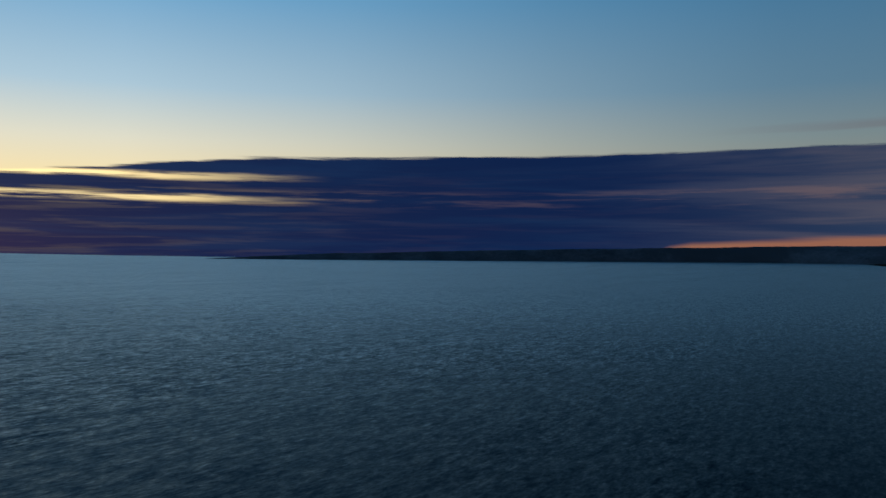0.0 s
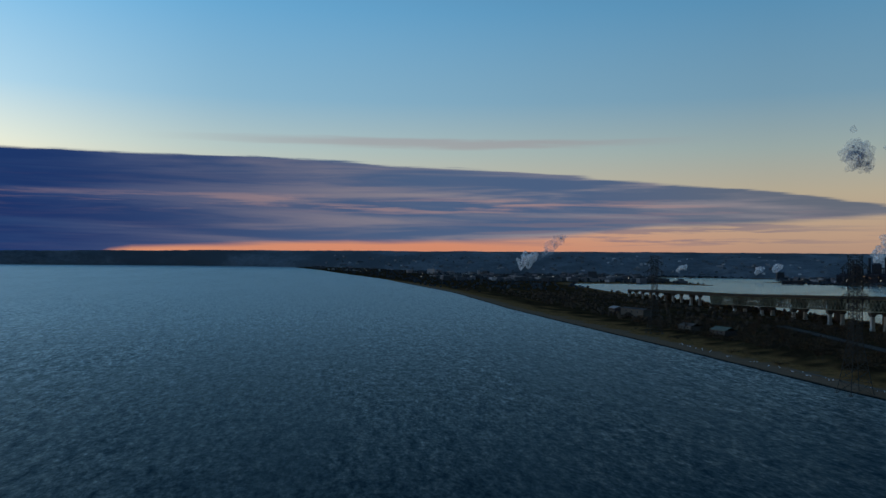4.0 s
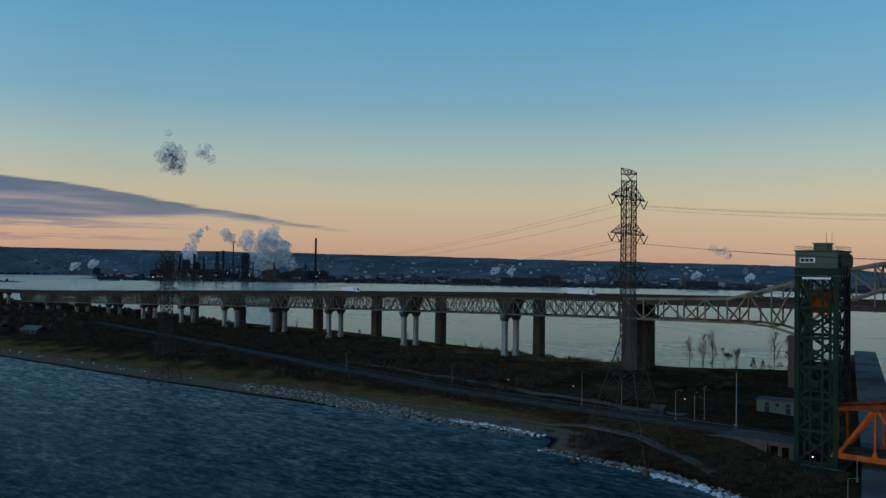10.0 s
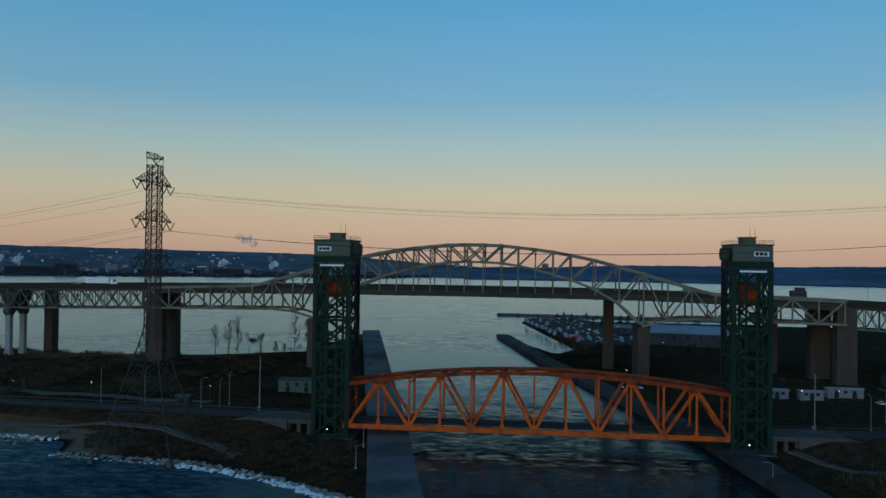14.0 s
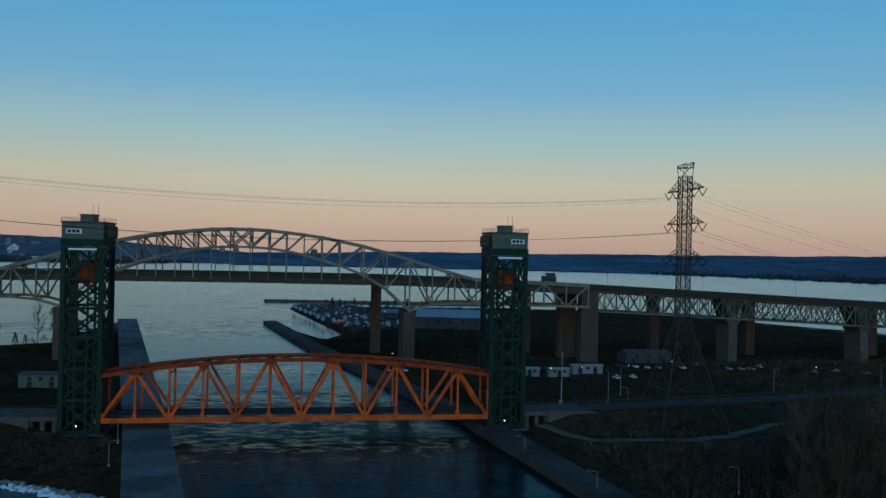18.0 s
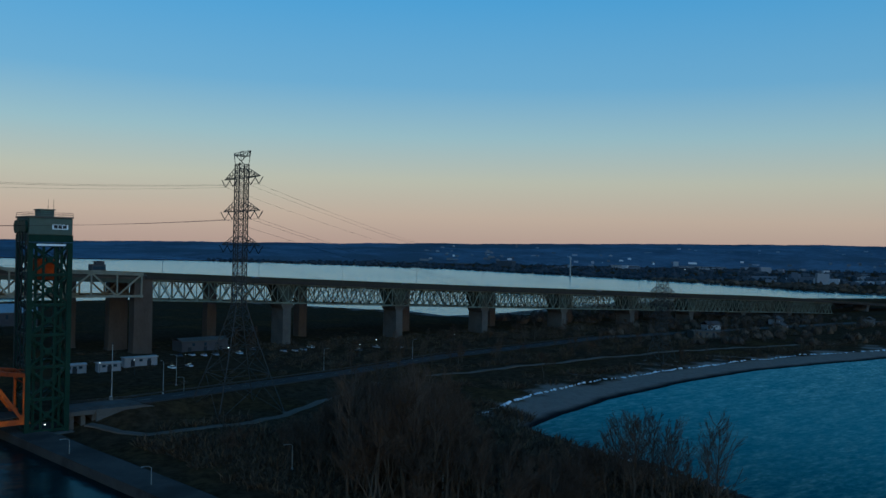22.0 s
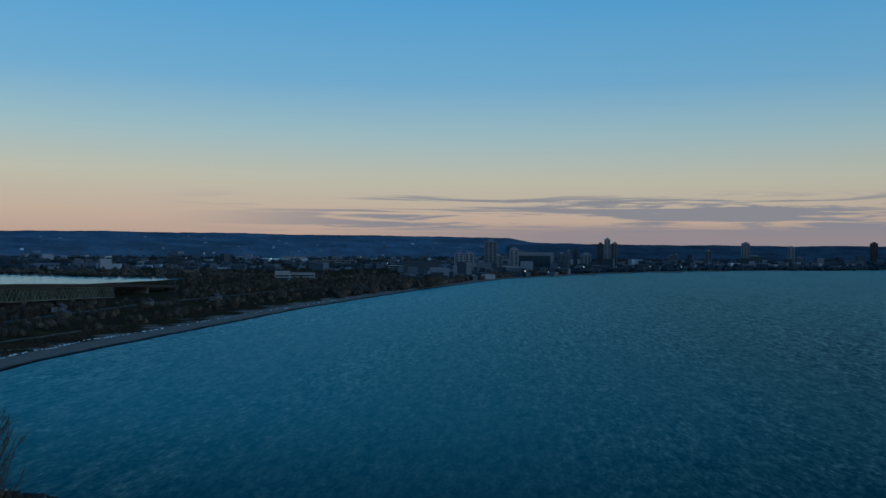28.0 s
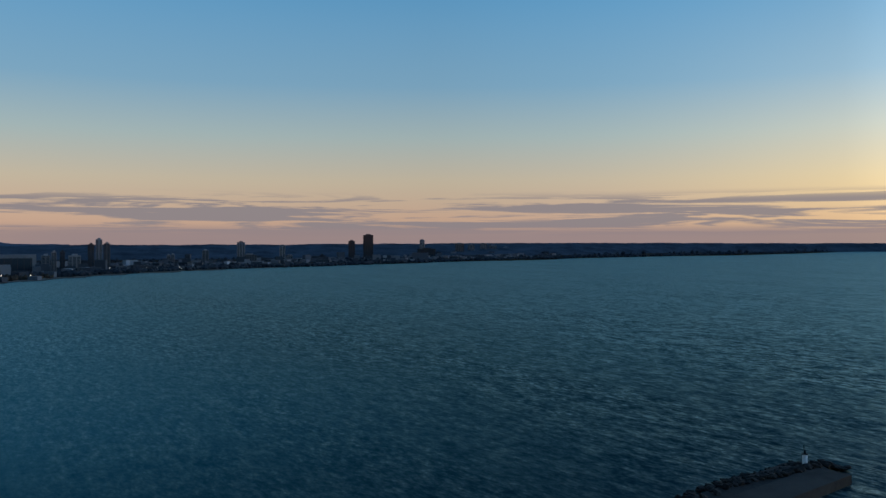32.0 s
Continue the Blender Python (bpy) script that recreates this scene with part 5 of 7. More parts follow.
# ---- street lamps and masts ----
def lamp_post(x, y, h, arm=1.8, turn=0.0, lit=False, z=None):
    g0 = float(ground_z(x, y)) if z is None else z
    t = thing("street_lamp", "slim grey steel street lamp" + (" with a lit head" if lit else ", unlit"), "street lamp", (x, y, g0), turn, group="street lamps")
    bm = B()
    rod(bm, (0, 0, -0.3), (0, 0, h), 0.14, 0.08, 8)
    part("pole", bm, POST, t)
    bm = B()
    pts = [(0, 0, h - 0.05), (arm * 0.35, 0, h + 0.35), (arm, 0, h + 0.45)]
    for a, b in zip(pts, pts[1:]):
        rod(bm, a, b, 0.06, n=6)
    part("arm", bm, POST, t)
    bm = B()
    box(bm, (arm - 0.1, -0.16, h + 0.33), (arm + 0.65, 0.16, h + 0.5), 0.05)
    part("lamp_head", bm, LIT if lit else POST, t)
    bm = B()
    rod(bm, (0, 0, -0.4), (0, 0, 0.5), 0.3, 0.26, 10)
    part("base", bm, PALE_CONCRETE, t)
    return t


for x, y, h, turn in ((-160, 291, 12.7, 90), (-136, 277, 12.4, 90), (-113, 271, 9.7, 0), (-113, 288, 9.7, 90), (-111, 292, 11.3, 90), (104, 271, 10.4, 90), (120, 300, 11.1, 180), (114, 278, 5.3, 180),
                      (61, 221, 5.7, 180), (68, 183, 5.9, 180), (99, 175, 5.8, 180), (117, 140, 4.8, 180), (-300, 300, 9, 90), (-232, 300, 9, 90), (185, 302, 9, 0), (240, 312, 9, 0), (40, 345, 6, 0), (-47, 216, 6, 0), (-50, 240, 6, 0)):
    lamp_post(x, y, h, 1.8, turn)
for i in range(42):  # along the skyway deck
    x = -1300 + i * 52
    if abs(x + 28) > 150:
        lamp_post(x, sky_y(x) + HALF - 0.2, 9.0, 2.0, -90, z=deck_z(x))


def signal_mast(x, y, h):
    """A tall mast with a cabinet and platform at its foot beside the bridge approach."""
    t = thing("signal_mast", "slim pale steel mast with a grey cabinet at its foot", "mast", (x, y, 6.8), group="bridge signal masts")
    part("pole", rod(B(), (0, 0, -4), (0, 0, h), 0.2, 0.11, 10), PALE_CONCRETE, t)
    part("cabinet", box(B(), (-0.7, -0.5, -1.0), (0.3, 0.4, 1.2), 0.08), PALE_CONCRETE, t)
    part("plinth", box(B(), (-1.6, -1.2, -5.0), (1.6, 1.2, -1.0), 0.1), PALE_CONCRETE, t)
    part("cap", box(B(), (-0.4, -0.15, h - 0.2), (0.4, 0.15, h + 0.5), 0.05), GALV, t)
    bm = B()
    for z in (h * 0.3, h * 0.55):
        box(bm, (-0.5, -0.2, z), (-0.15, 0.2, z + 1.0))
    part("signal_head", bm, DARK, t)


signal_mast(-90, 264, 17.5)
signal_mast(85, 264, 17.5)


# ---- sheds and small buildings ----
def shed(name, x, y, w, d, h, turn, wall, roof_mat, label, gable=1.2, doors=2, roofh=0.25, windows=3):
    g0 = float(ground_z(x, y)) - 0.1
    t = thing(name, label, "building", (x, y, g0), turn)
    part("wall", box(B(), (-w / 2, -d / 2, -0.8), (w / 2, d / 2, h)), wall, t)
    bm = B()
    prof = [(-d / 2 - 0.4, h), (0, h + gable), (d / 2 + 0.4, h), (d / 2 + 0.4, h - roofh), (0, h + gable - roofh), (-d / 2 - 0.4, h - roofh)]
    a, b = ([bm.verts.new((s * (w / 2 + 0.3), p, q + roofh)) for p, q in prof] for s in (-1, 1))
    for f in ((0, 1, 4, 5), (1, 2, 3, 4)):
        bm.faces.new([a[i] for i in f])
        bm.faces.new([b[i] for i in reversed(f)])
    for i in range(6):
        bm.faces.new((a[i], a[(i + 1) % 6], b[(i + 1) % 6], b[i]))
    bmesh.ops.recalc_face_normals(bm, faces=bm.faces)
    part("roof", bm, roof_mat, t)
    for i in range(doors):
        px = -w / 2 + w * (i + 0.5) / doors
        part("door", box(B(), (px - 0.9, -d / 2 - 0.06, 0), (px + 0.9, -d / 2 + 0.05, min(2.3, h - 0.4)), 0.03), DARK, t)
    for i in range(windows):
        px = -w / 2 + w * (i + 1) / (windows + 1)
        part("window", box(B(), (px - 0.7, -d / 2 - 0.05, h * 0.55), (px + 0.7, -d / 2 + 0.05, h * 0.85), 0.03), GLASS, t)
    return t


shed("control_shed", -96.5, 333, 15.5, 9, 4.6, 2, GREY_GREEN, CONCRETE, "long pale grey shed with small dark openings", 0.5, 2)
shed("site_hut", -128, 291, 5, 4, 3.0, 5, DARK_FACADE, CONCRETE, "small dark hut beside the road", 0.8, 1, windows=1)
shed("office_trailer", 98, 352, 9, 4, 3.6, 0, FACADE, FACADE, "pale office trailer under the bridge", 0.3, 1)
shed("office_trailer", 111, 350, 9, 4, 3.4, 0, FACADE, PALE_CONCRETE, "pale office trailer under the bridge", 0.3, 1)
shed("office_trailer", 126, 356, 14, 4, 3.6, 0, FACADE, PALE_CONCRETE, "long grey office trailer under the bridge", 0.3, 2)
shed("boat_works", 110, 588, 58, 66, 8.5, -12, DARK_FACADE, FACADE, "large dark boat works shed with a pale roof", 3, 3, windows=6)
shed("boat_works_annex", 70, 650, 22, 20, 4.5, -12, DARK_FACADE, FACADE, "low dark annex of the boat works", 2, 2)
shed("workshop", 170, 395, 24, 12, 5, 0, DARK_FACADE, CONCRETE, "low dark grey workshop beneath the highway bridge", 1.2, 3)
shed("beach_pavilion", 465, 300, 18, 9, 4.2, -30, CONCRETE, CONCRETE, "grey beach pavilion with a flat grey roof", 0.6, 2)
shed("beach_house", -660, 284, 20, 11, 3.6, 6, CONCRETE, CONCRETE, "low grey beach house with a grey roof among bushes", 2.2, 1)
shed("beach_house", -614, 291, 19, 11, 3.4, 10, DARK_FACADE, GREY_GREEN, "low house with a pale pitched roof", 2.6, 1)
shed("beach_house", -836, 300, 44, 10, 8, 12, CONCRETE, DARK_FACADE, "long grey beach building with a dark flat roof", 1.0, 3)
shed("beach_house", -900, 300, 18, 10, 5, 4, DARK_FACADE, FACADE, "dark low house among bare trees", 2.0, 1)
for x, y in ((560, 300), (610, 330), (680, 290), (760, 260), (520, 330)):
    shed("cottage", x, y, 11, 8, 3.6, 20 * math.sin(x), FACADE, DARK_FACADE, "small cottage among bare trees behind the beach", 2.4, 1, windows=2)


def toll_block(x):
    t = thing("gantry_cabin", "small dark cabin on the highway bridge deck", "cabin", (x, sky_y(x) + BACK, deck_z(x) - 0.3))
    part("body", box(B(), (-3.4, -3, 0), (3.4, 3, 4.2), 0.15), DARK_FACADE, t)
    part("upper_room", box(B(), (-1.2, -2, 4.2), (3.0, 2, 5.8), 0.15), DARK_FACADE, t)
    part("window", box(B(), (-2.8, -3.06, 1.6), (2.8, -2.95, 3.2)), GLASS, t)


toll_block(131)


# ---- vehicles ----
PAINTS = [material("car_paint_" + n, c, 0.35, var=0.08, scale=0.5, fine=2.0, bump=0.0, spec=0.6) for n, c in (("white", (0.40, 0.40, 0.40)), ("silver", (0.20, 0.20, 0.21)), ("black", (0.02, 0.02, 0.022)), ("red", (0.55, 0.02, 0.015)), ("blue", (0.03, 0.06, 0.16)))]
NAMES = ("white", "silver", "black", "red", "blue")


def car(k, at, turn):
    t = thing("parked_car", NAMES[k] + " parked car on dark asphalt", "car", at, turn, group="parked cars")
    bm = B()
    prof = [(-2.2, 0.35), (2.2, 0.35), (2.25, 0.75), (1.2, 0.95), (-2.1, 1.0), (-2.25, 0.7)]
    a, b = ([bm.verts.new((p, s * 0.88, q)) for p, q in prof] for s in (-1, 1))
    bm.faces.new(a)
    bm.faces.new(b[::-1])
    for i in range(6):
        bm.faces.new((a[i], a[(i + 1) % 6], b[(i + 1) % 6], b[i]))
    bmesh.ops.recalc_face_normals(bm, faces=bm.faces)
    part("body", bm, PAINTS[k], t)
    bm = B()
    lo, hi = [(-2.0, 0.98), (1.15, 0.94)], [(-1.5, 1.45), (0.35, 1.45)]
    v = [bm.verts.new((p, s * w, q)) for s in (-1, 1) for (p, q), w in zip(lo + hi[::-1], (0.84, 0.84, 0.68, 0.68))]
    for f in ((0, 1, 2, 3), (7, 6, 5, 4), (0, 4, 5, 1), (1, 5, 6, 2), (2, 6, 7, 3), (3, 7, 4, 0)):
        bm.faces.new([v[i] for i in f])
    bmesh.ops.recalc_face_normals(bm, faces=bm.faces)
    part("cabin", bm, GLASS, t)
    first = None
    for px in (-1.35, 1.4):
        for s in (-1, 1):
            if first is None:
                first = part("wheel", rod(B(), (0, -0.1, 0), (0, 0.1, 0), 0.33, n=10), DARK, t)
                first.location = (px, s * 0.8, 0.33)
            else:
                again(first, t, Matrix.Translation((px, s * 0.8, 0.33)))
    return t


protos = {}


def park(k, x, y, z, turn):
    if k in protos:
        return copy_thing(protos[k], pose(x, y, z, 0, 0, turn))
    protos[k] = car(k, (x, y, z), turn)


rng = random.Random(4)
for row in range(5):
    for i in range(15):
        f = i / 14
        x, y = 33 - 38 * f + row * 8.5 + rng.uniform(-0.5, 0.5), 566 + 215 * f + row * 2
        if rng.random() < (0.75 if row < 2 else 0.3):
            continue
        park(rng.choice((0, 0, 1, 1, 2, 2, 4, 3)) if not (row == 2 and i < 2) else 3, x, y, 2.96, 90 + rng.uniform(-6, 6) + 10)
for x, y in ((150, 372), (156, 372), (162, 372), (168, 373), (180, 372), (200, 365), (206, 364), (212, 366), (30, 372), (38, 374), (46, 372), (86, 372), (134, 340), (142, 341), (-6, 400), (236, 352), (250, 356), (262, 352), (190, 378), (222, 376)):
    park(rng.choice((0, 1, 2, 0)), x, y, float(ground_z(x, y)), 90 + rng.uniform(-8, 8))
for x, s in ((-250, 1), (-120, -1), (30, 1), (200, -1), (300, 1), (380, -1), (470, 1), (-420, -1), (330, -1)):
    park(rng.choice((2, 2, 1, 4)), x, sky_y(x) + s * 4, deck_z(x) + 0.01, -3 + (180 if s > 0 else 0))


SHROUD = material("white_boat_wrap", (0.24, 0.25, 0.26), 0.6, var=0.2, scale=0.4, fine=2.0, bump=0.2)

def boat(at, turn, long, hull_mat, label):
    """A motor boat laid up for winter: hull with a raked bow, cabin, windscreen and cradle."""
    t = thing("laid_up_boat", label, "boat", at, turn, group="boats laid up ashore")
    bm, w = B(), long * 0.15
    rows = []
    for f, k in ((-0.5, 0.85), (-0.2, 1.0), (0.15, 0.95), (0.38, 0.55), (0.5, 0.04)):
        sheer = 2.7 + 0.5 * (f + 0.5) ** 2
        keel = 1.1 + 1.2 * max(0.0, f - 0.25) ** 1.2
        rows.append([bm.verts.new((f * long, y * w * k, z)) for y, z in ((-1, sheer), (-0.75, keel + 0.5), (0, keel), (0.75, keel + 0.5), (1, sheer))])
    for r0, r1 in zip(rows, rows[1:]):
        for i in range(4):
            bm.faces.new((r0[i], r0[i + 1], r1[i + 1], r1[i]))
        bm.faces.new((r0[4], r0[0], r1[0], r1[4]))
    bm.faces.new(rows[0])
    bm.faces.new(rows[-1][::-1])
    bmesh.ops.recalc_face_normals(bm, faces=bm.faces)
    part("hull", bm, hull_mat, t)
    part("cabin", box(B(), (-long * 0.22, -w * 0.62, 2.7), (long * 0.16, w * 0.62, 4.1), 0.25), SHROUD, t)
    part("windscreen", box(B(), (long * 0.10, -w * 0.55, 3.3), (long * 0.175, w * 0.55, 3.95), 0.04), GLASS, t)
    cradle = B()
    for f in (-0.3, 0.15):
        beam(cradle, (f * long, -w * 0.7, 0.0), (f * long, w * 0.7, 0.0), 0.3)
        for s in (-1, 1):
            beam(cradle, (f * long, s * w * 0.7, 0.0), (f * long, s * w * 0.75, 1.9), 0.16)
        beam(cradle, (f * long, 0, 0), (f * long, 0, 1.3), 0.25)
    part("cradle", cradle, DARK, t)
    return t


BOATS = [boat((14, 604, 3.0), 84, 10, SHROUD, "white motor boat laid up on a cradle"), boat((27, 577, 3.0), 20, 9, PAINTS[3], "red-hulled motor boat laid up on a cradle"), boat((8, 640, 3.0), 100, 8, PAINTS[4], "blue-hulled motor boat laid up on a cradle")]
for x, y, turn, k in ((21, 590, 95, 0), (30, 560, 60, 0), (36, 571, 100, 0), (30, 612, 90, 0), (11, 622, 80, 0), (18, 634, 100, 0), (5, 656, 95, 0), (25, 649, 85, 2), (1, 672, 100, 0), (-3, 694, 95, 0), (10, 700, 80, 0), (-7, 715, 98, 0), (44, 556, 40, 0), (50, 590, 90, 2), (45, 620, 90, 0), (-9, 738, 95, 0), (57, 566, 95, 0), (66, 580, 85, 0), (4, 725, 90, 2)):
    copy_thing(BOATS[k], pose(x, y, 3.0, 0, 0, turn))


def truck(x, long, lane=-5.0):
    t = thing("box_truck", "white articulated box truck on the highway bridge", "truck", (x, sky_y(x) + lane, deck_z(x)), -2.9, group="highway trucks")
    part("trailer", box(B(), (-long, -1.3, 1.2), (0, 1.3, 4.1), 0.08), WHITE, t)
    bm = B()
    box(bm, (0.6, -1.2, 0.7), (2.6, 1.2, 3.6), 0.25)
    box(bm, (2.5, -1.15, 0.7), (3.9, 1.15, 2.0), 0.2)
    part("cab", bm, WHITE, t)
    part("windscreen", box(B(), (2.58, -1.0, 2.2), (2.66, 1.0, 3.2)), GLASS, t)
    first = None
    for px in (-long + 1, -long + 2.3, 0.9, 3.2):
        for s in (-1, 1):
            if first is None:
                first = part("wheel", rod(B(), (0, -0.15, 0), (0, 0.15, 0), 0.5, n=12), DARK, t)
                first.location = (px, s * 1.1, 0.5)
            else:
                again(first, t, Matrix.Translation((px, s * 1.1, 0.5)))
    part("frame", box(B(), (-long, -0.5, 0.7), (2.6, 0.5, 1.2)), DARK, t)


truck(-418, 13.5)
truck(-225, 13.5)
# ---- far shores: town, works, woods, steam ----
def polar(az, r):
    return r * math.sin(radians(az)), r * math.cos(radians(az))


def scatter(name, verts, faces, places, mat, label, category, smooth=False):
    """Many small copies of one shape joined into one object: places are x, y, z, sx, sy, sz, turn."""
    V, P = np.array(verts, float), np.array(places, float)
    c, s = np.cos(P[:, 6])[:, None], np.sin(P[:, 6])[:, None]
    X, Y, Z = V[None, :, 0] * P[:, 3:4], V[None, :, 1] * P[:, 4:5], V[None, :, 2] * P[:, 5:6]
    A = np.stack([X * c - Y * s + P[:, 0:1], X * s + Y * c + P[:, 1:2], Z + P[:, 2:3]], 2).reshape(-1, 3)
    out = [tuple(i + k * len(V) for i in f) for k in range(len(P)) for f in faces]
    return tagged(arr_mesh(name, A.tolist(), out, mat, smooth), label, category, kind="stuff")


def shape(bm):
    bm.verts.index_update()
    v, f = [tuple(q.co) for q in bm.verts], [tuple(q.index for q in p.verts) for p in bm.faces]
    bm.free()
    return v, f


def island_material(name, stops, rough=0.8):
    m = bpy.data.materials.new(name)
    m.use_nodes = True
    g = Graph(m.node_tree)
    b = g.n["Principled BSDF"]
    g.l.new(g.ramp(g.add("ShaderNodeNewGeometry").outputs["Random Per Island"], stops), b.inputs["Base Color"])
    b.inputs["Roughness"].default_value = rough
    b.inputs["Specular IOR Level"].default_value = 0.2
    return m


TOWN = island_material("town_roofs_and_walls", [(0.0, (0.030, 0.036, 0.045)), (0.45, (0.05, 0.058, 0.070)), (0.75, (0.10, 0.11, 0.13)), (0.92, (0.20, 0.20, 0.21)), (1.0, (0.32, 0.32, 0.33))])
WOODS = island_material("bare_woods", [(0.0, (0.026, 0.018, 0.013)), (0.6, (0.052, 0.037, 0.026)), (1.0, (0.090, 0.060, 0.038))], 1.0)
# the same woods with distance haze painted in as a darker, bluer colour
HAZY_WOODS = island_material("haze_tinted_bare_woods", [(0.0, (0.012, 0.017, 0.022)), (0.6, (0.024, 0.030, 0.038)), (1.0, (0.040, 0.046, 0.052))], 1.0)
CUBE = shape(box(B(), (-0.5, -0.5, 0), (0.5, 0.5, 1)))
LUMP = shape(blob(B(), (0, 0, 0), 1.0, 0.5, 0.8, 1, 3))

rs = np.random.RandomState(5)
SHORE_AZ, SHORE_R = [78, 85.6, 91, 98.7, 106, 112.6, 121, 132.6, 143, 149], [754, 1050, 1425, 1843, 2209, 2438, 2939, 3618, 4245, 5100]
town = []
for a0, a1, r0, r1, n, h in ((-104, -80, 3600, 4500, 90, 9), (-84, -60, 2500, 4300, 330, 11), (-60, -40, 2950, 4300, 260, 11), (-42, -10, 2620, 3900, 380, 12), (38, 62, 2500, 3500, 60, 8), (60, 92, 1700, 3700, 300, 9), (84, 97, 1300, 2600, 150, 10), (97, 128, 0, 0, 300, 11)):
    for _ in range(n):
        a = rs.uniform(a0, a1)
        if r0:
            r = r0 + (r1 - r0) * rs.rand() ** 1.4
        else:
            r = np.interp(a, [78, 85.6, 91, 98.7, 106, 112.6, 121, 132.6], [754, 1050, 1425, 1843, 2209, 2438, 2939, 3618]) + 130 + 700 * rs.rand() ** 1.3
        x, y = polar(a, r)
        if float(land(x, y)) < 12:
            continue
        w = rs.uniform(9, 30) * (2.2 if rs.rand() < 0.1 else 1)
        town.append((x, y, float(ground_z(x, y)) - 1, w, rs.uniform(9, 22), h * rs.uniform(0.5, 1.3) * (2.2 if rs.rand() < 0.06 else 1), radians(-a + rs.uniform(-40, 40))))
for _ in range(90):  # blocks of flats along the northern shore
    a = rs.uniform(86, 128)
    x, y = polar(a, np.interp(a, SHORE_AZ, SHORE_R) * 1.08 + rs.uniform(120, 500))
    town.append((x, y, float(ground_z(x, y)) - 1, rs.uniform(14, 34), 14, rs.uniform(9, 24), radians(-a)))
scatter("far_town", *CUBE, town, TOWN, "small pale and dark buildings of the town across the water", "far buildings")
lights = []
for a0, a1, r0, r1, n in ((-95, -60, 2600, 4000, 60), (-60, -45, 2700, 3000, 45), (-45, -12, 2600, 3600, 45), (45, 90, 1700, 3500, 26), (90, 125, 1600, 3000, 30)):
    for _ in range(n):
        a = rs.uniform(a0, a1)
        r = rs.uniform(r0, r1) if a < 90 else np.interp(a, [85, 91, 98.7, 112.6, 125], [1050, 1425, 1843, 2438, 3100]) + 30
        x, y = polar(a, r)
        if float(land(x, y)) < 8:
            continue
        k = rs.uniform(0.7, 1.5)
        lights.append((x, y, float(ground_z(x, y)) + rs.uniform(5, 14), k, k, k, 0))
scatter("far_lights", *shape(blob(B(), (0, 0, 0), 0.5)), lights, LIT, "small lit lamps of the far town at dusk", "far lights")

# woods along the strip and the far shores
woods = []
def wood(n, xr, yr, keep, h0, h1, gap=0.0):
    xs, ys = rs.uniform(*xr, n), rs.uniform(*yr, n)
    d = land(xs, ys)
    gz = ground_z(xs, ys)
    for x, y, dd, z in zip(xs, ys, d, gz):
        a = math.degrees(math.atan2(x, y))
        if 52 < a < 69 and 800 < math.hypot(x, y) < 1500:
            continue  # open shore of the bay
        if dd > 16 and keep(x, y):
            k = rs.uniform(h0, h1)
            woods.append((x, y, z + k * 0.35, k * rs.uniform(0.6, 1.1), k * rs.uniform(0.6, 1.1), k * rs.uniform(0.7, 1.2), rs.uniform(0, 6.28)))


road_off = lambda x, y: all(abs(y - np.interp(x, [p[0] for p in r], [p[1] for p in r])) > 9 for r in (ROAD_W, ROAD_E))
wood(2600, (-1500, -640), (240, 640), lambda x, y: y > 268 and road_off(x, y) and not (-700 < x < -560 and y < 310) and abs(y - sky_y(x)) > 13, 1.6, 4.0)
wood(3000, (-4000, -1500), (-300, 1500), lambda x, y: True, 2.5, 5.5)
wood(3600, (420, 1400), (120, 560), lambda x, y: road_off(x, y) and float(signed(EAST, np.array([x]), np.array([y]))[0]) > 45 and abs(y - sky_y(x)) > 14 and y < 470, 2.0, 5.0)
wood(4200, (1000, 3600), (-1500, 1600), lambda x, y: not (x < 1330 and y > 330), 3, 7)
wood(900, (2200, 4600), (-4600, -1200), lambda x, y: True, 7, 13)
for _ in range(2200):  # trees along the far beach
    a = rs.uniform(79, 149)
    r = np.interp(a, SHORE_AZ, SHORE_R) + 42 + 190 * rs.rand() ** 1.5
    x, y = polar(a, r)
    k = rs.uniform(4, 8)
    woods.append((x, y, float(lift(x, y)) + 2 + k * 0.35, k, k, k * rs.uniform(0.7, 1.2), a))
for _ in range(6000):
    a = rs.uniform(-78, 72)
    r = np.interp(a, FAR_AZ, FAR_R) + 12 + 1300 * rs.rand() ** 2.2
    x, y = polar(a, r)
    k = rs.uniform(2.5, 6)
    woods.append((x, y, 2 + k * 0.35, k * 1.4, k * 1.4, k * rs.uniform(0.8, 1.3), a))
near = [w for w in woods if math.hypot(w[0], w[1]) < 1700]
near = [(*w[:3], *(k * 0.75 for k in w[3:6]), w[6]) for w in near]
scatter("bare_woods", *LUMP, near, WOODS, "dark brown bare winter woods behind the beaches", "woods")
# from 1700 m outward the lumps take the haze-tinted colour
scatter("far_woods", *LUMP, [w for w in woods if math.hypot(w[0], w[1]) >= 1700], HAZY_WOODS, "dark bare winter woods along the far shores", "far woods")


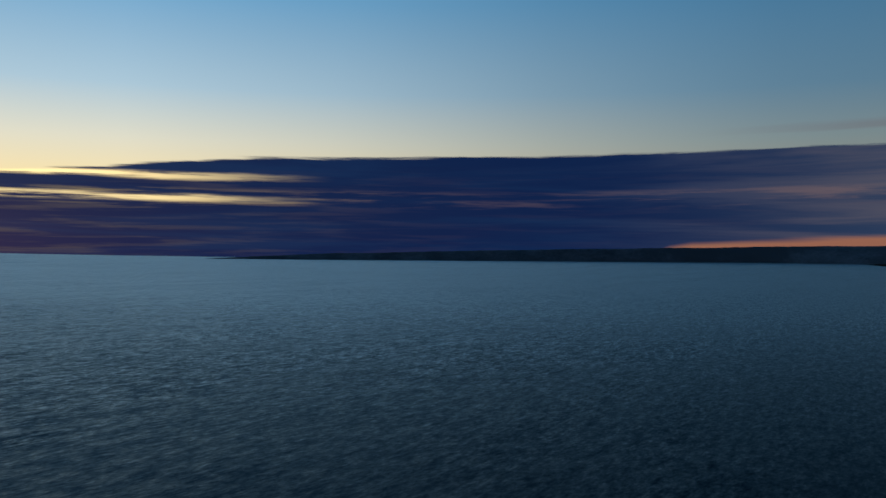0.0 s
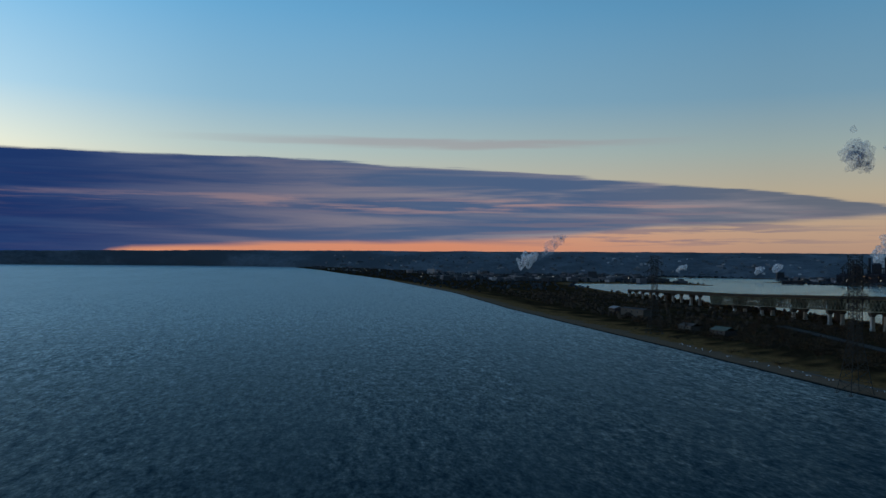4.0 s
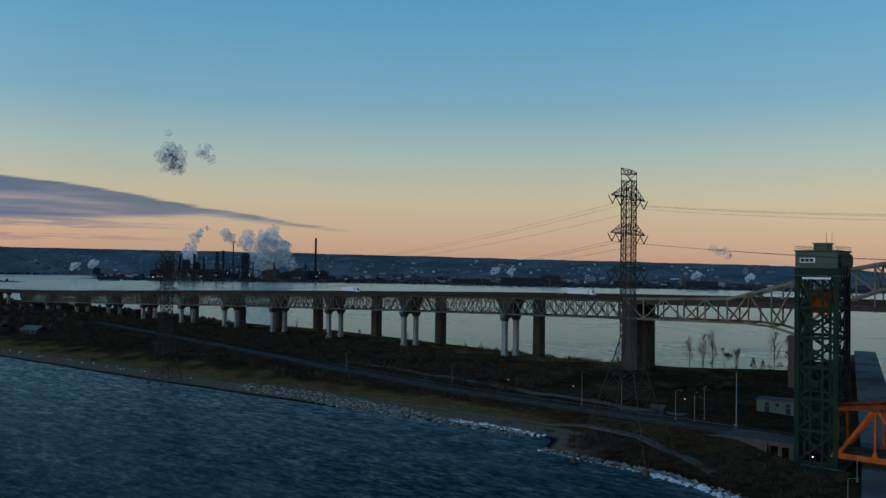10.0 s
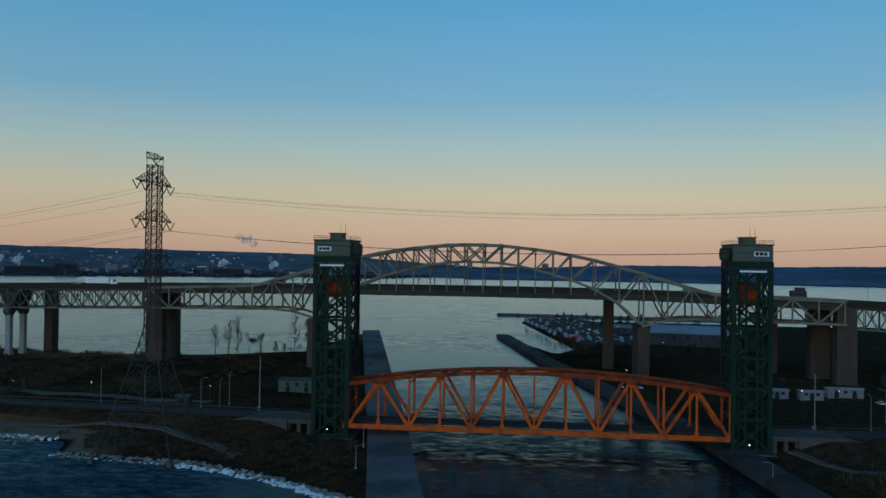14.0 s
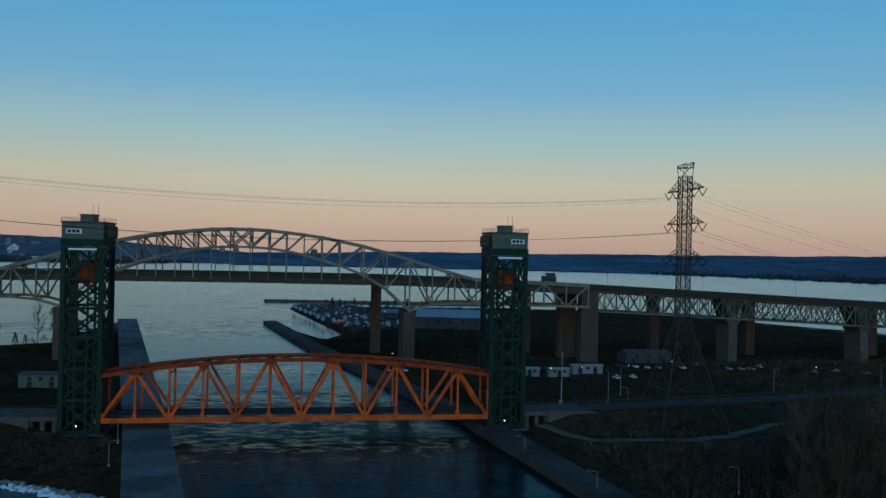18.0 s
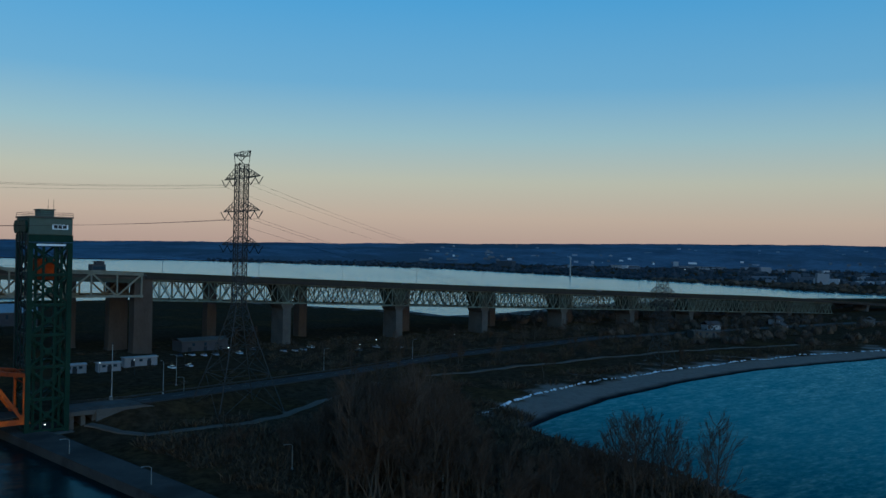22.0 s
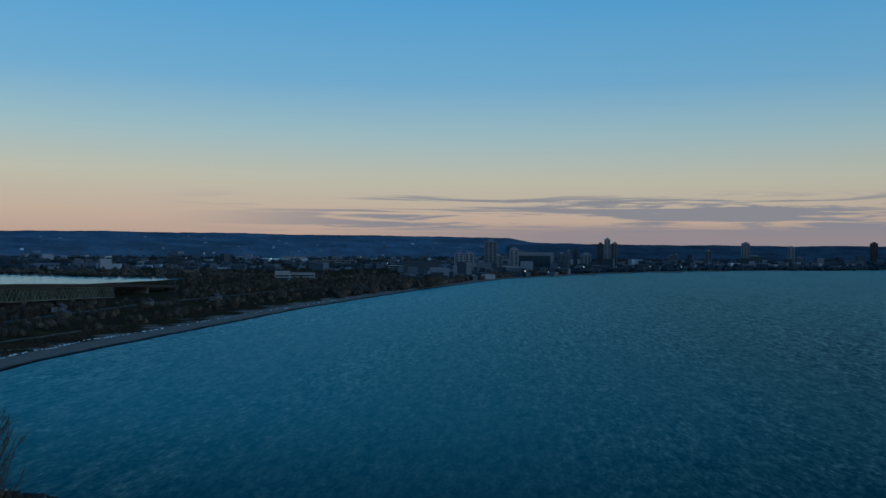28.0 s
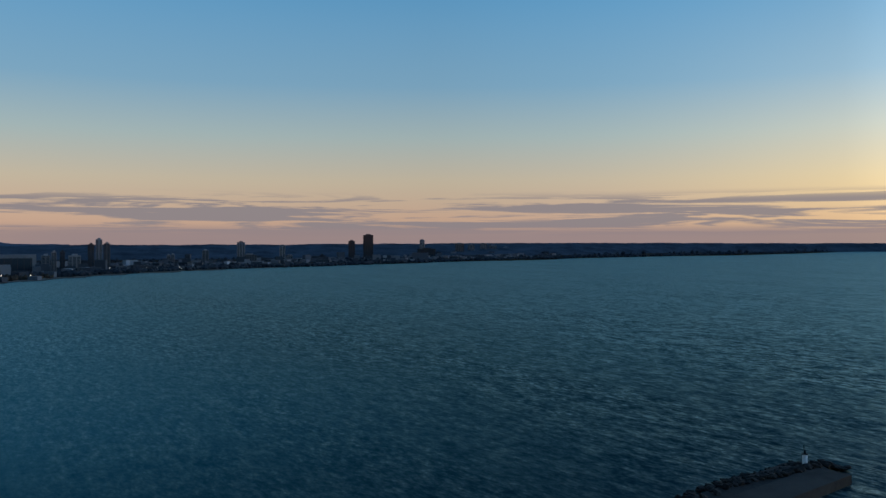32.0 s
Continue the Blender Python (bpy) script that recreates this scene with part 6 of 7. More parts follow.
def apartment(az, r, w, h, mat, strips=3, label="pale grey apartment tower on the far shore"):
    if 80 < az < 130:
        r, w, h = r * 1.22, w * 1.22, 54 + (h - 54) * 1.22
    x, y = polar(az, r)
    t = thing("apartment_building", label, "building", (x, y, float(ground_z(x, y)) - 1), -az, group="far shore buildings")
    d = max(12, w * 0.7)
    part("wall", box(B(), (-w / 2, -d / 2, 0), (w / 2, d / 2, h + 1), 0.4), mat, t)
    part("penthouse", box(B(), (-w * 0.22, -d * 0.25, h + 1), (w * 0.25, d * 0.25, h + 4.5), 0.3), mat, t)
    n = max(2, int(w / 7))
    first = None
    for i in range(n):
        px = -w / 2 + w * (i + 0.5) / n
        bm = B()
        for k in range(int(h / 3.2)):
            z = 2.0 + k * 3.2
            if z + 1.8 < h:
                box(bm, (-w / n * 0.33, -0.15, z), (w / n * 0.33, 0.12, z + 1.8))
        if first is None:
            first = tagged(part("window_column", bm, GLASS, t), kind="stuff")
            first.location = (px, -d / 2, 0)
        else:
            bm.free()
            again(first, t, Matrix.Translation((px, -d / 2, 0)))
    return t


for az, r, w, h in ((87.59, 1248, 14, 42), (88.3, 1297, 14, 42), (89.79, 1401, 21, 62), (90.3, 1433, 17, 37), (91.4, 1509, 16, 49), (94.65, 1683, 15, 40), (95.12, 1709, 9, 46), (95.6, 1733, 9, 46), (96.3, 1774, 22, 39),
                    (97.26, 1825, 12, 61), (97.73, 1850, 13, 71), (98.2, 1876, 13, 63), (101.96, 2066, 8, 35), (102.23, 2080, 8, 37), (104.3, 2184, 16, 45), (106.6, 2290, 21, 66), (107.14, 2309, 40, 32), (109.34, 2385, 16, 56),
                    (109.8, 2399, 19, 29), (112.0, 2478, 10, 29), (114.04, 2584, 20, 69), (118.9, 2875, 17, 71), (119.2, 2860, 62, 41), (121.5, 3030, 32, 57), (122.3, 3071, 25, 53), (123.17, 3126, 26, 55), (123.8, 3161, 30, 49), (124.7, 3215, 22, 40)):
    apartment(az, r, w, h, FACADE if (int(az * 10) % 4) else DARK_FACADE)
apartment(115.18, 2652, 32, 88, DARK_FACADE, 4, "dark brown apartment tower, tallest on the far shore")
for az, r, w, h in ((66.0, 3700, 16, 34), (66.45, 3800, 26, 44), (65.3, 3650, 12, 30), (64.7, 3650, 14, 28), (-42.4, 4300, 70, 72), (-37.6, 4200, 55, 70), (-38.3, 4200, 90, 58), (-29.5, 4100, 40, 62), (-24.0, 4000, 45, 55), (-17.6, 3500, 24, 66), (-18.3, 3450, 18, 60), (-16.8, 3500, 30, 52), (25.9, 3200, 60, 22), (27.3, 3250, 50, 20), (-5.5, 3300, 22, 50), (-4.6, 3300, 22, 55), (0.6, 3300, 26, 45)):
    apartment(az, r, w, h, FACADE)


def office(az, r, w, h):
    x, y = polar(az, r)
    t = thing("glass_office", "wide office block with dark glass front in a pale frame", "building", (x, y, float(ground_z(x, y)) - 1), -az)
    part("wall", box(B(), (-w / 2, -12, 0), (w / 2, 14, h), 0.3), FACADE, t)
    part("glass_front", box(B(), (-w * 0.36, -12.6, 4), (w * 0.42, -11.8, h - 8), 0.1), GLASS, t)
    part("penthouse", box(B(), (-w * 0.42, -6, h), (-w * 0.22, 8, h + 4)), FACADE, t)
    for k in range(-3, 4):
        part("pillar", box(B(), (k * w * 0.13 - 0.5, -13.2, 0), (k * w * 0.13 + 0.5, -12.4, h - 6)), DARK_FACADE, t)


office(92.73, 1950, 94, 41)


def low_block(az, r, w, h, mat, label):
    x, y = polar(az, r)
    t = thing("long_building", label, "building", (x, y, float(ground_z(x, y)) - 1), -az)
    part("wall", box(B(), (-w / 2, -9, 0), (w / 2, 9, h), 0.2), mat, t)
    for k in range(2):
        part("window_band", box(B(), (-w / 2 + 1, -9.15, 2 + k * 4), (w / 2 - 1, -8.95, 4 + k * 4)), GLASS, t)
    part("roof", box(B(), (-w / 2 - 0.4, -9.4, h), (w / 2 + 0.4, 9.4, h + 0.6)), mat, t)


low_block(75.5, 1250, 22, 13, FACADE, "white low building among trees behind the beach")
low_block(76.6, 1260, 48, 11, FACADE, "grey low building among trees behind the beach")
low_block(89.9, 1760, 110, 13, FACADE, "long pale low building on the far shore")
for az, r, w in ((70, 3300, 190), (73, 2700, 60), (77.5, 3100, 220), (79, 2300, 120), (84, 1800, 80), (52, 2700, 90), (57, 2900, 150), (60, 3000, 70)):
    low_block(az, r, w, 9, FACADE, "long pale low warehouse in the far town")


# ---- buildings and fields on the slopes of the escarpment ----
def on_slope(rows, depth, n, a0, a1, seed):
    q = np.random.RandomState(seed)
    out = []
    for _ in range(n):
        a, f = q.uniform(a0, a1), q.uniform(0.03, 0.8) ** 1.3
        rr, ee = (np.interp(a, [p[0] for p in rows], [p[k] for p in rows]) for k in (1, 2))
        r = rr - depth * (1 - f)
        x, y = polar(a, r)
        z = 2 + (EYE_H + rr * math.tan(radians(ee)) - 2) * (0.12 + 0.88 * f ** 0.8)
        out.append((x, y, z - 3, q.uniform(6, 15) * (2.5 if q.rand() < 0.08 else 1), 10, q.uniform(4, 8), radians(-a)))
    return out


slope_town = on_slope([(-100, 4700, 0.7), (-60, 4650, 0.8), (-40, 4500, 0.66), (-20, 4050, 0.36)], 900, 560, -92, -20, 3) + on_slope([(24, 3500, 0.0), (52, 3900, 0.48), (69, 4200, 0.65), (92, 4400, 0.55)], 1000, 150, 36, 91, 4)
SLOPE = island_material("pale_walls_among_trees", [(0.0, (0.06, 0.07, 0.08)), (0.5, (0.11, 0.12, 0.13)), (0.85, (0.24, 0.25, 0.26)), (1.0, (0.50, 0.50, 0.50))])
scatter("slope_town", *CUBE, slope_town, SLOPE, "small houses scattered on the wooded escarpment", "far buildings")


# ---- the steel works on its peninsula ----
def works():
    t = thing("steel_works", "dark steel works with chimneys and furnaces across the harbour", "factory", (0, 0, 0))
    q = random.Random(12)

    def at_el(r, el):
        return EYE_H + r * math.tan(radians(el))

    stacks = [(-47.21, 3000, 1.78, 3.6), (-53.75, 2850, 0.78, 5.0), (-53.35, 2850, 0.82, 4.0), (-52.7, 2860, 1.28, 1.8), (-56.1, 2850, 0.5, 3.4), (-55.2, 2850, 0.55, 4.0), (-54.6, 2850, 0.35, 3.0), (-50.0, 2850, 0.1, 2.4), (-47.9, 2850, 0.05, 2.2), (-57.0, 2850, 0.3, 3.0)]
    stacks += [(q.uniform(-57.6, -46.5), q.uniform(2780, 2900), q.uniform(-0.5, 0.12), q.uniform(0.9, 2.2)) for _ in range(34)]
    for az, r, el, rad in stacks:
        x, y = polar(az, r)
        chimney = part("chimney", rod(B(), (x, y, 1), (x, y, at_el(r, el)), rad * 1.2, rad, 12), PLANT, t)
        part("rim", rod(B(), (x, y, at_el(r, el) - 2), (x, y, at_el(r, el) + 0.4), rad * 1.15, rad * 1.15, 12), DARK, chimney)
    halls = [(-51.9, 2850, 0.66, 26), (-56.8, 2850, 0.05, 24), (-55.7, 2850, 0.15, 26), (-55.0, 2860, 0.0, 20)]
    halls += [(q.uniform(-59.0, -45.8), q.uniform(2790, 2900), q.uniform(-0.85, -0.45), q.uniform(24, 80)) for _ in range(26)]
    for az, r, el, w in halls:
        x, y = polar(az, r)
        h = at_el(r, el)
        blk = sub("furnace_hall", t, (x, y, 0))
        blk.rotation_euler = (0, 0, radians(-az + q.uniform(-25, 25)))
        bm = B()
        sec = [(-11, 1), (11, 1), (11, h - 3), (5, h), (-5, h), (-11, h - 3)]
        a, b = ([bm.verts.new((s * w / 2, p, z)) for p, z in sec] for s in (-1, 1))
        bm.faces.new(a)
        bm.faces.new(b[::-1])
        for i in range(6):
            bm.faces.new((a[i], a[(i + 1) % 6], b[(i + 1) % 6], b[i]))
        bmesh.ops.recalc_face_normals(bm, faces=bm.faces)
        part("hall", bm, PLANT, blk)
        part("roof_vent", box(B(), (-w * 0.35, -2, h), (w * 0.35, 2, h + 3), 0.6), PLANT, blk)
        part("pipe", rod(B(), (-w / 2, -12, h * 0.6), (w / 2, -12, h * 0.75), 1.0, n=8), DARK, blk)
    for az, el0, az1, el1 in ((-49.9, -0.75, -47.7, -0.2), (-56.4, -0.6, -55.0, 0.05), (-53.2, -0.5, -52.0, -0.1), (-52.2, -0.2, -50.6, -0.6)):
        (xa, ya), (xb, yb) = polar(az, 2840), polar(az1, 2840)
        part("conveyor", beam(B(), (xa, ya, at_el(2840, el0)), (xb, yb, at_el(2840, el1)), 4, 3), PLANT, t)
        for f in (0.25, 0.5, 0.75):
            x, y = xa + (xb - xa) * f, ya + (yb - ya) * f
            part("trestle", beam(B(), (x, y, 1), (x, y, at_el(2840, el0 + (el1 - el0) * f)), 1.6), PLANT, t)
    for k, (m, nm) in enumerate(((LIT, "white_lamps"), (WARM, "orange_lamps"))):
        bm = B()
        for _ in range((24, 8)[k]):
            x, y = polar(q.uniform(-57.5, -46.5), 2770)
            blob(bm, (x, y, q.uniform(6, 36)), q.uniform(0.5, 0.85), 0.1)
        tagged(part(nm, bm, m, t), kind="stuff")


works()
for az, r, w, el in ((-60.5, 2730, 60, -0.9), (-33, 2600, 130, -0.55), (-31, 2600, 60, -0.3), (-36.5, 2600, 120, -0.75), (-21, 2550, 90, -0.6), (-26, 2600, 70, -0.7)):
    x, y = polar(az, r)
    t = thing("harbour_shed", "long dark harbour shed on the far quay", "building", (x, y, 1), -az, group="harbour sheds")
    h = max(7, 0.75 * (EYE_H + r * math.tan(radians(el))))
    part("wall", box(B(), (-w / 2, -12, 0), (w / 2, 12, h * 0.85), 0.3), PLANT, t)
    part("roof", box(B(), (-w / 2 - 1, -13, h * 0.85), (w / 2 + 1, 13, h), 1.0), DARK_FACADE, t)


# ---- steam and smoke ----
def smoke_material(name, colour, cover, lo=0.36):
    m = bpy.data.materials.new(name)
    m.use_nodes = True
    g = Graph(m.node_tree)
    b = g.n["Principled BSDF"]
    co = g.add("ShaderNodeTexCoord").outputs["Object"]
    n = g.noise(co, 0.06, 6.0, 0.7)
    fine = g.noise(co, 0.3, 3.0, 0.6)
    b.inputs["Base Color"].default_value = (*colour, 1)
    b.inputs["Roughness"].default_value = 1.0
    b.inputs["Specular IOR Level"].default_value = 0.0
    cut = g.step(g.math("ADD", g.math("MULTIPLY", n, 0.6), g.math("MULTIPLY", fine, 0.4)), lo, lo + 0.26)
    cut = g.math("ADD", 0.25, g.math("MULTIPLY", cut, 0.75))
    g.put(b.inputs["Alpha"], g.math("MULTIPLY", cut, cover))
    through = g.add("ShaderNodeBsdfTranslucent")  # vapour passes light on from behind
    through.inputs[0].default_value = (*colour, 1)
    clear = g.add("ShaderNodeBsdfTransparent")
    veil, both = g.add("ShaderNodeMixShader"), g.add("ShaderNodeMixShader")
    g.put(veil.inputs[0], g.math("MULTIPLY", cut, cover))
    g.l.new(clear.outputs[0], veil.inputs[1])
    g.l.new(through.outputs[0], veil.inputs[2])
    both.inputs[0].default_value = 0.5
    g.l.new(b.outputs[0], both.inputs[1])
    g.l.new(veil.outputs[0], both.inputs[2])
    g.l.new(both.outputs[0], g.n["Material Output"].inputs[0])
    return m


STEAM = smoke_material("white_steam", (0.98, 0.97, 0.96), 0.52, 0.38)
SMOKE = smoke_material("grey_smoke", (0.72, 0.76, 0.80), 0.34, 0.42)


PUFF = bmesh.new()
bmesh.ops.create_icosphere(PUFF, subdivisions=3, radius=1.0)
PUFF_V, PUFF_F = shape(PUFF)


def plume(rows, mat, label, seed):
    """A drifting cloud of billows: ragged lumps of vapour, larger at its heart and in shreds round it; rows of heading, elevation, distance, radius in metres."""
    rg = random.Random(seed)
    verts, faces = [], []
    for az, el, r, rad in rows:
        for k in range(5):
            core = k < 1
            wide = 14 if core else 62
            a, e = az + rg.gauss(0, 0.5) * rad / r * wide, el + rg.gauss(0, 0.5) * rad / r * wide
            x, y = polar(a, r + rg.uniform(-1, 1) * rad)
            c = Vector((x, y, EYE_H + r * math.tan(radians(e))))
            size = rad * (rg.uniform(0.75, 1.0) if core else rg.uniform(0.16, 0.40))
            off, tall, lean = Vector((rg.random() * 90, rg.random() * 90, seed)), rg.uniform(0.7, 1.2), rg.uniform(-0.3, 0.6)
            at = len(verts)
            for p in PUFF_V:
                v = Vector(p)
                swell = 1 + 0.75 * noise.noise(v * 1.3 + off) + 0.40 * noise.noise(v * 3.1 + off) + 0.22 * noise.noise(v * 6.5 + off)
                q = v * swell * size
                verts.append((c.x + q.x + lean * q.z, c.y + q.y, c.z + q.z * tall))
            faces += [tuple(i + at for i in f) for f in PUFF_F]
    return tagged(arr_mesh("steam_plume", verts, faces, mat, True), label, "smoke", kind="stuff")


plume([(-55.5, -0.1, 2900, 16), (-55.6, 0.35, 2900, 22), (-55.5, 0.9, 2900, 24), (-55.2, 1.5, 2900, 20), (-54.9, 2.0, 2900, 14), (-54.4, 2.3, 2900, 7)], STEAM, "white steam rising from the steel works", 1)
plume([(-50.6, -0.1, 2900, 22), (-50.9, 0.4, 2900, 34), (-50.2, 0.6, 2900, 40), (-51.3, 1.1, 2900, 38), (-50.2, 1.3, 2900, 44), (-49.5, 1.2, 2900, 36), (-49.3, 0.4, 2900, 30), (-48.9, -0.1, 2900, 22), (-51.8, 1.6, 2900, 26), (-50.3, 1.8, 2900, 30)], STEAM, "wide white steam cloud over the steel works", 2)
plume([(-52.7, 1.4, 2860, 8), (-52.9, 1.75, 2860, 16), (-53.3, 2.0, 2860, 18)], STEAM, "grey smoke from a tall chimney", 3)
plume([(-56.9, 6.5, 2900, 34), (-56.6, 6.9, 2900, 40), (-57.0, 7.2, 2900, 32), (-56.3, 6.3, 2900, 26), (-57.5, 7.0, 2900, 18)], SMOKE, "grey puff of smoke adrift in the sky", 4)
plume([(-54.9, 7.3, 2900, 18), (-54.5, 7.7, 2900, 15), (-54.2, 6.9, 2900, 12), (-54.6, 7.1, 2900, 14)], SMOKE, "thin grey wisp of smoke adrift in the sky", 5)
plume([(-78.0, 0.0, 3000, 18), (-77.5, 0.3, 3000, 24), (-77.2, 0.5, 3000, 18)], STEAM, "white steam from a far works", 6)
plume([(-76.4, 0.7, 3000, 16), (-76.0, 1.1, 3000, 24), (-75.5, 1.5, 3000, 22), (-75.2, 1.8, 3000, 12)], SMOKE, "grey smoke from a far works", 7)
plume([(-19.4, 0.9, 3500, 16), (-19.8, 1.2, 3500, 22), (-20.3, 1.4, 3500, 16)], SMOKE, "grey smoke puff over the far town", 8)
for i, (a, e) in enumerate(((-62.6, -0.1), (-61.6, 0.0), (-35.0, -0.1), (-33.9, -0.1), (-21.5, -0.2), (-67.5, -0.1), (-18.2, -0.3))):
    plume([(a, e - 0.3, 3000, 8), (a + 0.15, e - 0.15, 3000, 13), (a + 0.35, e - 0.1, 3000, 9)], STEAM, "small white steam plume over the far town", 20 + i)


def mast(az, r, top, rad, mat, label):
    x, y = polar(az, r)
    t = thing("light_tower", label, "tower", (x, y, 0))
    part("shaft", rod(B(), (0, 0, 0), (0, 0, top - 4), rad * 1.3, rad, 10), mat, t)
    part("head", rod(B(), (0, 0, top - 4), (0, 0, top), rad * 1.8, rad * 1.5, 10), mat, t)


mast(48.32, 1810, 40, 1.3, PALE_CONCRETE, "slim white tower on the far harbour shore")
dock = thing("harbour_breakwater", "long low dark breakwater in the harbour", "breakwater", (0, 0, 0))
part("wall", beam(B(), (-40, 866, 0.6), (190, 846, 0.6), 6, 3.6), CONCRETE, dock)
for i in range(12):
    x = -38 + i * 20
    part("post", rod(B(), (x, 862.5 - (x + 40) * 0.087, -3), (x, 862.5 - (x + 40) * 0.087, 3.2), 0.6, n=8), DARK, dock)

# ---- bare trees ----
def bare_tree(seed, h, spread=0.55, levels=6):
    """Trunk and boughs in one mesh, fine twigs in another."""
    rg = random.Random(seed)
    trunk, twigs = B(), B()

    def grow(p, d, length, rad, level):
        bend = Vector((rg.uniform(-1, 1), rg.uniform(-1, 1), rg.uniform(-0.2, 0.5))) * 0.18
        mid = p + d * length * 0.5 + bend * length * 0.2
        end = p + (d + bend).normalized() * length
        bm = trunk if level < 3 else twigs
        n = 6 if level < 2 else 4 if level < 3 else 3
        rod(bm, p, mid, rad, rad * 0.85, n)
        rod(bm, mid, end, rad * 0.85, rad * 0.6, n)
        if level >= levels:
            return
        for k in range(rg.choice((2, 3, 3)) + (1 if level > 1 else 0)):
            f = rg.uniform(0.35, 1.0) if k else 1.0
            o = p.lerp(mid, f * 2) if f < 0.5 else mid.lerp(end, f * 2 - 1)
            side = Vector((rg.uniform(-1, 1), rg.uniform(-1, 1), rg.uniform(-0.1, 0.6)))
            nd = (d * (1.0 if k else 1.4) + side * spread * (1.5 if k else 0.7)).normalized()
            nd.z = max(nd.z, -0.05)
            grow(o, nd, length * rg.uniform(0.62, 0.82), max(0.020, rad * (0.62 if k == 0 else 0.45)), level + 1)
    grow(Vector((0, 0, -0.3)), Vector((0, 0, 1)), h * 0.30, h * 0.016, 0)
    t = thing("tree", "bare leafless winter tree with fine dark twigs", "tree", (0, 0, -50), group="bare trees")
    part("trunk", trunk, BARK, t)
    part("crown", twigs, TWIG, t)
    return t


def slender_tree(seed, h):
    """A tall leader with many rising limbs, each with forked twigs, from low on the stem to the tip."""
    rg = random.Random(seed)
    trunk, twigs = B(), B()
    stem = [Vector((0, 0, -0.3))]
    for i in range(1, 7):
        stem.append(Vector((rg.uniform(-0.02, 0.02) * h, rg.uniform(-0.02, 0.02) * h, h * i / 6)))
    at = lambda f: stem[min(5, int(f * 6))].lerp(stem[min(5, int(f * 6)) + 1], f * 6 - min(5, int(f * 6)))
    for i in range(6):
        rod(trunk, stem[i], stem[i + 1], h * 0.012 * (1 - i / 6.3), h * 0.012 * (1 - (i + 1) / 6.3), 6)
    for k in range(30):
        f = 0.2 + 0.78 * (k + rg.random()) / 30
        a, rise = rg.uniform(0, math.tau), rg.uniform(0.7, 1.5)
        d = Vector((math.cos(a), math.sin(a), rise)).normalized()
        long = h * rg.uniform(0.24, 0.42) * (1.15 - f) ** 0.6
        p = at(f)
        mid, end = p + d * long * 0.5, p + (d + Vector((0, 0, 0.35))).normalized() * long
        rod(trunk, p, mid, h * 0.0038, h * 0.003, 4)
        rod(trunk, mid, end, h * 0.003, h * 0.0018, 4)
        for _ in range(7):
            q = p.lerp(mid, rg.random()) if rg.random() < 0.4 else mid.lerp(end, rg.random())
            e = (d + Vector((rg.uniform(-0.9, 0.9), rg.uniform(-0.9, 0.9), rg.uniform(0.0, 0.9)))).normalized()
            tip = q + e * long * rg.uniform(0.25, 0.5)
            rod(twigs, q, tip, h * 0.0017, h * 0.0010, 3)
            for _ in range(3):
                o = q.lerp(tip, rg.uniform(0.2, 1.0))
                e2 = (e + Vector((rg.uniform(-0.8, 0.8), rg.uniform(-0.8, 0.8), rg.uniform(-0.1, 0.8)))).normalized()
                rod(twigs, o, o + e2 * long * rg.uniform(0.12, 0.25), h * 0.0011, h * 0.0007, 3)
    t = thing("tree", "slender bare winter tree with rising twigs", "tree", (0, 0, -50), group="bare trees")
    part("trunk", trunk, BARK, t)
    part("crown", twigs, TWIG, t)
    return t


def evergreen(seed, h):
    rg = random.Random(seed)
    t = thing("evergreen_tree", "small dark evergreen tree by the water", "tree", (0, 0, -50), group="evergreen trees")
    part("trunk", rod(B(), (0, 0, -0.3), (0, 0, h * 0.9), 0.16, 0.04, 6), BARK, t)
    bm = B()
    for k in range(150):
        f = rg.random() ** 0.8
        z = h * (0.1 + 0.88 * f)
        r = h * 0.3 * (1 - f) * rg.uniform(0.5, 1.1) + 0.15
        a = rg.uniform(0, math.tau)
        c = Vector((r * math.cos(a), r * math.sin(a), z))
        v = [bm.verts.new(c + Vector((rg.uniform(-1, 1), rg.uniform(-1, 1), rg.uniform(-0.5, 0.5))) * h * 0.09) for _ in range(4)]
        for f3 in ((0, 1, 2), (0, 2, 3), (0, 3, 1), (1, 3, 2)):
            bm.faces.new([v[i] for i in f3])
    part("crown", bm, EVERGREEN, t)
    return t


LOOP = [(74, 250), (78, 243), (85, 233), (99, 228), (115, 227.5), (128, 232), (152, 246), (166, 254), (190, 268)]


def off_path(x, y, gap):
    """True away from the curving path and a strip on its lake side."""
    for (ax, ay), (bx, by) in zip(LOOP, LOOP[1:]):
        t = max(0.0, min(1.0, ((x - ax) * (bx - ax) + (y - ay) * (by - ay)) / ((bx - ax) ** 2 + (by - ay) ** 2)))
        dx, dy = x - ax - t * (bx - ax), y - ay - t * (by - ay)
        if math.hypot(dx, dy) < gap * (2.2 if dy < 0 else 0.8):
            return False
    return True


KINDS = [bare_tree(11 + k, 1.0 * hh, sp) for k, (hh, sp) in enumerate(((10, 0.6), (11, 0.5), (12, 0.7), (9, 0.65), (12, 0.45)))]
SLIM = [slender_tree(31 + k, 12.0) for k in range(4)]
FIRS = [evergreen(3, 6.0), evergreen(4, 6.0)]
used = set()


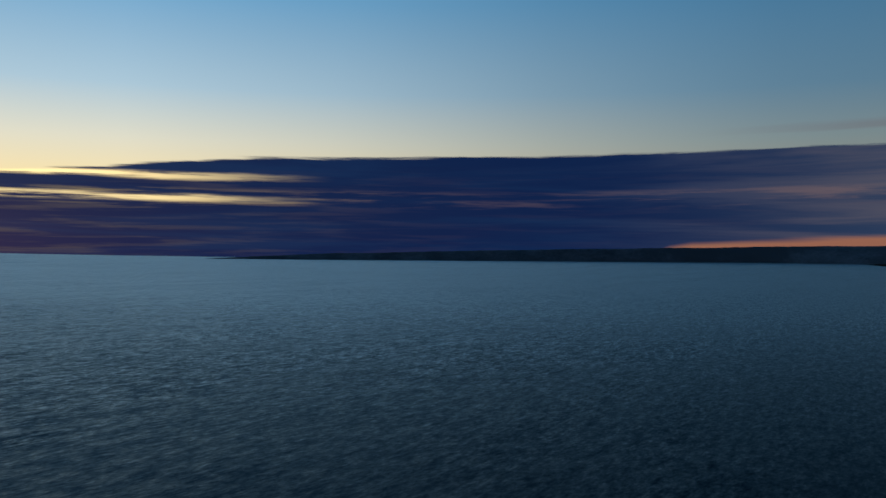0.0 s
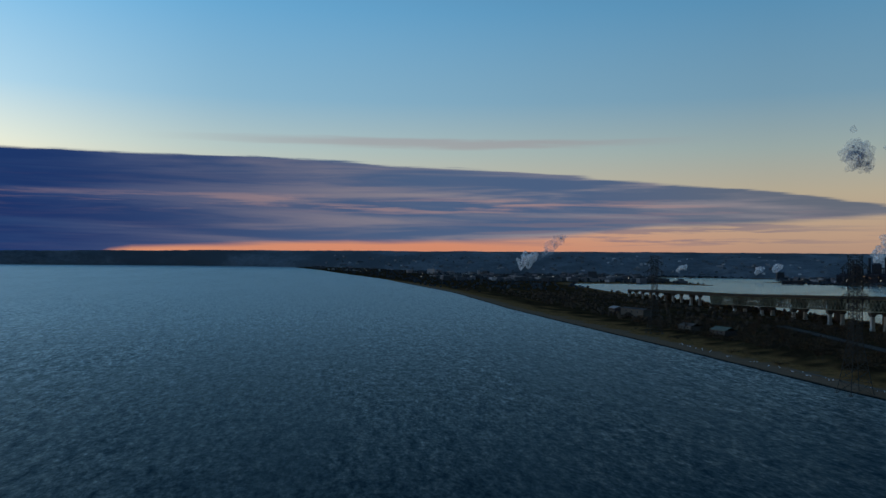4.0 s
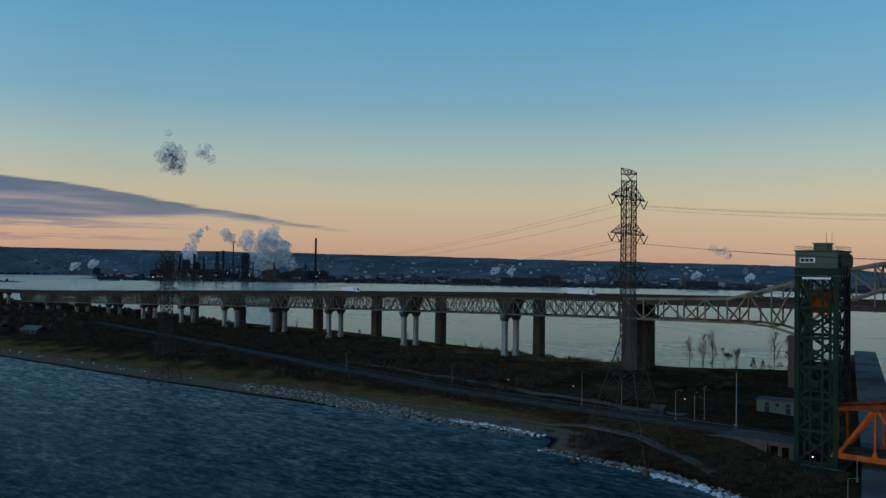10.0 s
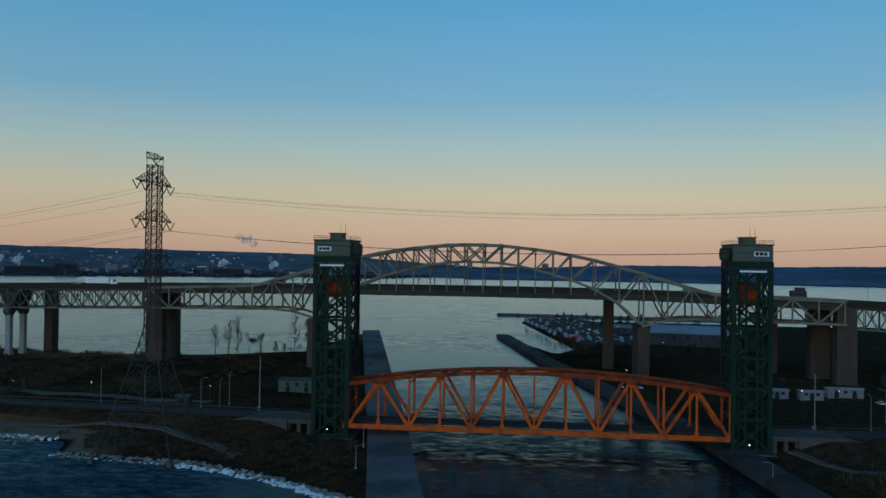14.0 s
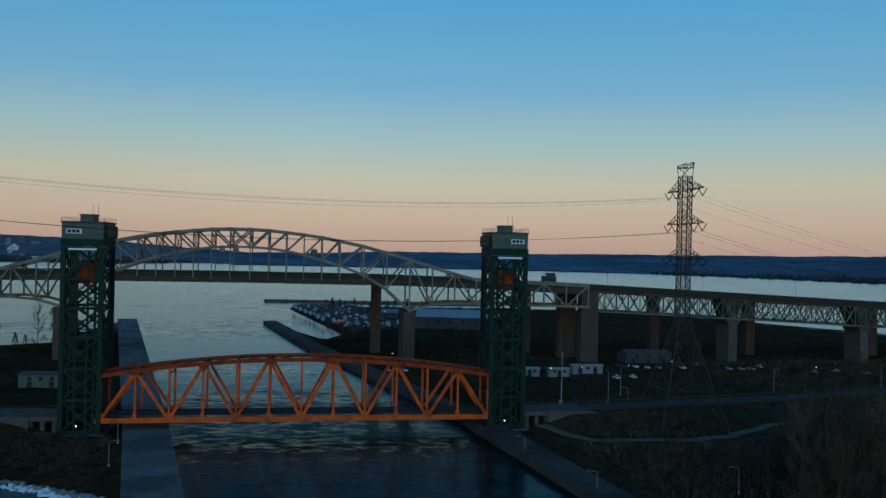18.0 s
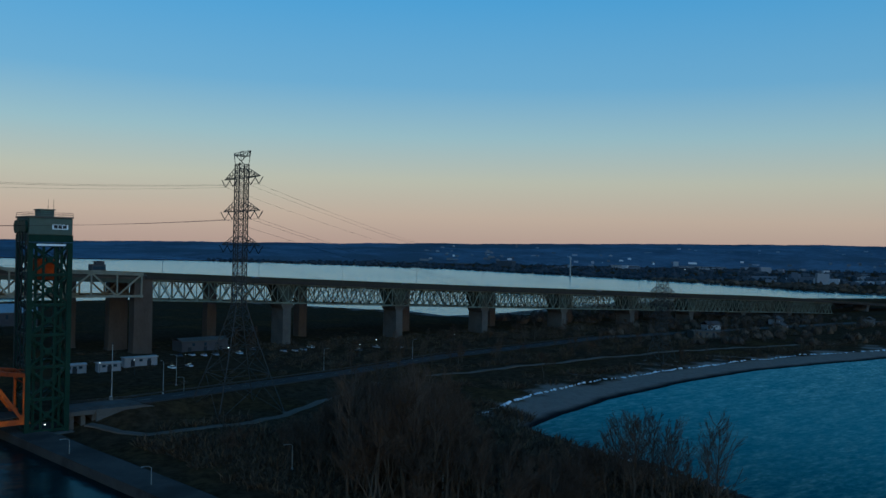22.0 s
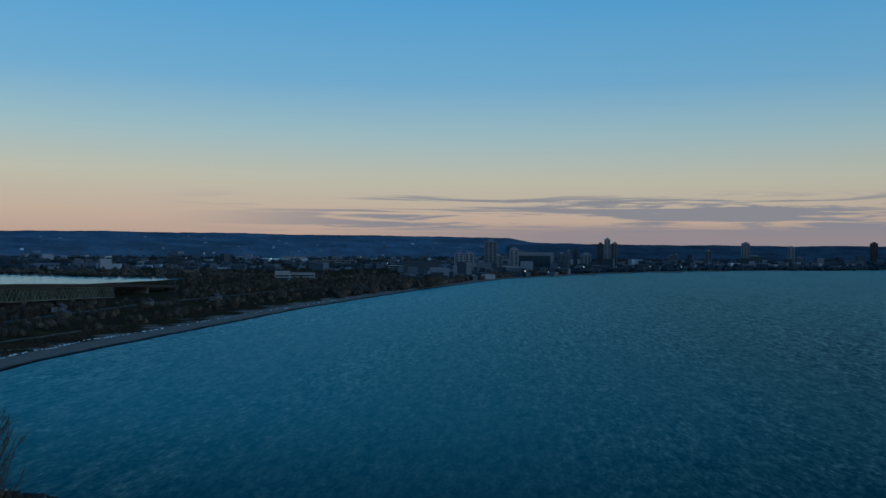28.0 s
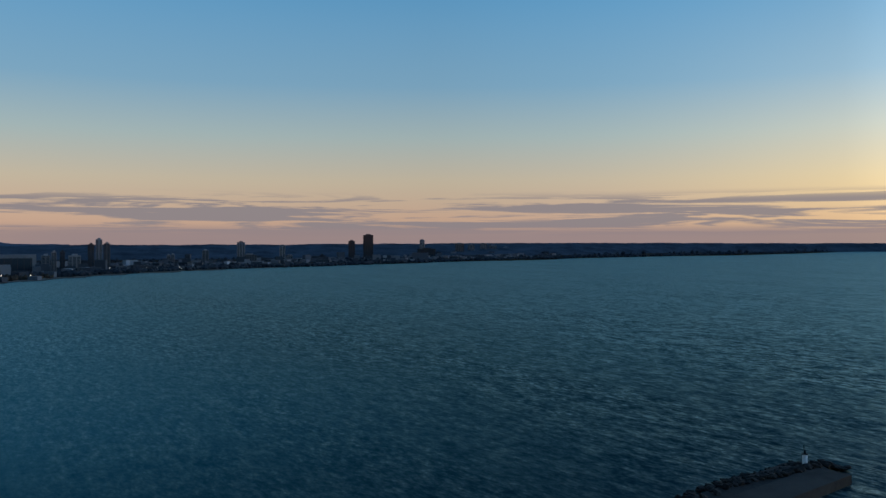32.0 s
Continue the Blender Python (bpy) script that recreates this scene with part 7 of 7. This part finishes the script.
def plant(pool, k, x, y, size, turn):
    m = pose(x, y, float(ground_z(x, y)) - 0.1, 0, 0, turn)
    src = pool[k]
    if src.name in used:
        ob = copy_thing(src, m)
    else:
        used.add(src.name)
        ob = src
        ob.matrix_basis = m
    ob.scale = (size, size, size)
    return ob


rg = random.Random(21)
def tree_cap(x, y):
    """Tallest tree that the wood shows at a place: it stands highest on the point by the lake."""
    a, r = math.degrees(math.atan2(x, y)), math.hypot(x, y)
    return EYE_H - 2.5 - r * math.tan(radians(np.interp(a, [20, 31, 33.5, 40, 42, 46, 50.5, 51.5, 57, 59.5, 60], [12.6, 11.8, 8.4, 8.8, 12.6, 13.6, 13.0, 11.3, 10.8, 10.8, 16.0])))


spots, grove = [], []
for a, r, k in ((58.2, 178, 1.0), (57.7, 183, 0.9), (55.5, 183, 0.95), (54.9, 176, 0.9), (54.2, 186, 1.0), (53.5, 181, 1.0), (52.9, 174, 0.96), (52.3, 184, 1.0), (51.7, 190, 1.0), (51.0, 178, 0.95), (50.2, 186, 0.9), (49.2, 174, 0.95), (56.4, 192, 0.7), (48.2, 181, 0.95), (47.2, 176, 0.95), (53.0, 192, 1.0)):
    x, y = polar(a, r)
    grove.append((x, y, tree_cap(x, y) * k / 11.6))
while len(spots) < 42:  # its tallest part
    x, y = polar(rg.uniform(33, 41.5), rg.uniform(165, 232))
    if float(land(x, y)) > 7 and off_path(x, y, 5.0) and road_off(x, y):
        spots.append((x, y, tree_cap(x, y) * rg.uniform(0.7, 1.0) / 11.5))
while len(spots) < 170:  # the wood by the canal
    x, y = rg.uniform(88, 176), rg.uniform(95, 222)
    a = math.degrees(math.atan2(x, y))
    if y < 240 - 0.15 * x and x > 96 - 0.1 * (y - 150) and a < 51 and float(land(x, y)) > 7 and off_path(x, y, 5.0) and tree_cap(x, y) > 5:
        spots.append((x, y, min(rg.uniform(1.0, 2.0), tree_cap(x, y) / 11.5)))
while len(spots) < 250:  # behind the beach and under the skyway
    x, y = rg.uniform(150, 640), rg.uniform(235, 385)
    if float(land(x, y)) > 26 and road_off(x, y) and abs(y - 271) > 5:
        spots.append((x, y, rg.uniform(0.6, 1.05)))
while len(spots) < 340:  # west strip
    x, y = rg.uniform(-720, -120), rg.uniform(245, 460)
    if float(land(x, y)) > 20 and road_off(x, y) and abs(y - sky_y(x)) > 14 and abs(y - 300) > 10 and (x < -420 or y > 440 or y < 262):
        spots.append((x, y, rg.uniform(0.5, 1.05) if x < -420 else rg.uniform(0.35, 0.65)))
for x, y, s in ((-690, 292, 0.9), (-676, 300, 1.0), (-668, 276, 0.5), (-640, 300, 1.0), (-628, 279, 0.5), (-632, 306, 1.1), (-600, 306, 0.9), (-590, 288, 0.6), (-584, 300, 0.9), (-560, 290, 0.7), (-540, 300, 0.8), (-700, 284, 0.8), (-720, 300, 1.0), (-655, 312, 1.1), (-612, 316, 1.0), (-570, 310, 1.0)):
    spots.append((x, y, s))
spots += [(-178, 466, 1.6), (-172, 465, 1.7), (-166, 467, 1.5), (-186, 466, 1.4), (-160, 470, 1.1), (-143, 482, 1.8), (-136, 486, 1.9), (-130, 480, 1.5), (-280, 447, 0.7), (-275, 448, 0.6), (24, 520, 0.8), (16, 505, 0.9), (22, 500, 0.8), (30, 505, 0.7)]
for i, (x, y, s) in enumerate(grove):
    plant(SLIM, i % 4, x, y, s, rg.uniform(0, 360))
for x, y, s in spots:
    plant(KINDS + SLIM, rg.randrange(9), x, y, s, rg.uniform(0, 360))
for x, y, s in ((-152, 473, 1.1), (-147, 474, 0.9), (-125, 478, 1.4), (-121, 476, 1.5), (-128, 474, 1.2), (-133, 476, 1.1), (20, 770, 1.2), (26, 775, 1.4), (33, 770, 1.3), (48, 700, 1.4), (54, 690, 1.5), (60, 700, 1.3), (66, 660, 1.4), (72, 720, 1.6), (80, 735, 1.5), (92, 740, 1.7), (104, 735, 1.4), (62, 745, 1.3), (46, 765, 1.4), (122, 730, 1.6), (140, 740, 1.6), (-668, 290, 1.2), (40, 540, 1.1), (48, 530, 1.2), (56, 525, 1.0), (90, 500, 1.2), (100, 495, 1.1)):
    plant(FIRS, rg.randrange(2), x, y, s, rg.uniform(0, 360))

# ---- scrub: dense low brown brush ----
def brush(seed, n=40, r=1.6, h=2.2):
    q = random.Random(seed)
    bm = B()
    for _ in range(n):
        a, b = q.uniform(0, math.tau), q.uniform(0, math.tau)
        p = Vector((math.cos(a), math.sin(a), 0)) * r * q.random() ** 0.5
        e = p * 1.7 + Vector((q.uniform(-0.9, 0.9), q.uniform(-0.9, 0.9), h * q.uniform(0.25, 0.9)))
        s = Vector((math.cos(b), math.sin(b), 0)) * 0.09
        m = (p + e) / 2 + Vector((q.uniform(-0.3, 0.3), q.uniform(-0.3, 0.3), 0.2))
        v = [bm.verts.new(c) for c in (p - s * 0.5, p + s * 0.5, m + s, e, m - s)]
        bm.faces.new((v[0], v[1], v[2], v[4]))
        bm.faces.new((v[4], v[2], v[3]))
    return shape(bm)


SCRUB = island_material("dry_scrub_twigs", [(0.0, (0.020, 0.014, 0.009)), (0.6, (0.052, 0.035, 0.021)), (1.0, (0.105, 0.066, 0.034))], 1.0)
places = []
def thicket(n, xr, yr, keep, s0, s1):
    xs, ys = rs.uniform(*xr, n), rs.uniform(*yr, n)
    d, gz = land(xs, ys), ground_z(xs, ys)
    for x, y, dd, z in zip(xs, ys, d, gz):
        if dd > 7 and keep(x, y) and road_off(x, y):
            k = rs.uniform(s0, s1)
            places.append((x, y, z - 0.15, k, k, k * rs.uniform(0.7, 1.2), rs.uniform(0, 6.28)))


thicket(3400, (78, 200), (60, 235), lambda x, y: x > 92 - 0.12 * (y - 120) and y < 245 and off_path(x, y, 4.0), 0.6, 1.9)
thicket(1500, (180, 660), (230, 400), lambda x, y: float(signed(EAST, np.array([x]), np.array([y]))[0]) > 24 and abs(y - 271) > 4, 0.8, 1.9)
thicket(1000, (-150, -52), (212, 262), lambda x, y: abs(y - 250) > 4 or x > -100, 0.35, 1.0)
thicket(1800, (-720, -130), (240, 470), lambda x, y: noise.noise(Vector((x * 0.02, y * 0.03, 0))) > 0.0, 0.4, 1.1)
thicket(2200, (-760, -200), (268, 450), lambda x, y: abs(y - sky_y(x)) > 12 and y > 262 - 0.09 * (x + 200) * (x > -500), 0.8, 2.0)
thicket(350, (70, 300), (300, 420), lambda x, y: noise.noise(Vector((x * 0.03, y * 0.03, 4))) > 0.0, 0.5, 1.0)
scatter("scrub", *brush(2), places, SCRUB, "dense brown leafless scrub and dry grass", "scrub")

CROWN = brush(9, 30, 0.55, 1.9)
scatter("wood_twigs", *CROWN, [(w[0], w[1], w[2] - w[5] * 0.4, w[3] * 0.9, w[4] * 0.9, w[5] * 0.95, w[6]) for w in near if -1500 < w[0] < 1300], SCRUB, "fine bare twigs of the woods behind the beaches", "woods")

# ---- boulders and ice along the water ----
STONE = [shape(blob(B(), (0, 0, 0), 1.0, 0.75, 0.75, 1, k)) for k in (1, 5, 8)]
rocks_me = []
for k, (v, f) in enumerate(STONE):
    me = bpy.data.meshes.new("boulder")
    me.from_pydata(v, [], f)
    me.materials.append(ROCK)
    rocks_me.append(me)
ice_me = []
for v, f in STONE:
    me = bpy.data.meshes.new("ice_block")
    me.from_pydata(v, [], f)
    me.materials.append(ICE)
    ice_me.append(me)


def boulders(label, line, n, width, s0, s1, seed, meshes=rocks_me, name="boulder", owner="rock_revetment", category="rocks", lift_by=0.0):
    """Single stones laid along a line of points on the shore."""
    q = random.Random(seed)
    t = thing(owner, label, category, (line[0][0], line[0][1], 0))
    for _ in range(n):
        i = q.randrange(len(line) - 1)
        f = q.random()
        x = line[i][0] + (line[i + 1][0] - line[i][0]) * f + q.uniform(-1, 1) * width * 0.4
        y = line[i][1] + (line[i + 1][1] - line[i][1]) * f + q.uniform(-1, 1) * width
        o = new(name, q.choice(meshes))
        o.parent = t
        s = q.uniform(s0, s1)
        o.matrix_local = Matrix.Translation((x - line[0][0], y - line[0][1], max(-0.4, float(ground_z(x, y))) + lift_by + s * 0.1)) @ Euler((q.uniform(-0.5, 0.5), q.uniform(-0.5, 0.5), q.uniform(0, 6.28))).to_matrix().to_4x4() @ Matrix.Diagonal((s * q.uniform(0.8, 1.4), s, s * q.uniform(0.5, 0.8), 1))
    return t


boulders("pale limestone boulders piled along the shore", [(-306, 240), (-257, 241), (-222, 239), (-186, 236), (-150, 237)], 300, 5.5, 0.5, 1.2, 1)
boulders("pale limestone boulders along the shore near the canal", [(-137, 224), (-110, 220.5), (-90, 217), (-69, 208), (-51, 196), (-42, 190)], 200, 1.6, 0.4, 1.0, 2)
boulders("snow covered ice blocks along the waterline", [(-96, 216), (-84, 212.5), (-69, 206), (-58, 199.5), (-51, 194), (-44, 189)], 260, 1.5, 0.35, 0.95, 3, ice_me, "ice_block", "shore_ice", "ice")
boulders("snow covered ice blocks on the point", [(-186, 241), (-165, 241), (-146, 240)], 70, 1.2, 0.35, 0.9, 4, ice_me, "ice_block", "shore_ice", "ice")
boulders("snow covered ice rim of the point", [(-138, 221.5), (-120, 219), (-100, 217)], 70, 0.6, 0.25, 0.6, 5, ice_me, "ice_block", "shore_ice", "ice")
boulders("dark wet boulders at the wooded point with snow", [(186, 150), (180, 110), (170, 83), (140, 56)], 60, 3.0, 0.5, 1.3, 6)
boulders("patches of snow between boulders on the wooded point", [(176, 98), (170, 84), (160, 74)], 60, 2.4, 0.3, 0.9, 7, ice_me, "ice_block", "shore_ice", "ice")
dark_me = []
for me in rocks_me:
    c = me.copy()
    c.materials.clear()
    c.materials.append(WET_ROCK)
    dark_me.append(c)
boulders("dark rubble stones on the long canal pier", [(101, -40), (131, -149), (131, -186)], 280, 5.0, 0.5, 1.5, 18, dark_me, "boulder", "pier_rubble", "rocks", 1.7)
boulders("dark wet stones along the wooded point", [(186, 146), (179, 110), (169, 84), (140, 56)], 160, 3.0, 0.6, 1.6, 19, dark_me, "boulder", "pier_rubble", "rocks")
boulders("dark wet boulders edging the long canal pier", [(102, -20), (136, -149), (139, -188), (129, -194)], 200, 2.0, 0.5, 1.2, 8, dark_me, lift_by=0.8)
boulders("white rim of ice along the top of the beach", [(178, 201), (192, 206), (208, 213), (235, 222), (266, 227), (312, 230), (348, 230.5), (397, 230), (455, 224), (516, 211)], 290, 0.6, 0.3, 0.75, 9, ice_me, "ice_block", "beach_ice", "ice")
boulders("white flecks of ice on the western beach", [(-560, 232), (-480, 233), (-400, 235), (-330, 238)], 40, 2.0, 0.25, 0.6, 10, ice_me, "ice_block", "beach_ice", "ice")
boulders("white flecks of ice on the long eastern beach", [(516, 211), (633, 193), (771, 166), (894, 141)], 60, 1.0, 0.3, 0.7, 11, ice_me, "ice_block", "beach_ice", "ice")

RUBBLE = island_material("pale_rubble", [(0.0, (0.07, 0.060, 0.048)), (0.5, (0.16, 0.140, 0.112)), (1.0, (0.33, 0.295, 0.25))], 0.9)
small_stones = []
for line, n, width in (([(-306, 240), (-257, 241), (-222, 239), (-186, 236), (-150, 237)], 1100, 6.5), ([(-137, 222), (-110, 219.5), (-90, 217), (-69, 208), (-51, 196), (-42, 190)], 420, 2.4)):
    for _ in range(n):
        i, f = rs.randint(len(line) - 1), rs.rand()
        x, y = (line[i][k] + (line[i + 1][k] - line[i][k]) * f for k in (0, 1))
        y += rs.uniform(-1, 1) * width
        k = rs.uniform(0.3, 0.75)
        small_stones.append((x, y, max(-0.3, float(ground_z(x, y))) + 0.1, k * rs.uniform(0.8, 1.4), k, k * 0.7, rs.uniform(0, 6.28)))
scatter("shore_rubble", *STONE[1], small_stones, RUBBLE, "pale broken limestone rubble along the shore", "rubble")

# ---- pier head beacon ----
bx, by = 131.8, -181.5
beacon = thing("pier_beacon", "small white cylindrical beacon on the pier end", "beacon", (bx, by, 2.4))
part("base", rod(B(), (0, 0, -1.5), (0, 0, 0.3), 1.1, 1.0, 16), CONCRETE, beacon)
part("tower", rod(B(), (0, 0, 0.3), (0, 0, 2.9), 0.62, 0.55, 16), WHITE, beacon)
part("gallery", rod(B(), (0, 0, 2.9), (0, 0, 3.05), 0.8, 0.8, 16), DARK, beacon)
part("lantern", rod(B(), (0, 0, 3.05), (0, 0, 3.9), 0.32, 0.26, 10), DARK, beacon, "dark red lantern")
part("pole", rod(B(), (0.25, 0, 3.0), (0.25, 0, 5.2), 0.06, n=6), DARK, beacon)
cap = B()
v = [cap.verts.new(p) for p in ((96, -20, 1.9), (106, -20, 1.9), (136, -176, 2.2), (130, -186, 2.2), (121, -181, 2.2))]
w = [cap.verts.new((q.co.x, q.co.y, -3)) for q in v]
cap.faces.new(v)
for i in range(5):
    cap.faces.new((w[i], w[(i + 1) % 5], v[(i + 1) % 5], v[i]))
bmesh.ops.recalc_face_normals(cap, faces=cap.faces)
tagged(mesh_object("pier_east", cap, WET_ROCK), "long dark rubble pier reaching into the lake", "pier", kind="structure")

# parked lights under the bridges and marina lamps
for x, y, z, m in ((40, 372, 8, LIT), (-60, 345, 6, LIT), (116, 333, 6, LIT), (104, 338, 5, LIT), (138, 336, 6, LIT), (-170, 302, 5, LIT), (-205, 306, 4, WARM), (222, 330, 6, LIT), (300, 352, 5, LIT), (-120, 296, 6, WARM), (72, 480, 9, LIT), (58, 600, 9, LIT), (165, 352, 6, LIT), (242, 345, 6, LIT)):
    t = thing("yard_lamp", "small lit lamp on a short pole", "lamp", (x, y, float(ground_z(x, y))), group="yard lamps")
    part("pole", rod(B(), (0, 0, -0.3), (0, 0, z), 0.08, 0.06, 6), GALV, t)
    part("lamp_head", blob(B(), (0, 0, z + 0.15), 0.17, 0.1), m, t)
